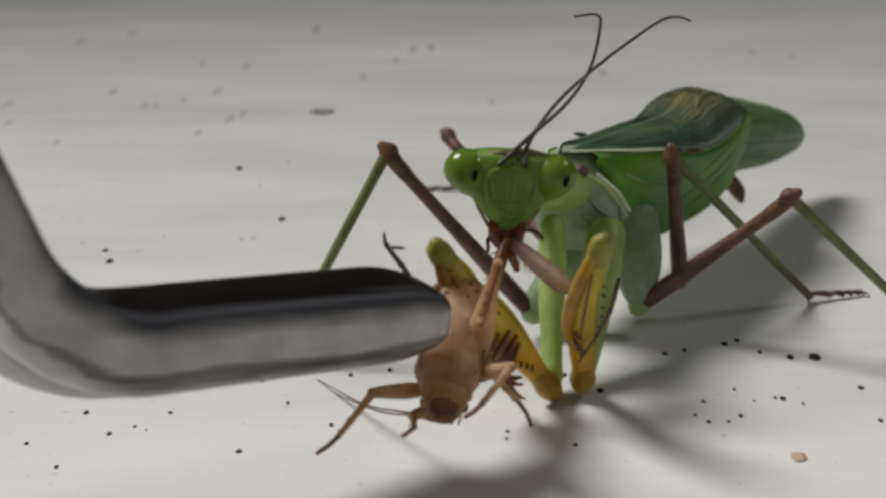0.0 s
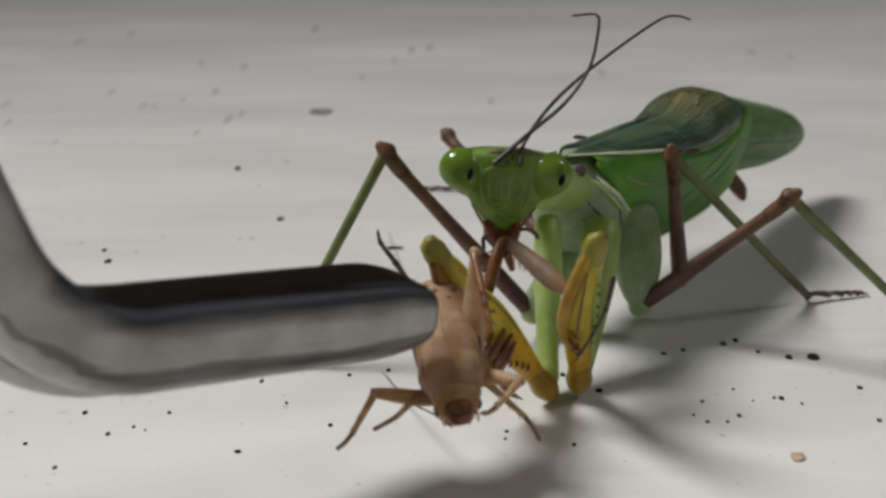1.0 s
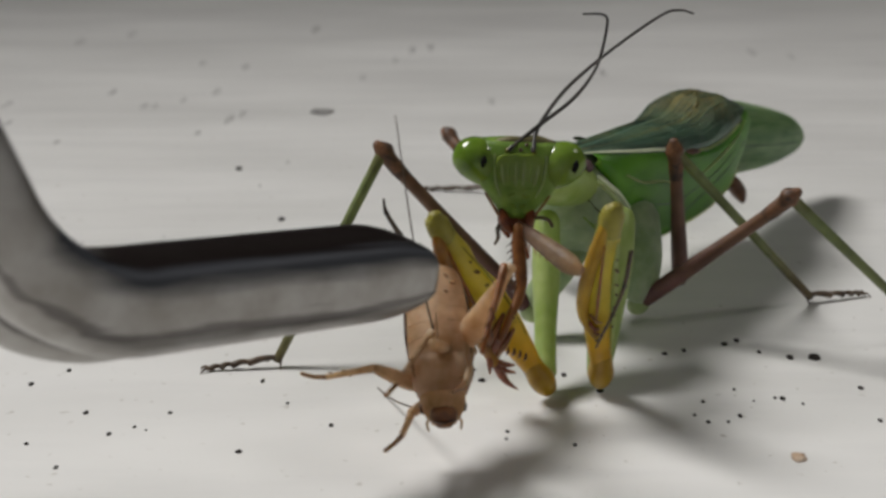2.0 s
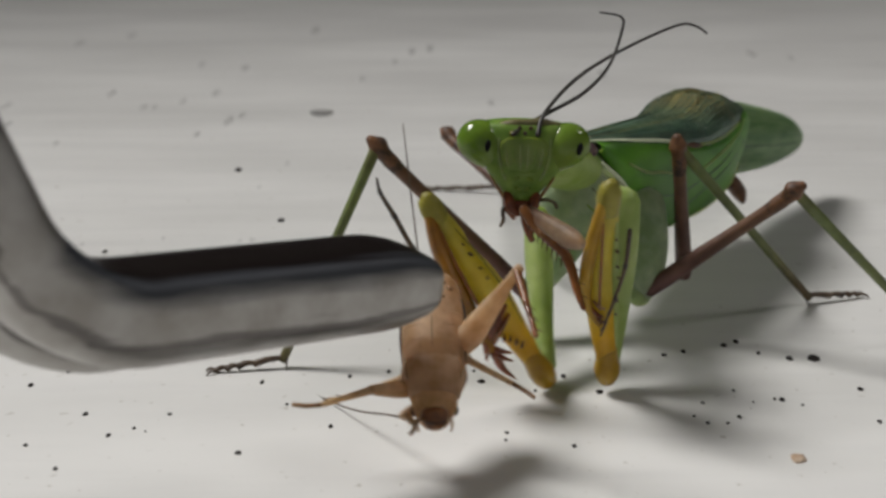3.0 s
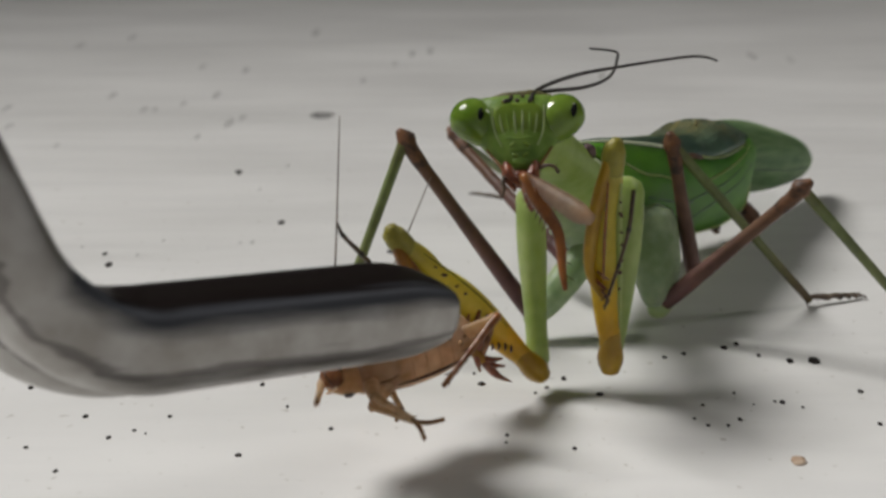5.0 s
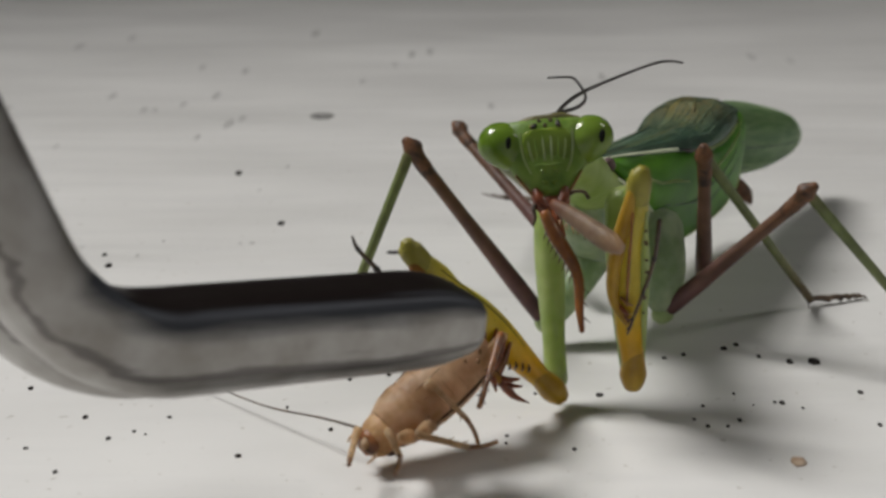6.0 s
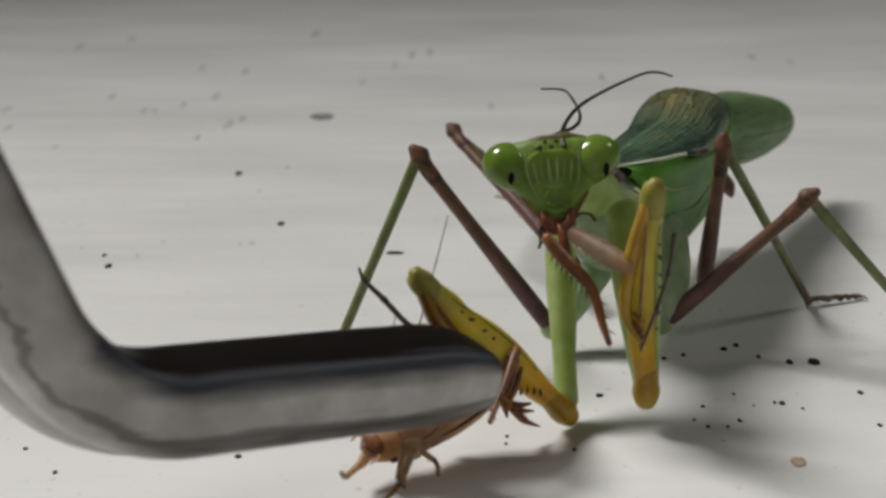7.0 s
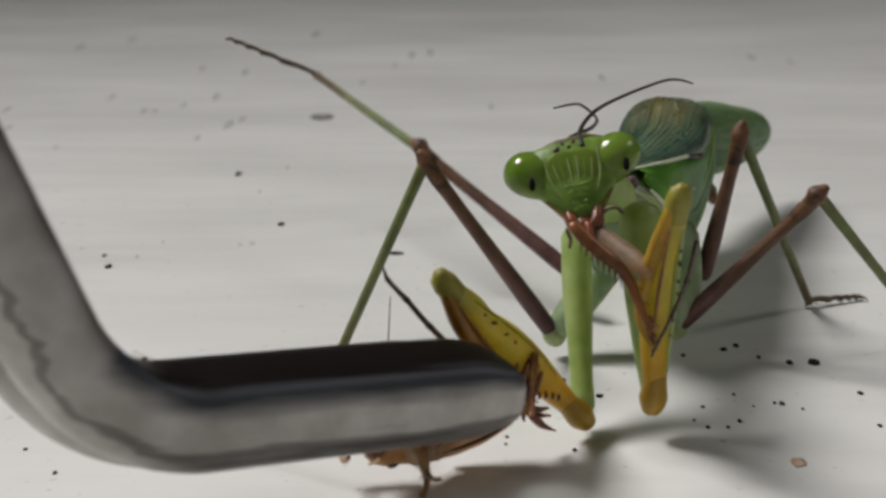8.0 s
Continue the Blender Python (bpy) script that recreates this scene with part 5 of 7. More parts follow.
    walk(mp["femur_l"], [
        (0, P(6.09, -1.74, 0.9, 18.7, -35.4, 8)), (0.5, P(6.09, -1.78, 0.9, 18.4, -35.7, 8.2)), (1, P(5.96, -1.75, 0.9, 17.5, -35.6, 8.2)),
        (1.5, P(6.15, -1.76, 0.9, 17.8, -35, 7.8)), (2.8, P(5.11, 0, 1.19, 3.8, -26.9, 3.3)), (3, P(5.93, 0, 0.99, 4.7, -32.2, 5.3)),
        (3.2, P(8.95, 0, 2.54, 13.8, -39.4, 6.2)), (3.5, P(7.95, 0, 2.63, 21.2, -47.5, 10.3)), (3.8, P(7.06, 0, 3.85, 22.4, -47.9, 9.1)),
        (4, P(7.22, 0, 4.25, 22.5, -49.5, 8.7)), (4.5, P(7.1, 0, 2.87, 16.5, -44.3, 7.1)), (5, P(5.52, 0, 1.49, 10.4, -42.8, 8.6)),
        (5.2, P(6.01, 0, 1.15, 9.6, -43.4, 8.7)), (6.3, P(6.41, -3.2, 1.24, 9.5, -41.7, 7.9)), (6.5, P(6.44, -3.6, 1.47, 10.1, -42.2, 8)),
        (7, P(6.77, -4.6, 1.02, 13.1, -43, 8.9)), (7.5, P(7.18, -5.1, 0.94, 14.8, -41.2, 7.9)), (7.8, P(7.4, -5.4, 1.12, 15.6, -40.9, 7.4)),
        (7.9, P(7.48, -5.5, 1.18, 15.8, -40.9, 7.2)), (8, P(7.55, -5.6, 1.24, 16.1, -40.8, 7.1))])
    walk(mp["coxa_r"], [
        (0, P(9.96, 6.74, 7.62, 134.1, 10.6, -5.8)), (0.5, P(10, 6.69, 7.62, 134.1, 10.9, -5.8)), (1, P(9.78, 6.65, 7.72, 134.8, 10.4, -5.6)),
        (1.5, P(10.07, 6.73, 7.62, 134, 10.4, -5.8)), (2.8, P(10.61, 2.99, 11.17, 165.1, 1.1, -3.9)), (3, P(10.27, 3.05, 10.71, 164.5, 3.4, -4.3)),
        (3.2, P(12.12, 2.82, 11.02, 165.1, 8.3, -6.9)), (3.5, P(10.92, 2.83, 11.52, 165.5, 6.5, -5.5)), (3.8, P(10.12, 2.59, 13.42, 167.2, 4.1, -4.5)),
        (4, P(11.11, 2.57, 13.96, 167.3, 4.4, -5.1)), (4.5, P(11.71, 2.68, 12.95, 166.7, 2.7, -5.1)), (5, P(10.42, 2.83, 11.53, 165.9, 3.6, -4)),
        (5.2, P(10.93, 2.85, 11.47, 165.8, 2.7, -4.2)), (6.3, P(9.86, -0.26, 11.67, 165.84, -7.12, -2.56)), (6.5, P(9.76, -0.72, 11.94, 166.25, -8.8, -2.27)),
        (7, P(9.98, -1.62, 11.51, 165.65, -7.83, -2.59)), (7.5, P(10.44, -2.2, 11.38, 166.02, -5.22, -3.88)), (7.8, P(10.53, -2.49, 11.54, 165.99, -5.73, -3.96)),
        (7.9, P(10.55, -2.59, 11.6, 166.03, -5.85, -4.03)), (8, P(10.58, -2.68, 11.66, 166.05, -5.97, -4))])
    walk(mp["femur_r"], [
        (0, P(7.94, -0.71, 0.9, 34.1, 1.6, -3.3)), (0.5, P(7.95, -0.76, 0.9, 34.1, 1.4, -3.3)), (1, P(7.81, -0.72, 0.9, 33.8, 1.1, -3.1)),
        (1.5, P(8.07, -0.73, 0.9, 33.5, 1.4, -3.3)), (2.8, P(10.23, 0, 1.61, 13.8, -5.2, -2.4)), (3, P(9.47, 0, 1.2, 19.3, -3, -2.8)),
        (3.2, P(10.38, 0, 1.56, 19.3, 3, -5.6)), (3.5, P(9.56, 0, 2.01, 15.7, 0.4, -4.1)), (3.8, P(9.22, 0, 3.78, 10.6, -0.6, -3.5)),
        (4, P(10.14, 0, 4.32, 7.8, -0.3, -4.2)), (4.5, P(11.02, 0, 3.32, 4.6, -1, -4.3)), (5, P(9.62, 0, 1.95, 3.3, -1.7, -2.8)),
        (5.2, P(10.27, 0, 1.88, 4.1, -1.9, -3.1)), (6.3, P(10.81, -3.2, 2.16, 15.7, -2.2, -4)), (6.5, P(10.99, -3.6, 2.44, 12.8, -2.5, -3.9)),
        (7, P(11.02, -4.6, 2.02, 14.1, -2.1, -4.2)), (7.5, P(10.99, -5.1, 1.83, 15.1, 1.2, -5.6)), (7.8, P(11.14, -5.4, 2.01, 14.7, 2, -6)),
        (7.9, P(11.19, -5.5, 2.07, 14.6, 2.2, -6.1)), (8, P(11.23, -5.6, 2.13, 14.5, 2.5, -6.3))])
    walk(mp["midcoxa_a"], [
        (0, P(5.51, 8.5, 1.81, -26.9, 34.8, -13.6)), (0.5, P(5.56, 8.5, 1.79, -26.9, 34.8, -13.6)), (1, P(5.59, 8.5, 1.81, -26.8, 34.9, -13.5)),
        (1.5, P(5.52, 8.5, 1.81, -26.9, 34.8, -13.6)), (2.8, P(5.43, 8.5, 2.72, -27, 36.4, -13.7)), (3, P(5.43, 8.5, 2.99, -27.3, 37, -14)),
        (3.2, P(5.4, 8.5, 3.25, -28.1, 37.2, -15.2)), (3.5, P(5.37, 8.5, 3.64, -27.8, 38.5, -14.5)), (3.8, P(5.56, 8.5, 4.06, -26.7, 41, -13.6)),
        (4, P(6.45, 8.5, 4.16, -26.4, 38, -12.9)), (4.5, P(6.83, 8.5, 3.18, -26.7, 37, -13.5)), (5, P(5.8, 8.5, 1.6, -26, 37.8, -13.1)),
        (5.2, P(6.15, 8.35, 1.44, -25.8, 37, -13.3)), (6.3, P(6.55, 7.5, 1.69, -27, 35.2, -14.3)), (6.5, P(6.62, 7.3, 1.75, -27, 35, -14.1)),
        (7, P(6.84, 6.5, 1.65, -27.1, 34.4, -14.7)), (7.5, P(6.7, 6.1, 1.64, -27.7, 35.5, -16)), (7.8, P(6.8, 5.98, 1.6, -27.9, 35.8, -16.2)),
        (7.9, P(6.83, 5.94, 1.59, -28, 35.9, -16.3)), (8, P(6.87, 5.9, 1.58, -28, 36.1, -16.4))])
    walk(mp["midcoxa_b"], [
        (0, P(12.6, 9.6, 1.79, -18.3, -3.8, -1.9)), (0.5, P(12.66, 9.6, 1.76, -18.3, -3.8, -1.9)), (1, P(12.68, 9.6, 1.78, -18.3, -3.8, -1.8)),
        (1.5, P(12.61, 9.6, 1.78, -18.3, -3.8, -1.9)), (2.8, P(12.9, 9.6, 2.63, -18.2, -4.1, -2.6)), (3, P(13.02, 9.6, 2.82, -18.3, -4, -2.5)),
        (3.2, P(13.12, 9.6, 3.01, -18.1, -4.5, -3.9)), (3.5, P(13.26, 9.6, 3.29, -18.2, -4.2, -3.1)), (3.8, P(14.25, 9.6, 3.94, -18.2, -4.1, -2.8)),
        (4, P(14.26, 9.6, 4.08, -18.2, -4.3, -3.5)), (4.5, P(14.49, 9.6, 3.17, -18.2, -4.4, -3.7)), (5, P(13.83, 9.6, 1.84, -18.3, -4, -2.3)),
        (5.2, P(14.17, 9.45, 1.91, -18.2, -4.1, -2.6)), (6.3, P(13.96, 8.6, 1.85, -18.2, -4.3, -3.5)), (6.5, P(13.91, 8.4, 1.86, -18.2, -4.3, -3.5)),
        (7, P(14.14, 7.6, 1.91, -18.2, -4.4, -3.6)), (7.5, P(14.43, 7.2, 1.89, -18.1, -4.5, -4.1)), (7.8, P(14.63, 7.08, 1.83, -18.1, -4.6, -4.3)),
        (7.9, P(14.69, 7.04, 1.81, -18.1, -4.6, -4.4)), (8, P(14.76, 7, 1.79, -18.1, -4.6, -4.5))])
    walk(mp["leg_a"], [
        (0, P(-3.37, 6.8, 12.46, 139.7, 0, 100.8)), (0.5, P(-3.36, 6.9, 12.46, 139.6, 0, 100.2)), (1, P(-3.41, 7, 12.41, 139.3, 0, 99.5)),
        (1.5, P(-3.37, 6.8, 12.46, 139.7, 0, 100.8)), (2.8, P(-4.07, 6.8, 12.84, 136.4, 0, 100.1)), (3, P(-3.9, 6.2, 13.04, 136.3, 0, 103.9)),
        (3.2, P(-3.47, 5.2, 13.19, 136.4, 0, 110.4)), (3.5, P(-3.87, 6.1, 13.47, 135.8, 0, 104.6)), (3.8, P(-4.12, 7.8, 13.83, 135.2, 0, 94.1)),
        (4, P(-3.81, 8.6, 13.85, 133.4, 0, 89.4)), (4.5, P(-2.87, 8.2, 13.45, 136.6, 0, 91.8)), (5, P(-2.32, 8.1, 13.14, 144.8, 0, 92.8)),
        (5.2, P(-2.25, 9, 12.8, 143.4, 0, 85.5)), (6.3, P(-1.78, 5.8, 13.13, 143.4, 0, 101.5)), (6.5, P(-1.75, 5.7, 13.16, 143.3, 0, 100.8)),
        (7, P(-1.42, 4.4, 13.12, 143.4, 0, 104.3)), (7.5, P(-1.15, 3.8, 13.15, 144.6, 0, 106.3)), (7.8, P(-1.05, 3.6, 13.11, 144.5, 0, 106.9)),
        (7.9, P(-1.02, 3.5, 13.1, 144.4, 0, 107.3)), (8, P(-0.99, 3.4, 13.09, 144.4, 0, 107.7))])
    walk(mp["shin_a"], [
        (0, P(-3.37, 6.8, 12.46, -162.2, -26.5, 169.5)), (0.5, P(-3.36, 6.9, 12.46, -161.7, -26.2, 169.5)), (1, P(-3.41, 7, 12.41, -161.6, -26.1, 169.7)),
        (1.5, P(-3.37, 6.8, 12.46, -162.1, -26.4, 169.4)), (2.8, P(-4.07, 6.8, 12.84, -163.7, -22.7, 170.7)), (3, P(-3.9, 6.2, 13.04, -166.4, -22.7, 170.7)),
        (3.2, P(-3.47, 5.2, 13.19, -169.9, -23.8, 169.1)), (3.5, P(-3.87, 6.1, 13.47, -167.7, -20.7, 171)), (3.8, P(-4.12, 7.8, 13.83, -168.7, -16.1, 173.1)),
        (4, P(-3.81, 8.6, 13.85, -167.7, -13.9, 173)), (4.5, P(-2.87, 8.2, 13.45, -166.3, -16.9, 171.9)), (5, P(-2.32, 8.1, 13.14, -165.4, -19.1, 172.4)),
        (5.2, P(-2.25, 9, 12.8, -160.9, -19.1, 172)), (6.3, P(-1.78, 5.8, 13.13, -171.4, -20.7, 170.2)), (6.5, P(-1.75, 5.7, 13.16, -171.5, -20.7, 170.3)),
        (7, P(-1.42, 4.4, 13.12, -175.2, -22.2, 169.3)), (7.5, P(-1.15, 3.8, 13.15, -176.2, -23, 168.4)), (7.8, P(-1.05, 3.6, 13.11, -176.3, -23.2, 168.2)),
        (7.9, P(-1.02, 3.5, 13.1, -176.4, -23.3, 168.1)), (8, P(-0.99, 3.4, 13.09, -176.6, -23.4, 168))])
    walk(mp["foot_a"], [
        (0, P(-9.95, 3.71, 0.61, 0, 6.5, -171.6)), (0.5, P(-9.89, 3.67, 0.62, 0, 6.6, -171.6)), (1, P(-9.9, 3.71, 0.57, 0, 6, -171.7)),
        (1.5, P(-9.94, 3.69, 0.61, 0, 6.5, -171.6)), (2.8, P(-9.79, 3.78, 0.54, 0, 5.5, -169.4)), (3, P(-9.58, 3.81, 0.58, 0, 5.9, -168.3)),
        (3.2, P(-9.36, 3.85, 0.67, 0, 7.1, -167.2)), (3.5, P(-9.07, 3.92, 0.76, 0, 8.4, -166.7)), (3.8, P(-8.21, 5.55, 0.74, 0, 7.7, -151.6)),
        (4, P(-7.41, 6.07, 0.66, 0, 6.3, -147.4)), (4.5, P(-7.22, 5.49, 0.53, 0, 4.8, -153.8)), (5, P(-7.15, 5.21, 0.43, 0, 3.6, -155.8)),
        (5.2, P(-7.13, 5.1, 0.38, 0, 3, -156.8)), (6.3, P(-6.93, 4.58, 0.3, 0, 2, -160.9)), (6.5, P(-6.88, 4.48, 0.3, 0, 2, -161.7)),
        (7, P(-6.78, 4.23, 0.3, 0, 2, -163.6)), (7.5, P(-6.64, 4, 0.38, 0, 3.1, -165.7)), (7.8, P(-6.59, 3.83, 0.36, 0, 2.8, -166.9)),
        (7.9, P(-6.57, 3.78, 0.36, 0, 2.8, -167.3)), (8, P(-6.55, 3.73, 0.36, 0, 2.8, -167.7))])
    walk(mp["leg_b"], [
        (0, P(20.73, 5.5, 10.03, 132.2, 0, -116.8)), (0.5, P(20.76, 5.4, 10.04, 132.2, 0, -117.4)), (1, P(20.78, 5.4, 10.05, 132.2, 0, -117.4)),
        (1.5, P(20.74, 5.5, 10.02, 132.2, 0, -116.8)), (2.8, P(20.85, 5.6, 10.31, 130.8, 0, -116.7)), (3, P(21, 5.6, 10.49, 130.7, 0, -116.6)),
        (3.2, P(21.17, 5.6, 10.66, 130.4, 0, -116.4)), (3.5, P(21.42, 5.6, 10.91, 130, 0, -116.1)), (3.8, P(22.14, 5.7, 11.56, 130.9, 0, -116.3)),
        (4, P(22.68, 6, 11.94, 130.6, 0, -113.1)), (4.5, P(22.36, 5.8, 11.61, 134, 0, -115.8)), (5, P(21.43, 5.7, 10.75, 136.2, 0, -117.2)),
        (5.2, P(21.44, 5.5, 10.77, 137, 0, -118.5)), (6.3, P(21.65, 4.9, 10.76, 136.2, 0, -115.7)), (6.5, P(21.69, 4.8, 10.75, 136.1, 0, -114.9)),
        (7, P(21.55, 4.5, 10.6, 137.3, 0, -112.7)), (7.5, P(21.71, 4.1, 10.67, 138, 0, -113.1)), (7.8, P(21.88, 4.2, 10.79, 138.9, 0, -111.6)),
        (7.9, P(21.93, 4.2, 10.84, 139.3, 0, -111.4)), (8, P(21.98, 4.2, 10.89, 139.6, 0, -111.2))])
    walk(mp["shin_b"], [
        (0, P(20.73, 5.5, 10.03, -179.4, 47.8, -165.8)), (0.5, P(20.76, 5.4, 10.04, -179.8, 47.7, -165.8)), (1, P(20.78, 5.4, 10.05, -179.9, 47.6, -165.8)),
        (1.5, P(20.74, 5.5, 10.02, -179.5, 47.8, -165.9)), (2.8, P(20.85, 5.6, 10.31, 178.4, 46.5, -169.1)), (3, P(21, 5.6, 10.49, 178.3, 45.6, -169.2)),
        (3.2, P(21.17, 5.6, 10.66, 176.5, 44.6, -171.5)), (3.5, P(21.42, 5.6, 10.91, 176.2, 43.1, -171.7)), (3.8, P(22.14, 5.7, 11.56, 174.6, 39.1, -174.3)),
        (4, P(22.68, 6, 11.94, 174.4, 36.2, -176.2)), (4.5, P(22.36, 5.8, 11.61, 174.3, 38.2, -175.2)), (5, P(21.43, 5.7, 10.75, 177, 43.5, -171.1)),
        (5.2, P(21.44, 5.5, 10.77, 176.1, 43.5, -171.3)), (6.3, P(21.65, 4.9, 10.76, 173.5, 43.2, -171.4)), (6.5, P(21.69, 4.8, 10.75, 172.9, 43.2, -171.6)),
        (7, P(21.55, 4.5, 10.6, 172.6, 44.2, -170.5)), (7.5, P(21.71, 4.1, 10.67, 170.6, 43.7, -170.9)), (7.8, P(21.88, 4.2, 10.79, 170.3, 42.7, -171.8)),
        (7.9, P(21.93, 4.2, 10.84, 170.1, 42.4, -172)), (8, P(21.98, 4.2, 10.89, 169.8, 42.1, -172.3))])
    walk(mp["foot_b"], [
        (0, P(30.96, 7.94, 0.48, 0, 3.3, 13.9)), (0.5, P(30.95, 7.94, 0.49, 0, 3.3, 13.1)), (1, P(30.96, 7.94, 0.48, 0, 3.2, 13.3)),
        (1.5, P(30.96, 7.94, 0.48, 0, 3.3, 13.6)), (2.8, P(30.89, 7.93, 0.55, 0, 3.8, 15.2)), (3, P(30.88, 7.92, 0.56, 0, 3.9, 15.5)),
        (3.2, P(30.88, 7.92, 0.56, 0, 3.9, 15.9)), (3.5, P(30.87, 7.92, 0.57, 0, 4, 16.5)), (3.8, P(30.87, 7.92, 0.59, 0, 4.1, 17.3)),
        (4, P(30.92, 7.93, 0.53, 0, 3.5, 17.8)), (4.5, P(30.94, 7.94, 0.5, 0, 3.2, 18.6)), (5, P(30.96, 7.94, 0.47, 0, 3, 19)), (5.2, P(30.94, 7.94, 0.5, 0, 3.2, 19.1)),
        (6.3, P(30.96, 7.94, 0.48, 0, 3, 20)), (6.5, P(30.96, 7.95, 0.47, 0, 2.9, 20.2)), (7, P(30.93, 7.93, 0.51, 0, 3.2, 20.4)),
        (7.5, P(30.9, 7.92, 0.54, 0, 3.5, 20.8)), (7.8, P(30.93, 7.94, 0.5, 0, 3.1, 20.9)), (7.9, P(30.93, 7.93, 0.51, 0, 3.2, 20.9)),
        (8, P(30.93, 7.93, 0.51, 0, 3.2, 21))])
    walk(mp["leg_c"], [
        (0, P(0.25, 26.7, 8.76, 113.6, 0, 37.2)), (0.5, P(0.31, 26.6, 8.76, 113.8, 0, 37.4)), (1, P(0.35, 26.7, 8.76, 113.7, 0, 37.2)),
        (1.5, P(0.26, 26.7, 8.75, 113.6, 0, 37.2)), (2.8, P(0.52, 27.2, 8.94, 110.5, 0, 35.4)), (3, P(0.32, 27.3, 8.85, 109.4, 0, 35.8)),
        (3.2, P(0.16, 27.4, 9.18, 109.8, 0, 36)), (3.5, P(0.25, 27.6, 9.68, 110.4, 0, 35.2)), (3.8, P(0.7, 27.8, 10.42, 110.8, 0, 35.1)),
        (4, P(0.89, 28, 10.96, 111.1, 0, 35.3)), (4.5, P(1.33, 26, 10.71, 115.9, 0, 38.9)), (5, P(0.79, 26, 9.33, 116, 0, 36.7)),
        (5.2, P(0.79, 25.9, 9.36, 116, 0, 36.9)), (6.3, P(1.22, 25.6, 9.96, 117.3, 0, 35.8)), (6.5, P(1.22, 25.6, 9.93, 116.9, 0, 35.6)),
        (7, P(0.72, 25.3, 9.84, 115.5, 0, 36.3)), (7.5, P(0.1, 25.2, 10.05, 115.5, 0, 37.7)), (7.8, P(-0.58, 22, 10.25, 118.8, 0, 47.1)),
        (7.9, P(-1.09, 21.1, 10.59, 120.1, 0, 50.8)), (8, P(-1.69, 21, 9.72, 117, 0, 52.5))])
    walk(mp["shin_c"], [
        (0, P(0.25, 26.7, 8.76, 127.4, 42, -169)), (0.5, P(0.31, 26.6, 8.76, 127.4, 42, -169.1)), (1, P(0.35, 26.7, 8.76, 127.4, 42.2, -169.3)),
        (1.5, P(0.26, 26.7, 8.75, 127.5, 42.2, -169.3)), (2.8, P(0.52, 27.2, 8.94, 128.3, 41.7, -168.6)), (3, P(0.32, 27.3, 8.85, 128.1, 42.2, -169.4)),
        (3.2, P(0.16, 27.4, 9.18, 129.3, 41.9, -168.9)), (3.5, P(0.25, 27.6, 9.68, 131, 41.1, -167.6)), (3.8, P(0.7, 27.8, 10.42, 133.1, 39.5, -165.3)),
        (4, P(0.89, 28, 10.96, 134.6, 38.6, -164)), (4.5, P(1.33, 26, 10.71, 140.4, 43, -169.4)), (5, P(0.79, 26, 9.33, 136.3, 46.3, -173.5)),
        (5.2, P(0.79, 25.9, 9.36, 136, 46.3, -173.5)), (6.3, P(1.22, 25.6, 9.96, 136.6, 44.8, -171.5)), (6.5, P(1.22, 25.6, 9.93, 136.4, 44.9, -171.6)),
        (7, P(0.72, 25.3, 9.84, 135.5, 46, -173)), (7.5, P(0.1, 25.2, 10.05, 135.9, 46.6, -173.9)), (7.8, P(-0.58, 22, 10.25, 114.7, 52.3, 173.8)),
        (7.9, P(-1.09, 21.1, 10.59, 82.8, 50.5, -168)), (8, P(-1.69, 21, 9.72, 78.8, 51.3, -160.7))])
    walk(mp["foot_c"], [
        (0, P(4.75, 42.31, 0.55, 0, 4.1, 170)), (0.5, P(4.85, 42.2, 0.56, 0, 4.1, 169.9)), (1, P(4.93, 42.29, 0.56, 0, 4.1, 170)),
        (1.5, P(4.87, 42.28, 0.55, 0, 3.9, 170.4)), (2.8, P(5.04, 42.7, 0.54, 0, 3.7, 170.8)), (3, P(5.08, 42.77, 0.53, 0, 3.6, 171)),
        (3.2, P(5.02, 42.7, 0.61, 0, 4.6, 172.7)), (3.5, P(4.97, 42.69, 0.67, 0, 5.9, 177)), (3.8, P(4.97, 42.67, 0.82, 0, 8.6, -174.9)),
        (4, P(4.96, 42.64, 0.95, 0, 11, -168.5)), (4.5, P(8.59, 39.16, 0.45, 0, 5.1, 141.2)), (5, P(8.81, 39.58, 0.3, 0, 2.6, 147.9)),
        (5.2, P(8.77, 39.53, 0.32, 0, 2.8, 146.1)), (6.3, P(8.59, 39.35, 0.59, 0, 7.2, 138.4)), (6.5, P(8.59, 39.38, 0.6, 0, 7.3, 138.2)),
        (7, P(8.43, 39.1, 0.81, 0, 10.5, 132.4)), (7.5, P(8.2, 38.81, 1.08, 0, 13.9, 125.6)), (7.8, P(7.21, 37.78, 5.61, 0, 13.7, 63.7)),
        (7.9, P(-6.55, 38.4, 12.04, 0, -5.7, 107.5)), (8, P(-10.17, 36.95, 11.93, 0, -23.8, -173.4))])
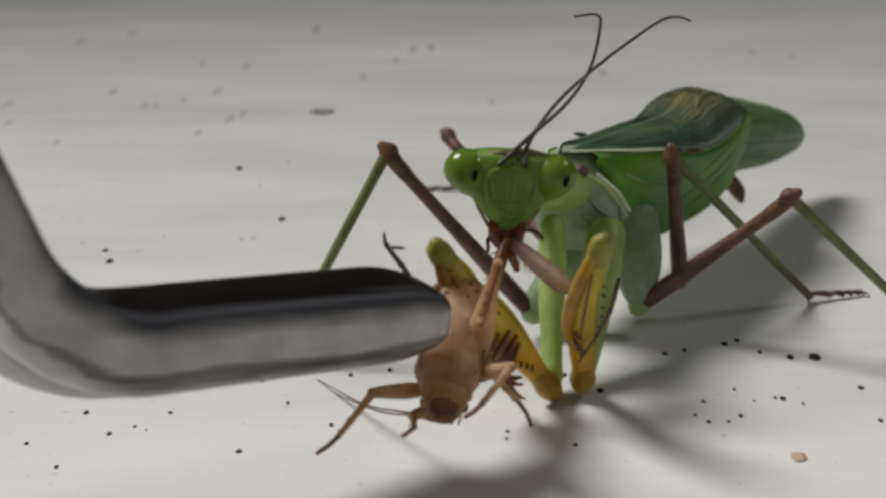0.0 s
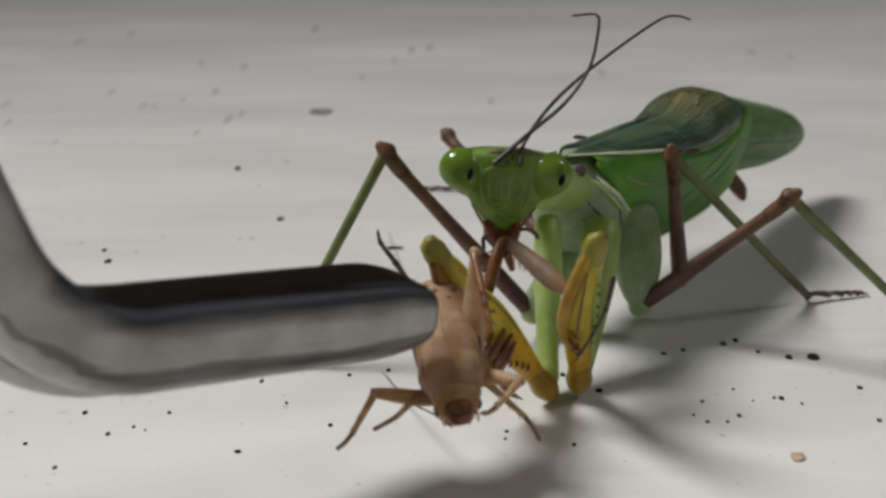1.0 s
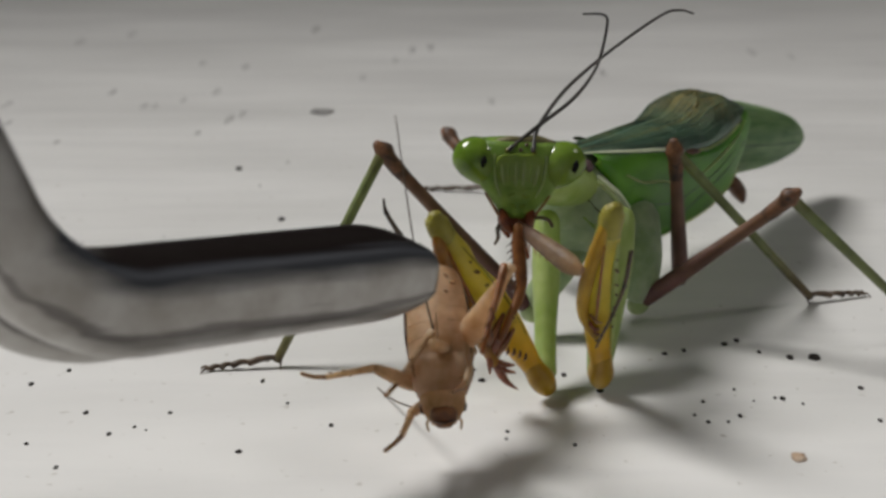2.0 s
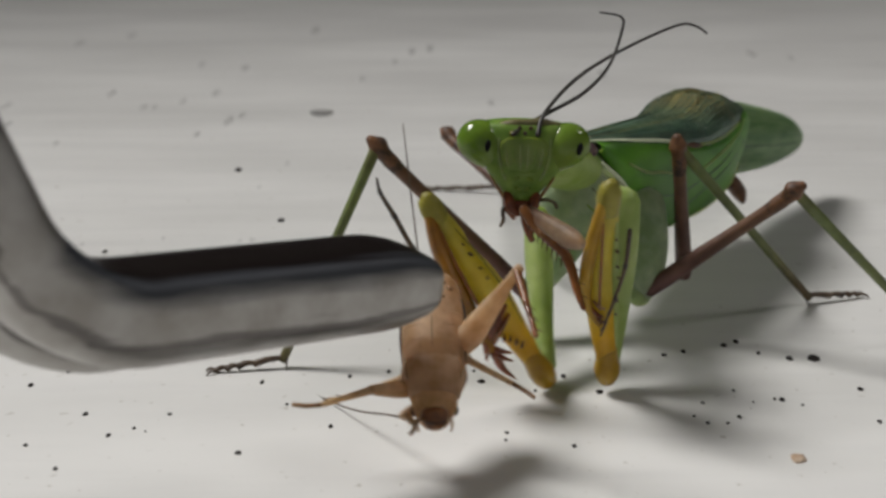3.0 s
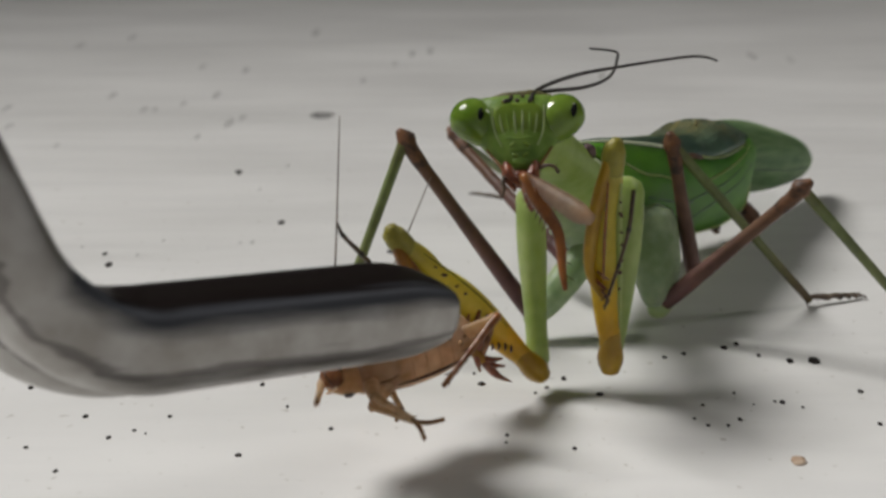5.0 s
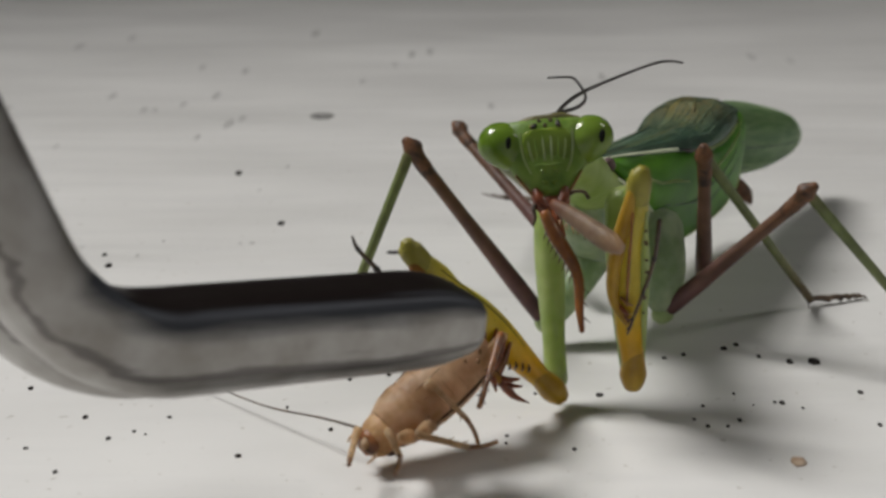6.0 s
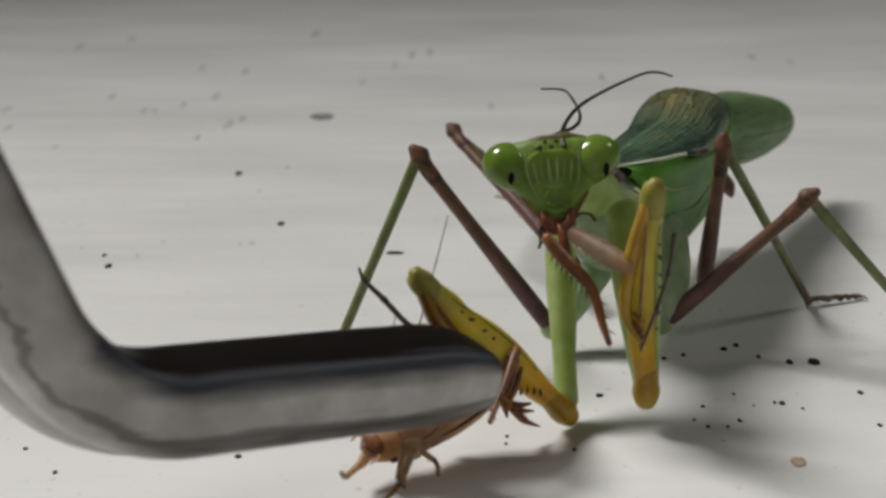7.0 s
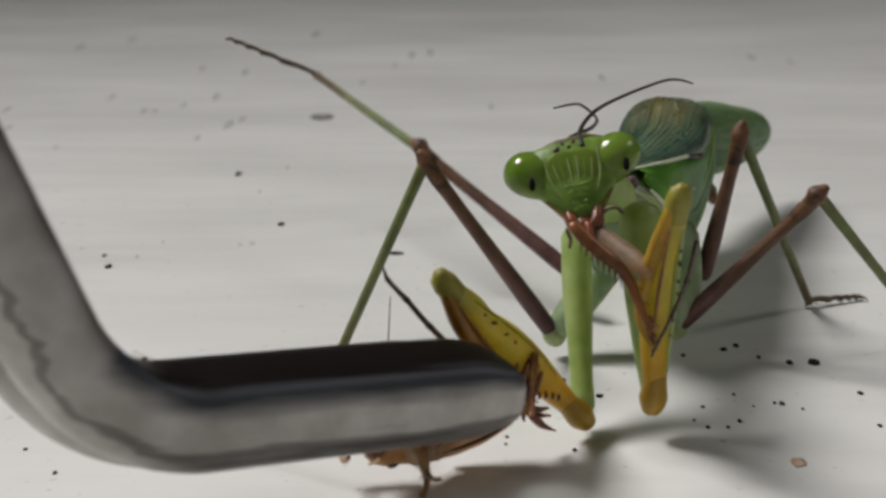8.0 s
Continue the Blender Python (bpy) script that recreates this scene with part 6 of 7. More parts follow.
    walk(mp["leg_d"], [
        (0, P(14.19, 9.6, 11.59, 162.6, -0, 151.2)), (0.5, P(14.23, 9.5, 11.59, 162, -0.2, 151.3)), (1, P(14.26, 9.5, 11.61, 162, -0.2, 151.3)),
        (1.5, P(14.2, 9.6, 11.58, 162.6, -0, 151.2)), (2.8, P(14.84, 10.1, 12.43, 166.5, -1.5, 151.6)), (3, P(14.65, 9.9, 12.2, 163.7, -0.4, 151.3)),
        (3.2, P(14.89, 10.3, 12.55, 166.7, 0, 151.2)), (3.5, P(15.19, 11, 13.06, 171.5, 1.3, 151)), (3.8, P(15.78, 13, 14.11, -176.6, 6.8, 150.7)),
        (4, P(16.22, 13.9, 14.61, -171.5, 8.7, 150.9)), (4.5, P(15.49, 13, 13.92, -178.6, 10.1, 151)), (5, P(14.39, 10.8, 12.32, 167, 7.5, 151.3)),
        (5.2, P(14.58, 9.7, 11.98, 160.8, 5.7, 151.8)), (6.3, P(16.44, 8, 12.52, 162.4, -4.9, 155.3)), (6.5, P(16.72, 8.1, 12.75, 165, -5.3, 155.4)),
        (7, P(17.03, 8, 12.96, 170.1, -6.6, 155.7)), (7.5, P(17.89, 8, 13.47, 174.9, -10.7, 156.3)), (7.8, P(18, 8.1, 13.59, 176.5, -11, 156.3)),
        (7.9, P(18.05, 8.2, 13.62, 177.5, -11, 156.3)), (8, P(18.09, 8.2, 13.67, 177.8, -11.2, 156.3))])
    walk(mp["shin_d"], [
        (0, P(14.19, 9.6, 11.59, 170.8, 46.4, -166.6)), (0.5, P(14.23, 9.5, 11.59, 170.4, 46.4, -166.6)), (1, P(14.26, 9.5, 11.61, 170.4, 46.2, -166.6)),
        (1.5, P(14.2, 9.6, 11.58, 170.7, 46.4, -166.7)), (2.8, P(14.84, 10.1, 12.43, 168.8, 41.8, -171.4)), (3, P(14.65, 9.9, 12.2, 168.9, 43.1, -170.4)),
        (3.2, P(14.89, 10.3, 12.55, 168.3, 41.1, -173.1)), (3.5, P(15.19, 11, 13.06, 170.4, 38.8, -173.5)), (3.8, P(15.78, 13, 14.11, 175.9, 34.2, -175.9)),
        (4, P(16.22, 13.9, 14.61, 178.1, 31.7, -177.5)), (4.5, P(15.49, 13, 13.92, 175.8, 35.4, -176.1)), (5, P(14.39, 10.8, 12.32, 171.6, 43, -171.3)),
        (5.2, P(14.58, 9.7, 11.98, 167.6, 43.8, -171.1)), (6.3, P(16.44, 8, 12.52, 158.7, 37.3, -173.9)), (6.5, P(16.72, 8.1, 12.75, 158.5, 35.6, -174.6)),
        (7, P(17.03, 8, 12.96, 158, 34.2, -174.8)), (7.5, P(17.89, 8, 13.47, 156.7, 29.7, -176.8)), (7.8, P(18, 8.1, 13.59, 156.8, 28.9, -177.4)),
        (7.9, P(18.05, 8.2, 13.62, 157, 28.5, -177.6)), (8, P(18.09, 8.2, 13.67, 156.9, 28.3, -177.8))])
    walk(mp["foot_d"], [
        (0, P(24.86, 14.81, 0.56, 0, 4.4, 18.4)), (0.5, P(24.85, 14.81, 0.57, 0, 4.5, 17.1)), (1, P(24.85, 14.81, 0.56, 0, 4.4, 16.9)),
        (1.5, P(24.86, 14.81, 0.55, 0, 4.4, 16.8)), (2.8, P(24.84, 14.8, 0.59, 0, 4.7, 17.7)), (3, P(24.83, 14.8, 0.59, 0, 4.8, 17.9)),
        (3.2, P(24.84, 14.8, 0.59, 0, 4.7, 18.2)), (3.5, P(24.83, 14.8, 0.61, 0, 4.9, 18.7)), (3.8, P(24.75, 14.8, 0.74, 0, 6.2, 19.1)),
        (4, P(24.7, 14.81, 0.84, 0, 7.1, 19.3)), (4.5, P(24.74, 14.8, 0.74, 0, 6.1, 20.2)), (5, P(24.83, 14.8, 0.6, 0, 4.7, 20.6)),
        (5.2, P(24.86, 14.81, 0.56, 0, 4.3, 20.7)), (6.3, P(24.9, 14.83, 0.51, 0, 3.8, 21)), (6.5, P(24.91, 14.84, 0.5, 0, 3.7, 21)),
        (7, P(24.89, 14.82, 0.54, 0, 4.1, 21)), (7.5, P(24.89, 14.81, 0.54, 0, 4.2, 21.2)), (7.8, P(24.88, 14.81, 0.55, 0, 4.3, 21.1)),
        (7.9, P(24.9, 14.83, 0.52, 0, 3.9, 21)), (8, P(24.89, 14.82, 0.54, 0, 4.2, 21))])
    walk(tweezers, [
        (0, P(-0.93, -11.18, 9.22, 0, 9.7, 37.6)), (0.5, P(-1.14, -11.22, 8.78, 0, 10.3, 39.4)), (1, P(-1.48, -11.24, 9.44, 0, 10, 39.5)),
        (1.5, P(-1.58, -11.29, 11.45, 0, 9.5, 42)), (2.8, P(-1.34, -11.33, 11.27, 0, 9.4, 41.4)), (3, P(-1.28, -11.34, 11, 0, 9.6, 41.7)),
        (3.2, P(-1.22, -11.34, 11.16, 0, 9.7, 40.6)), (3.5, P(-1.21, -11.37, 11.65, 0, 8.7, 41.7)), (3.8, P(-1.22, -11.38, 11.12, 0, 9.3, 41.7)),
        (4, P(-0.89, -11.38, 11.14, 0, 8.8, 41)), (4.5, P(-0.42, -11.38, 10.75, 0, 9.4, 39.8)), (5, P(-0.49, -11.39, 9.71, 0, 9.2, 37.9)),
        (5.2, P(-0.04, -11.54, 9.89, 0, 8.7, 36.5)), (6.3, P(0.83, -12.47, 9.23, 0, 9.9, 34.4)), (6.5, P(0.84, -12.65, 8.88, 0, 9.7, 35.2)),
        (7, P(1.52, -13.63, 7.42, 0, 9.4, 32.8)), (7.5, P(2.24, -14, 6.89, 0, 9, 30.4)), (7.8, P(2.46, -14.24, 6.95, 0, 9.2, 30.6)),
        (7.9, P(2.54, -14.32, 6.97, 0, 9.3, 30.6)), (8, P(2.61, -14.4, 6.99, 0, 9.3, 30.7))])
    walk(cp["body"], [
        (0, P(0.88, -5.62, 8.78, 123.43, 6, -3.53)), (0.5, P(0.51, -5.61, 8.56, 121.05, 5.04, -2.68)), (1, P(-0.37, -5.73, 8.6, 122.18, -8.21, 5.12)),
        (1.5, P(-0.47, -5, 9.24, 139.7, -2.5, 1.5)), (2.8, P(-0.44, -5, 9.15, 136.8, -4.7, 2.8)), (3, P(-0.52, -5, 8.85, 132.3, -1, 0.6)),
        (3.2, P(0.09, -5.37, 9.3, 111.08, 6.78, -21.37)), (3.5, P(-0.35, -5.65, 10.52, 117.32, -4.46, 2.6)), (3.8, P(0.61, -5.09, 8.22, 98.5, 21.48, -17.75)),
        (4, P(1.4, -5, 7.36, 95.6, 35.5, -39.9)), (4.5, P(1.99, -5.2, 6.37, 92, 42.2, -54.7)), (5, P(1.33, -5.4, 6.17, 100, 40.7, -53.1)),
        (5.2, P(1.54, -5.48, 5.62, 101.5, 34.5, -44.1)), (6.3, P(2.29, -5.92, 5.91, 131.5, 25.8, -43.9)), (6.5, P(2.34, -6, 6.1, 131.1, 24.8, -44.7)),
        (7, P(2.87, -6.67, 4.64, 110.7, 26.9, -45.9)), (7.5, P(3.57, -7.33, 4.47, 116.1, 39.9, -58.2)), (7.8, P(3.56, -7.73, 3.98, 110.6, 39.3, -58.1)),
        (7.9, P(3.56, -7.87, 3.82, 103.8, 37.1, -55.6)), (8, P(3.55, -8, 3.66, 99.7, 35.8, -54.3))])
    walk(cp["thigh_fl"], [
        (0, P(-0.94, -10.27, 4.66, 47.4, 74.9, -101.1)), (0.5, P(-1.15, -10.45, 4.6, 86.5, 77.3, -77.8)), (1, P(-0.42, -10.59, 4.25, 59.8, 74, -119.6)),
        (1.5, P(-1.25, -8.57, 4.08, 14.2, 65.9, -137.3)), (2.8, P(-0.94, -8.83, 4.15, 2.5, 55.4, -140.5)), (3, P(-1.49, -9.19, 4.22, -8.2, 71, -142.2)),
        (3.2, P(-3.33, -10.01, 6.39, 35.1, 67.6, -144.5)), (3.5, P(-0.91, -10.86, 6.57, 27.5, 58, -157.2)), (3.8, P(-2.78, -10.37, 7.1, 150.7, 76.7, 18.4)),
        (4, P(-3.75, -8.66, 7.02, 157.2, 54, 44.5)), (4.5, P(-3.84, -7.66, 6.81, 136.3, 75.5, 12.5)), (5, P(-4.62, -7.46, 6.22, 160.5, 61.5, 35.5)),
        (5.2, P(-3.99, -8.4, 5.29, 148.1, 65.1, 31.7)), (6.3, P(-2.8, -6.92, 2.28, 138.8, 68.4, 25.5)), (6.5, P(-2.73, -6.99, 2.45, 159.7, 49.6, 46.9)),
        (7, P(-2.7, -8.96, 2.68, 161.7, 62, 39.2)), (7.5, P(-2.48, -7.63, 2.67, -163.6, 60, 39.3)), (7.8, P(-2.55, -8.49, 2.55, -155.9, 64.8, 43.1)),
        (7.9, P(-2.49, -9.43, 2.84, -151.6, 66.8, 45.6)), (8, P(-2.41, -10.01, 2.97, -146.6, 68.9, 48.8))])
    walk(cp["shin_fl"], [
        (0, P(-3.39, -11.72, 5.17, -147.5, -36.1, 165.9)), (0.5, P(-3.94, -11.23, 4.64, -122.5, -34.3, 168)),
        (1, P(-3.29, -10.57, 4.64, -124.7, -31.8, 172.7)), (1.5, P(-3.62, -9.79, 5.23, -124.2, -51.8, 135.1)),
        (2.8, P(-2.86, -10.25, 5.79, -53.3, -51.4, 108.2)), (3, P(-3.38, -11.18, 5.15, -110.4, -52.4, 118.7)),
        (3.2, P(-6.08, -9.93, 7.29, -82, -49.3, 160.6)), (3.5, P(-3.44, -10.47, 7.94, -96.8, -49.4, 163.1)),
        (3.8, P(-4.67, -12.49, 6.52, -122.5, -49.2, 163.6)), (4, P(-4.51, -10.98, 5.45, -66.2, -49, 167.7)),
        (4.5, P(-5.38, -10.05, 6.28, -118.9, -48.9, 174.2)), (5, P(-6.01, -9.65, 4.91, -86.3, -48.6, 175.9)),
        (5.2, P(-5.09, -10.88, 4.25, -117.7, -46.4, -168.7)), (6.3, P(-3.81, -9.51, 1.48, -82.9, -48.6, 173.5)),
        (6.5, P(-3.4, -9.19, 0.69, -69.8, -46.6, 161.3)), (7, P(-4, -11.2, 1.39, -73.5, -45, 154.6)), (7.5, P(-4.87, -8.52, 1.27, -74.6, -44.6, 152.8)),
        (7.8, P(-5.11, -9.26, 1.42, -72.5, -47.4, 166.4)), (7.9, P(-5.12, -10.15, 1.83, -73, -48.5, 171.3)), (8, P(-5.09, -10.66, 2.1, -75, -49.4, 176.3))])
    walk(cp["thigh_fr"], [
        (0, P(1.25, -10.41, 4.43, 135, 65, -37.8)), (0.5, P(1.04, -10.57, 4.4, 108.8, 71.8, -67)), (1, P(1.75, -10.4, 4.56, 91.6, 72.9, -85.9)),
        (1.5, P(0.94, -8.52, 4.18, 122.1, 69.5, -52.2)), (2.8, P(1.25, -8.73, 4.32, 151.2, 48.5, -15.2)), (3, P(0.71, -9.17, 4.25, 141.4, 60.8, -29.3)),
        (3.2, P(-1.28, -10.78, 6.14, 82, 68.3, -71.3)), (3.5, P(1.28, -10.75, 6.75, 139.6, 61.9, -32.7)), (3.8, P(-0.83, -11, 6.3, 66.2, 65.2, -64.2)),
        (4, P(-2.37, -9.81, 5.74, 90.9, 68, -30.3)), (4.5, P(-2.89, -8.99, 5.33, 65.1, 65.1, -63.7)), (5, P(-3.62, -8.8, 4.78, 61.4, 72.9, -22.5)),
        (5.2, P(-2.69, -9.67, 4.04, 46.2, 64.1, -54.3)), (6.3, P(-1.37, -8.29, 1.32, 28.5, 56.7, -65.7)), (6.5, P(-1.31, -8.4, 1.53, 23, 61.1, -61.6)),
        (7, P(-1.33, -10.37, 1.69, 28.2, 61.9, -60.8)), (7.5, P(-1.6, -9.06, 1.25, 22.2, 55, -66.9)), (7.8, P(-1.65, -9.94, 1.16, 12.3, 47.1, -70.8)),
        (7.9, P(-1.5, -10.88, 1.51, 12.8, 45, -71.5)), (8, P(-1.36, -11.46, 1.69, 13.4, 42.8, -72.2))])
    walk(cp["shin_fr"], [
        (0, P(-1.48, -10.9, 3.56, -54.6, 67, -143.9)), (0.5, P(-1.84, -10.83, 4.11, -76.1, 72, -174.1)), (1, P(-1.14, -10.53, 4.53, -95.7, 72.7, 151.7)),
        (1.5, P(-1.88, -8.88, 3.63, -105.9, 72.8, 152)), (2.8, P(-0.96, -9.58, 2.64, -56.1, 68.9, -142.6)), (3, P(-1.9, -9.78, 3.15, -54.2, 66.2, -132.3)),
        (3.2, P(-3.88, -12.06, 6.29, -55, 67.1, -135.6)), (3.5, P(-1.37, -11.28, 5.71, -117, 69.5, 146.5)),
        (3.8, P(-2.75, -13.11, 6.79, -120.9, 73.1, 166.5)), (4, P(-3.87, -12.3, 5.73, -164.9, 51.3, 132.4)),
        (4.5, P(-4.76, -11.14, 5.85, -98.5, 74.3, -175.4)), (5, P(-3.37, -11.66, 5.19, -133.8, 74.6, -173.3)), (5.2, P(-3.34, -12.35, 4.92, -55, 75.2, -143)),
        (6.3, P(-1.76, -10.8, 2.72, -105.3, 76.7, -176.8)), (6.5, P(-1.19, -10.99, 2.82, -82.9, 77, -157.7)), (7, P(-1.43, -13, 2.9, -118.8, 73.7, 141.1)),
        (7.5, P(-1.74, -11.51, 2.79, -138.8, 71.5, 131.9)), (7.8, P(-1.56, -12.1, 3.08, -147.9, 71.8, 132.7)),
        (7.9, P(-1.48, -12.98, 3.51, -150.3, 72.1, 133.3)), (8, P(-1.41, -13.49, 3.76, -153.8, 72, 133.1))])
    walk(cp["thigh_ml"], [
        (0, P(-0.9, -8.96, 5.17, 65.3, -73.3, 114)), (0.5, P(-1.13, -9.11, 5.03, 65.6, -73.3, 113.6)), (1, P(-0.69, -9.27, 4.65, 83.1, -74.9, 93.9)),
        (1.5, P(-1.42, -7.6, 5.08, 73.1, -74.2, 106)), (2.8, P(-1.17, -7.81, 5.09, 42.9, -67.3, 138.7)), (3, P(-1.62, -8.09, 5.08, 64.1, -73.2, 115.5)),
        (3.2, P(-2.91, -8.7, 6.65, 69.4, -73.8, 110.4)), (3.5, P(-1.1, -9.49, 6.84, 137.4, -66.5, 34.6)), (3.8, P(-2.42, -9.01, 7.17, 109.3, -62.7, 21.1)),
        (4, P(-2.89, -7.55, 7.11, 136.5, -44.7, -23.4)), (4.5, P(-2.75, -6.76, 6.84, 179.8, -52.4, -18.7)), (5, P(-3.49, -6.64, 6.39, 165.9, -23.9, -23.2)),
        (5.2, P(-3.01, -7.42, 5.49, 126.1, -71.7, 21.1)), (6.3, P(-1.82, -6.31, 3.09, 24.7, -64.2, 89)), (6.5, P(-1.75, -6.38, 3.26, 127.5, -78.5, -26.3)),
        (7, P(-1.67, -8.09, 3.09, 137.3, -73.8, -47.9)), (7.5, P(-1.24, -7.16, 3.13, 161.1, -54.5, -73.6)), (7.8, P(-1.32, -7.93, 2.92, 151.1, -71, -57.8)),
        (7.9, P(-1.32, -8.7, 3.09, 142.4, -75.4, -47.8)), (8, P(-1.27, -9.19, 3.14, 131.1, -78.4, -35.7))])
    walk(cp["shin_ml"], [
        (0, P(1.98, -8.95, 5.51, -150.9, 43.5, -168.2)), (0.5, P(1.74, -9.1, 5.38, -149.7, 46, -166.2)), (1, P(2.21, -9.41, 4.74, -148.5, 47.3, -165.1)),
        (1.5, P(1.47, -7.61, 5.31, -123.5, 16.3, 161.1)), (2.8, P(1.6, -7.62, 5.91, -93.1, 27.2, -164.5)), (3, P(1.26, -8.07, 5.45, -120.5, 37.5, -125.6)),
        (3.2, P(-0.03, -8.67, 6.94, -56.1, 36.8, -94.1)), (3.5, P(1.63, -9.99, 5.99, -114.8, 46, 159.4)), (3.8, P(-0.64, -11.25, 6.73, -92, 54, -151.5)),
        (4, P(-2.33, -9.97, 5.61, -72.1, 54.3, -155)), (4.5, P(-0.58, -7.51, 5.07, -165.7, 39.1, 166.4)), (5, P(-2.72, -7.74, 3.82, -89.7, 54.8, -164.5)),
        (5.2, P(-0.66, -9.02, 4.96, -139.6, 48.4, 173.4)), (6.3, P(-0.65, -8.7, 4.24, -163.2, 52.9, 177.3)),
        (6.5, P(-1.22, -9.21, 2.91, -97.1, 61.8, -163.5)), (7, P(-1.76, -10.92, 2.49, -88.5, 62.2, -146.8)),
        (7.5, P(-1.51, -9.57, 1.54, -108.8, 57.7, 158.7)), (7.8, P(-1.23, -10.71, 2.1, -107.8, 59.3, 168)),
        (7.9, P(-1.13, -11.54, 2.51, -107.2, 59.8, 171.3)), (8, P(-1.04, -12.06, 2.76, -107.2, 60.2, 173.9))])
    walk(cp["thigh_mr"], [
        (0, P(1.48, -9.11, 4.91, -8.1, -63.8, 144.2)), (0.5, P(1.25, -9.24, 4.81, -3.2, -62.8, 144)), (1, P(1.68, -9.06, 4.99, -14.2, -80.8, 152.7)),
        (1.5, P(0.97, -7.53, 5.18, -21.4, -43.6, 128)), (2.15, P(1.1, -7.62, 5.23, -56.8, -30.3, 114.6)), (2.8, P(1.22, -7.7, 5.28, -91.6, -25.6, 96)),
        (3, P(0.78, -8.07, 5.12, -102.8, -24.6, 104.3)), (3.1, P(0.05, -8.8, 5.75, -54.2, -31.1, 138.9)), (3.2, P(-0.68, -9.53, 6.38, -4.7, -58.5, 160.2)),
        (3.5, P(1.29, -9.37, 7.03, -23.9, -41.3, 153.4)), (3.65, P(0.5, -9.53, 6.66, -70.8, -46, 160.5)), (3.8, P(-0.3, -9.69, 6.29, -119.8, -45.3, 170.3)),
        (4, P(-1.4, -8.8, 5.71, -58.4, -44.9, 137.6)), (4.5, P(-1.73, -8.21, 5.23, -45.9, -65.8, -177.9)), (5, P(-2.4, -8.1, 4.83, -123.9, -66.1, -169.9)),
        (5.2, P(-1.59, -8.8, 4.13, -43.8, -62.5, 122.6)), (6.3, P(-0.27, -7.81, 2.05, -76.8, -68.8, 148.8)), (6.5, P(-0.2, -7.92, 2.26, -63.7, -65, 122.6)),
        (7, P(-0.18, -9.63, 2, -59.9, -63.4, 115.8)), (7.5, P(-0.27, -8.73, 1.59, -49.8, -64.8, 120.4)), (7.8, P(-0.34, -9.5, 1.4, -34.4, -60.7, 112.2)),
        (7.9, P(-0.23, -10.28, 1.64, -32.7, -59.4, 110.4)), (8, P(-0.14, -10.77, 1.74, -31.4, -58.1, 108.9))])
    walk(cp["shin_mr"], [
        (0, P(3.33, -10.95, 6.18, -125.6, -39, 164.6)), (0.5, P(3.24, -10.89, 6.14, -119.5, -39.1, 164.4)), (1, P(3.82, -10.97, 5.44, -103.6, -41.1, 158)),
        (1.5, P(1.29, -9.65, 7.14, -157.3, -12.7, -166.3)), (2.8, P(-1.67, -7.96, 5.21, -85.9, -78.4, 90.6)), (3, P(-2.03, -8.5, 4.54, -139.2, -71.3, 150.6)),
        (3.1, P(-0.23, -9.54, 6.22, -51.9, -72.5, 110.1)), (3.2, P(1.56, -10.59, 7.89, 7.8, -61, 98.3)), (3.5, P(2.33, -11.21, 9.02, 172.1, -61.2, -48.2)),
        (3.8, P(-1.73, -12, 5.28, 12.1, -65.7, 87.1)), (4, P(-2.27, -11.35, 6.79, 70.7, -84.4, 29.1)), (4.5, P(0.19, -10.22, 6.05, -170.7, -34.6, -60.2)),
        (5, P(-3.43, -10.72, 4.17, -102.2, -70.7, -112)), (5.2, P(-2.28, -11.44, 5.1, -138.7, -56.2, -60.6)),
        (6.3, P(-1.2, -10.54, 2.29, -106.3, -63.1, -81.7)), (6.5, P(-1.77, -10.3, 2.8, -129.3, -73.6, -132.1)),
        (7, P(-1.87, -11.89, 2.65, -128.3, -76.7, -147.1)), (7.5, P(-1.33, -11.31, 2.39, -110.9, -79.1, -166.7)),
        (7.8, P(-1.07, -12.06, 2.57, -92.1, -79.5, -177.9)), (7.9, P(-0.97, -12.8, 2.88, -85.3, -79.5, 177.7)),
        (8, P(-0.88, -13.25, 3.05, -79.4, -79.4, 174.3))])
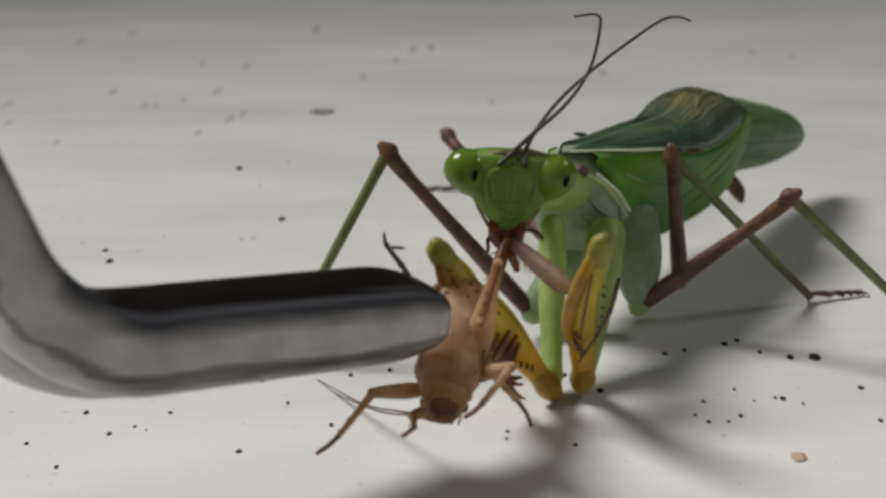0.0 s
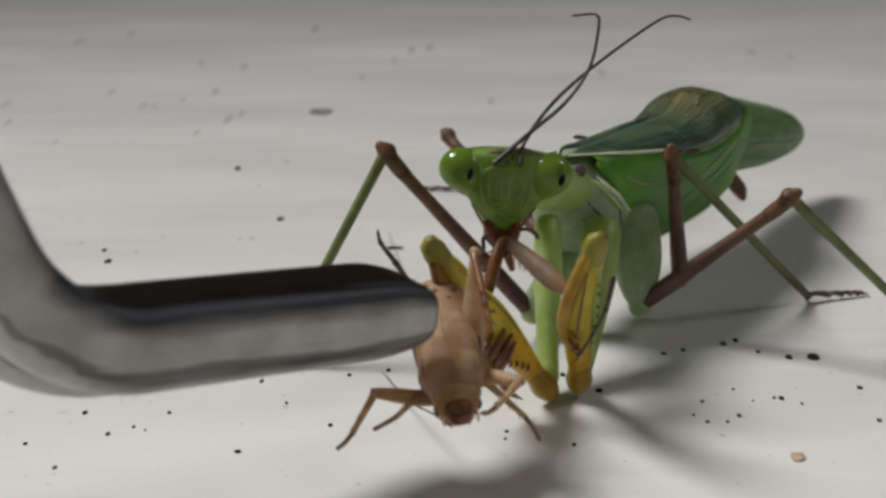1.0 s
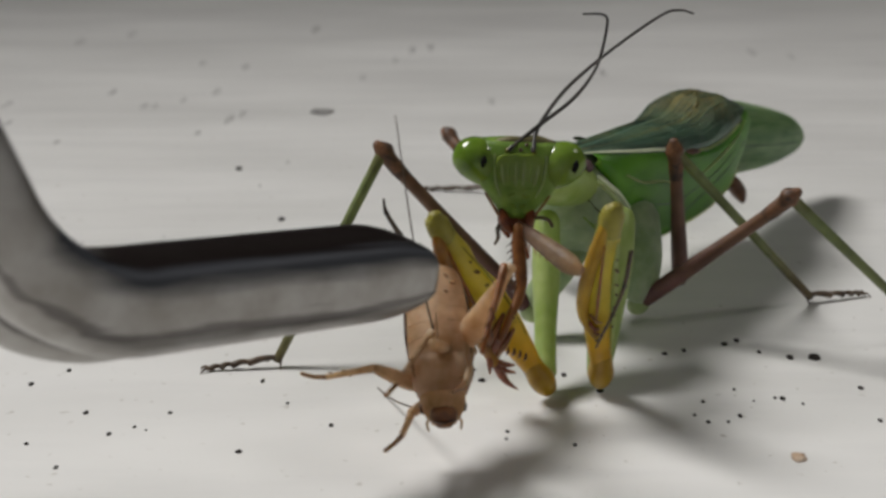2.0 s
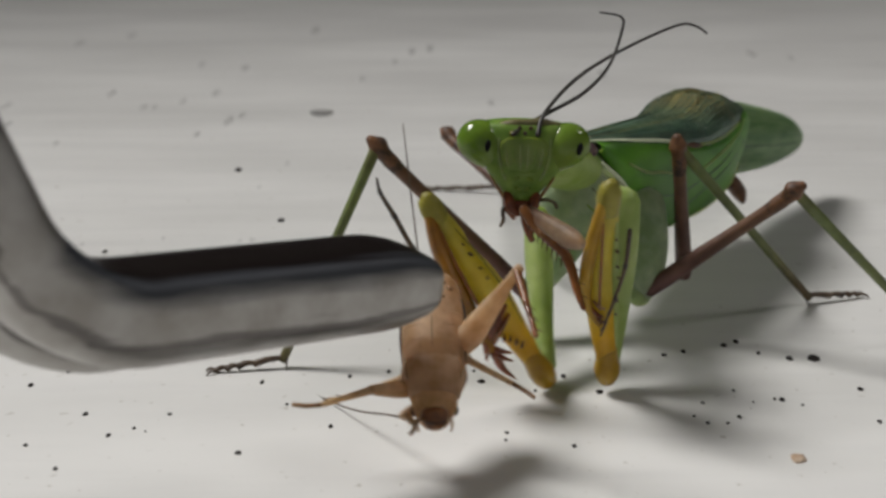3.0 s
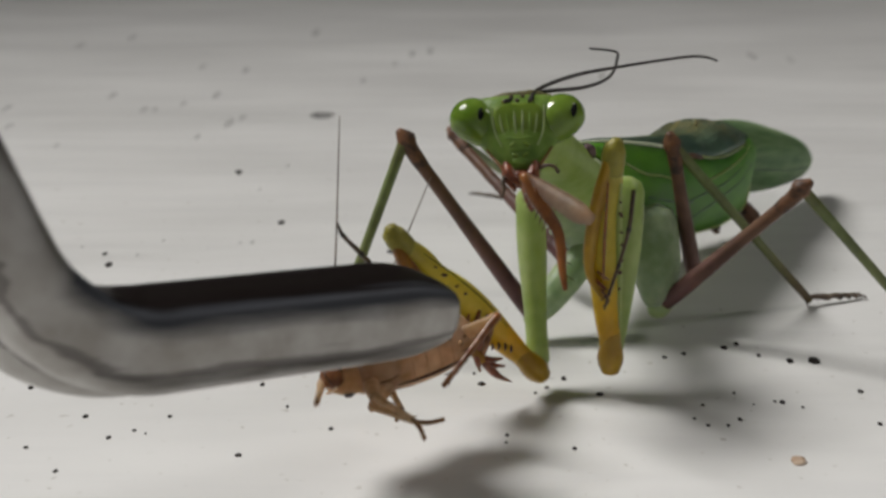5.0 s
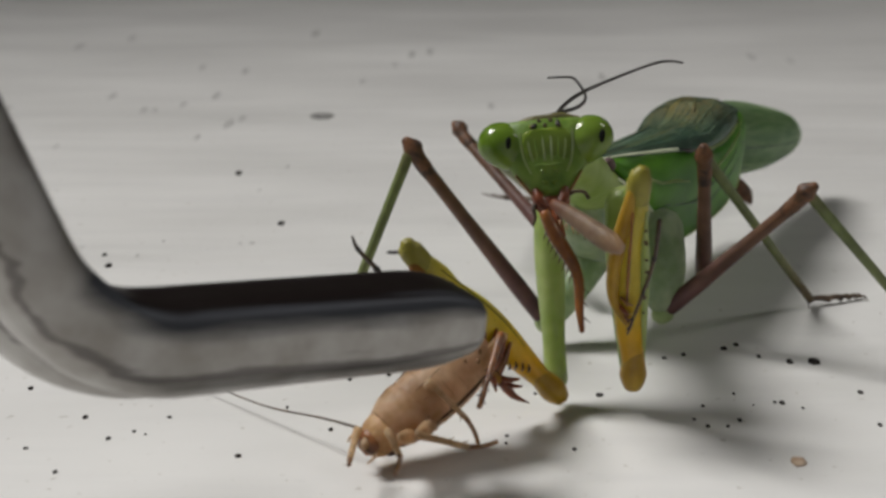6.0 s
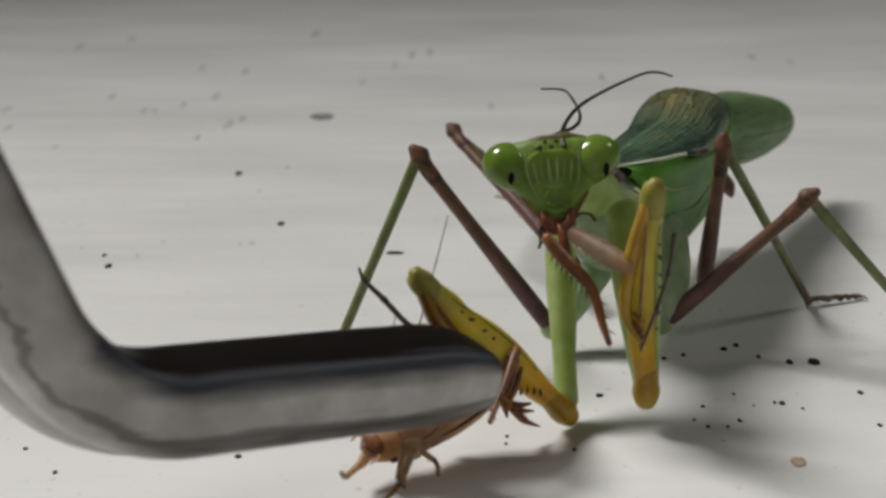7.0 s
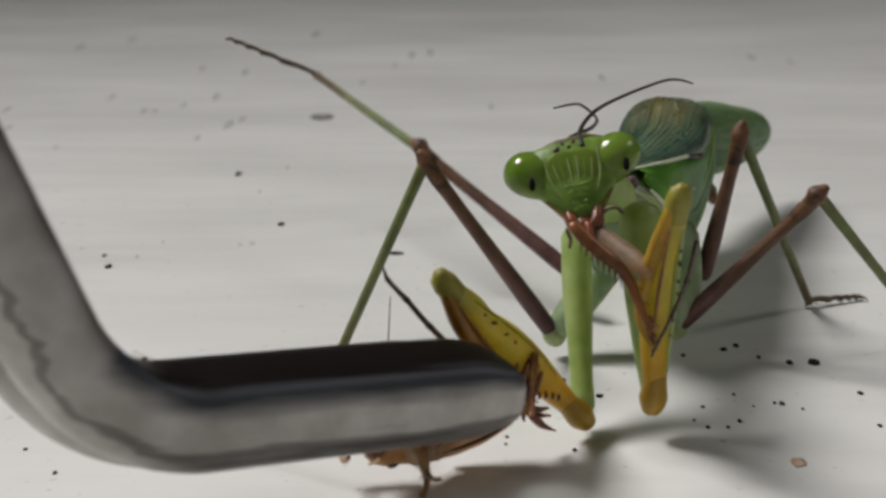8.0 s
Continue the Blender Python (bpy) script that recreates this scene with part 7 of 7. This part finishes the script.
    walk(cp["hind"], [
        (0, P(1.45, -8.87, 5.36, 1.9, 12.8, -6.4)), (0.5, P(1.21, -8.98, 5.25, 6.3, 11.7, -6.5)), (1, P(1.5, -8.82, 5.39, -15.2, 0.1, -5.6)),
        (1.5, P(0.85, -7.51, 5.68, 6.2, 13.5, -6.6)), (2.8, P(1.08, -7.65, 5.77, 18.8, 34.9, -1.5)), (3, P(0.67, -7.97, 5.61, 2.7, 33.1, -1.9)),
        (3.2, P(-0.62, -9.22, 6.78, 27.9, 57.1, 7.3)), (3.5, P(1.17, -8.05, 7.02, 58.3, 53.8, 1.9)), (3.8, P(-0.15, -7.31, 5.81, 14.6, 50.4, -2.2)),
        (4, P(-1.1, -6.55, 5.22, -8.8, 59.1, -1.4)), (4.5, P(-1.37, -6.06, 4.69, 32.7, 59.1, -1.4)), (5, P(-2.09, -5.99, 4.32, 2.7, 58.8, -1.6)),
        (5.2, P(-1.31, -6.63, 3.62, 22.5, 48.3, -5.6)), (6.3, P(-0.11, -5.82, 1.61, -0.8, 34.8, -9)), (6.5, P(-0.05, -5.92, 1.83, 3.5, 34.7, -9)),
        (7, P(0.09, -7.52, 1.48, -7.4, 39.9, -9.2)), (7.5, P(0.03, -6.8, 1.06, -21, 46.8, -11.6)), (7.8, P(-0.01, -7.54, 0.83, -20.6, 45.3, -10.9)),
        (7.9, P(0.11, -8.25, 1.05, -20.3, 44.4, -10.3)), (8, P(0.23, -8.7, 1.13, -20.2, 43.5, -9.9))])
    walk(cp["hind_shin"], [
        (0, P(2.65, -9.19, 10.82, -109.1, -14.5, 173.1)), (0.5, P(2.26, -9.73, 10.69, -107.8, -12.1, -179.5)), (1, P(1.65, -7.35, 10.8, -125, -5.2, -165.5)),
        (1.5, P(2.08, -8.26, 11.09, -153.3, -11.7, -171.1)), (2.8, P(4.07, -9.53, 10.11, -114.5, -23.8, 175.7)), (3, P(3.72, -8.33, 10.3, -114, -15, -163.9)),
        (3.2, P(3.83, -11.3, 9.47, -73.6, -15.9, -177.2)), (3.5, P(3.7, -13.3, 8.97, -89.1, -15.4, 179.4)),
        (3.8, P(4.03, -9.98, 9.76, -115.5, -15.7, 177.9)), (4, P(3.95, -6.89, 8.67, -133.5, -17.1, 175.7)),
        (4.5, P(2.68, -10.29, 7.57, -93.9, -18.9, 171.5)), (5, P(2.78, -7.5, 7.72, -130.9, -25.7, 153.7)), (5.2, P(2.41, -10.23, 7.57, -142.7, -9.2, 169.8)),
        (6.3, P(3.1, -7.31, 6.77, -112.5, -10.4, 168.2)), (6.5, P(3.08, -7.83, 6.98, -112, -10.4, 168.2)), (7, P(3.77, -8.43, 6.31, -119.5, -11.7, 165.5)),
        (7.5, P(4.33, -6.65, 5.28, -106.6, -7.4, 175.8)), (7.8, P(4.55, -7.23, 5.53, -107.4, -7.1, 176.7)), (7.9, P(4.59, -7.92, 5.81, -107.3, -7, 177)),
        (8, P(4.65, -8.33, 5.98, -107.3, -6.9, 177.2))])
    walk(cp["feeler_a"], [
        (0, P(-0.48, -11.76, 3.7, -101.4, 0, 27.3)), (0.5, P(-0.66, -11.98, 3.73, -103.5, 0, 24.3)), (1, P(0.47, -12.03, 3.54, -100.3, 0, 15.4)),
        (1.5, P(-0.52, -9.5, 2.68, -100.3, 0, 9.9)), (2.8, P(-0.14, -9.81, 2.83, -100.5, 0, 35.8)), (3, P(-0.81, -10.31, 2.94, -100.8, 0, 32.1)),
        (3.2, P(-3.35, -11.71, 5.69, -64.5, 0, 27.5)), (3.5, P(-0.14, -12.41, 5.98, -75.9, 0, 11.1)), (3.8, P(-2.84, -12.1, 6.53, -73.4, 0, 30.4)),
        (4, P(-4.08, -10.73, 7.4, -74.9, 0, 36.3)), (4.5, P(-4.57, -9.62, 7.14, -71.9, 0, 38.1)), (5, P(-5.51, -9.39, 6.39, -50.6, 0, 1.3)),
        (5.2, P(-4.62, -10.42, 5.53, -78.4, 0, 27.2)), (6.3, P(-3.86, -8.67, 1.72, -97.2, 0, 59.9)), (6.5, P(-3.81, -8.75, 1.92, -97.3, 0, 74.5)),
        (7, P(-3.58, -10.89, 2.77, -85.6, 0, -2.9)), (7.5, P(-3.85, -9.24, 2.43, -57.8, 0, 23.8)), (7.8, P(-3.82, -10.2, 2.47, -75, 0, 43.7)),
        (7.9, P(-3.55, -11.27, 2.97, -79.7, 0, 51.3)), (8, P(-3.34, -11.91, 3.24, -83.1, 0, 59.7))])
    walk(cp["feeler_b"], [
        (0, P(0.42, -11.82, 3.61, -102.4, 0, 29.7)), (0.5, P(0.23, -12.03, 3.64, -102, 0, 28)), (1, P(1.35, -11.95, 3.66, -67.9, 0, 17.4)),
        (1.5, P(0.38, -9.48, 2.72, -15.3, 0, 40.5)), (2.8, P(0.76, -9.77, 2.9, -14.8, 0, 36.4)), (3, P(0.09, -10.3, 2.95, -26.2, 0, 16.7)),
        (3.2, P(-2.51, -12.02, 5.59, -43.8, 0, -2)), (3.5, P(0.76, -12.36, 6.05, -45.3, 0, 15)), (3.8, P(-2.05, -12.36, 6.2, -100.2, 0, 10.3)),
        (4, P(-3.52, -11.2, 6.87, -65.3, 0, 1.1)), (4.5, P(-4.19, -10.17, 6.54, -67.6, 0, -11.2)), (5, P(-5.1, -9.93, 5.8, -63.9, 0, -18.2)),
        (5.2, P(-4.09, -10.94, 5.02, -107.4, 0, 14.9)), (6.3, P(-3.28, -9.23, 1.33, -95.2, 0, 7.2)), (6.5, P(-3.23, -9.32, 1.54, -49.8, 0, 36.3)),
        (7, P(-3.02, -11.47, 2.37, -56.1, 0, -14.7)), (7.5, P(-3.49, -9.83, 1.85, -77.6, 0, 3.9)), (7.8, P(-3.46, -10.79, 1.9, -77.4, 0, 0.8)),
        (7.9, P(-3.15, -11.86, 2.43, -78.2, 0, 0.7)), (8, P(-2.91, -12.5, 2.72, -78.8, 0, 0.5))])
    walk(qp["meal_femur"], [
        (0, P(3.57, -1, 9.55, -116.8, 52.1, -162.8)), (0.5, P(3.54, -1, 9.53, -117, 52.2, -162.7)), (1, P(3.39, -1, 9.61, -116.2, 51.7, -163.1)),
        (1.5, P(3.64, -1, 9.54, -116.8, 52.1, -162.9)), (2.8, P(4.6, -1.26, 11.91, -99.1, 62.4, -156.7)), (3, P(4.43, -0.5, 11.19, -102.3, 61.1, -157.4)),
        (3.2, P(6.19, -1.04, 11.92, -109.3, 60.6, -160.2)), (3.5, P(5.06, -1.62, 13.21, -114.3, 52.8, -166.6)), (3.8, P(4.61, -1.31, 15.24, -114.9, 54.2, -167.6)),
        (4, P(5.5, -0.77, 15.39, -109.7, 58.3, -166.2)), (4.5, P(6.01, -1.27, 14.43, -111.9, 58, -165.3)), (5, P(4.29, -2.38, 13.64, -112.8, 59.4, -161.2)),
        (5.2, P(4.67, -2.61, 13.55, -117.2, 59, -161.6)), (6.3, P(6, -2.97, 12.1, -111.3, 57.9, -161.9)), (6.5, P(5.96, -3.15, 12.31, -110.1, 60.6, -159.4)),
        (7, P(6.24, -3.4, 11.28, -107.9, 60.9, -157.7)), (7.5, P(6.91, -3.94, 11.33, -109.8, 59, -159.6)), (7.8, P(7.34, -4.03, 11.52, -110, 55.7, -163.3)),
        (7.9, P(7.49, -4.05, 11.59, -110.1, 54.5, -164.5)), (8, P(7.64, -4.08, 11.66, -110.2, 53.2, -165.7))])
    walk(qp["meal_tibia"], [
        (0, P(3.57, -1.29, 9.64, -148.9, -15.9, 174.7)), (0.5, P(3.54, -1.29, 9.62, -148.9, -15.9, 174.7)), (1, P(3.39, -1.29, 9.7, -148.9, -15.9, 174.7)),
        (1.5, P(3.64, -1.29, 9.63, -148.9, -15.9, 174.7)), (2.8, P(4.6, -1.97, 12.14, -142.9, 42.3, -162.8)), (3, P(4.43, -1.21, 11.42, -143.6, 40.6, -163.8)),
        (3.2, P(6.19, -1.75, 12.15, -144.2, 38.8, -164.9)), (3.5, P(5.06, -2.33, 13.44, -147.4, 26.3, -170.8)),
        (3.8, P(4.61, -2.02, 15.47, -146.8, 29.7, -169.3)), (4, P(5.5, -1.48, 15.62, -146.6, 30.5, -169)), (4.5, P(6.01, -1.98, 14.66, -146.6, 30.5, -169)),
        (5, P(4.29, -3.09, 13.87, -146.6, 30.4, -169)), (5.2, P(4.67, -3.32, 13.78, -146.9, 28.9, -169.7)), (6.3, P(5.36, -4.34, 11.89, -155.59, 28.85, -171.24)),
        (6.5, P(5.36, -4.34, 11.89, -155.59, 28.85, -171.24)), (7, P(5.39, -5.18, 11.24, -153.19, 41.53, -166.79)),
        (7.5, P(5.99, -6.91, 11.78, -145.89, 55.36, -156.08)), (7.8, P(6.27, -7.48, 12.34, -149.59, 50.68, -161.2)),
        (7.9, P(6.37, -7.67, 12.52, -150.59, 49.08, -162.69)), (8, P(6.47, -7.87, 12.69, -151.5, 47.48, -164.09))])
    walk(qp["meal_scrap"], [
        (0, P(3.57, -1, 9.55, -149.2, 45.9, -166.9)), (0.5, P(3.54, -1, 9.53, -149.2, 45.9, -166.9)), (1, P(3.39, -1, 9.61, -149.2, 45.9, -166.8)),
        (1.5, P(3.64, -1, 9.54, -149.2, 45.9, -166.9)), (2.8, P(4.6, -1.26, 11.91, -150.7, 46.8, -169)), (3, P(4.43, -0.5, 11.19, -150.5, 46.6, -168.6)),
        (3.2, P(6.19, -1.04, 11.92, -151.6, 47.2, -170.2)), (3.5, P(5.06, -1.62, 13.21, -151.4, 47.1, -169.9)), (3.8, P(4.61, -1.31, 15.24, -152.3, 47.5, -171.1)),
        (4, P(5.5, -0.77, 15.39, -153, 47.9, -172.1)), (4.5, P(6.01, -1.27, 14.43, -152.6, 47.7, -171.5)), (5, P(4.29, -2.38, 13.64, -151.1, 46.9, -169.5)),
        (5.2, P(4.67, -2.61, 13.55, -151.2, 47, -169.6)), (6.3, P(6, -2.97, 12.1, -151.1, 47, -169.5)), (6.5, P(5.95, -3.29, 12.35, -151.2, 47, -169.7)),
        (7, P(6.19, -3.9, 11.43, -150.8, 46.8, -169.1)), (7.5, P(6.82, -4.8, 11.59, -150.9, 46.8, -169.2)), (7.8, P(7.25, -4.89, 11.78, -151.1, 47, -169.5)),
        (7.9, P(7.4, -4.91, 11.85, -151.2, 47, -169.6)), (8, P(7.54, -4.94, 11.92, -151.3, 47, -169.7))])
    walk(mp["pupil-1"], [
        (0, P(0, 0, 0)), (5.2, P(0, 0, 0)), (6.5, P(-0.12, 0.04, -0.35)), (7.2, P(-0.25, 0.1, -0.8)), (8, P(-0.28, 0.1, -0.85))])
    walk(mp["pupil1"], [
        (0, P(0, 0, 0)), (5.2, P(0, 0, 0)), (6.5, P(-0.12, 0.04, -0.35)), (7.2, P(-0.25, 0.1, -0.8)), (8, P(-0.28, 0.1, -0.85))])


motions()
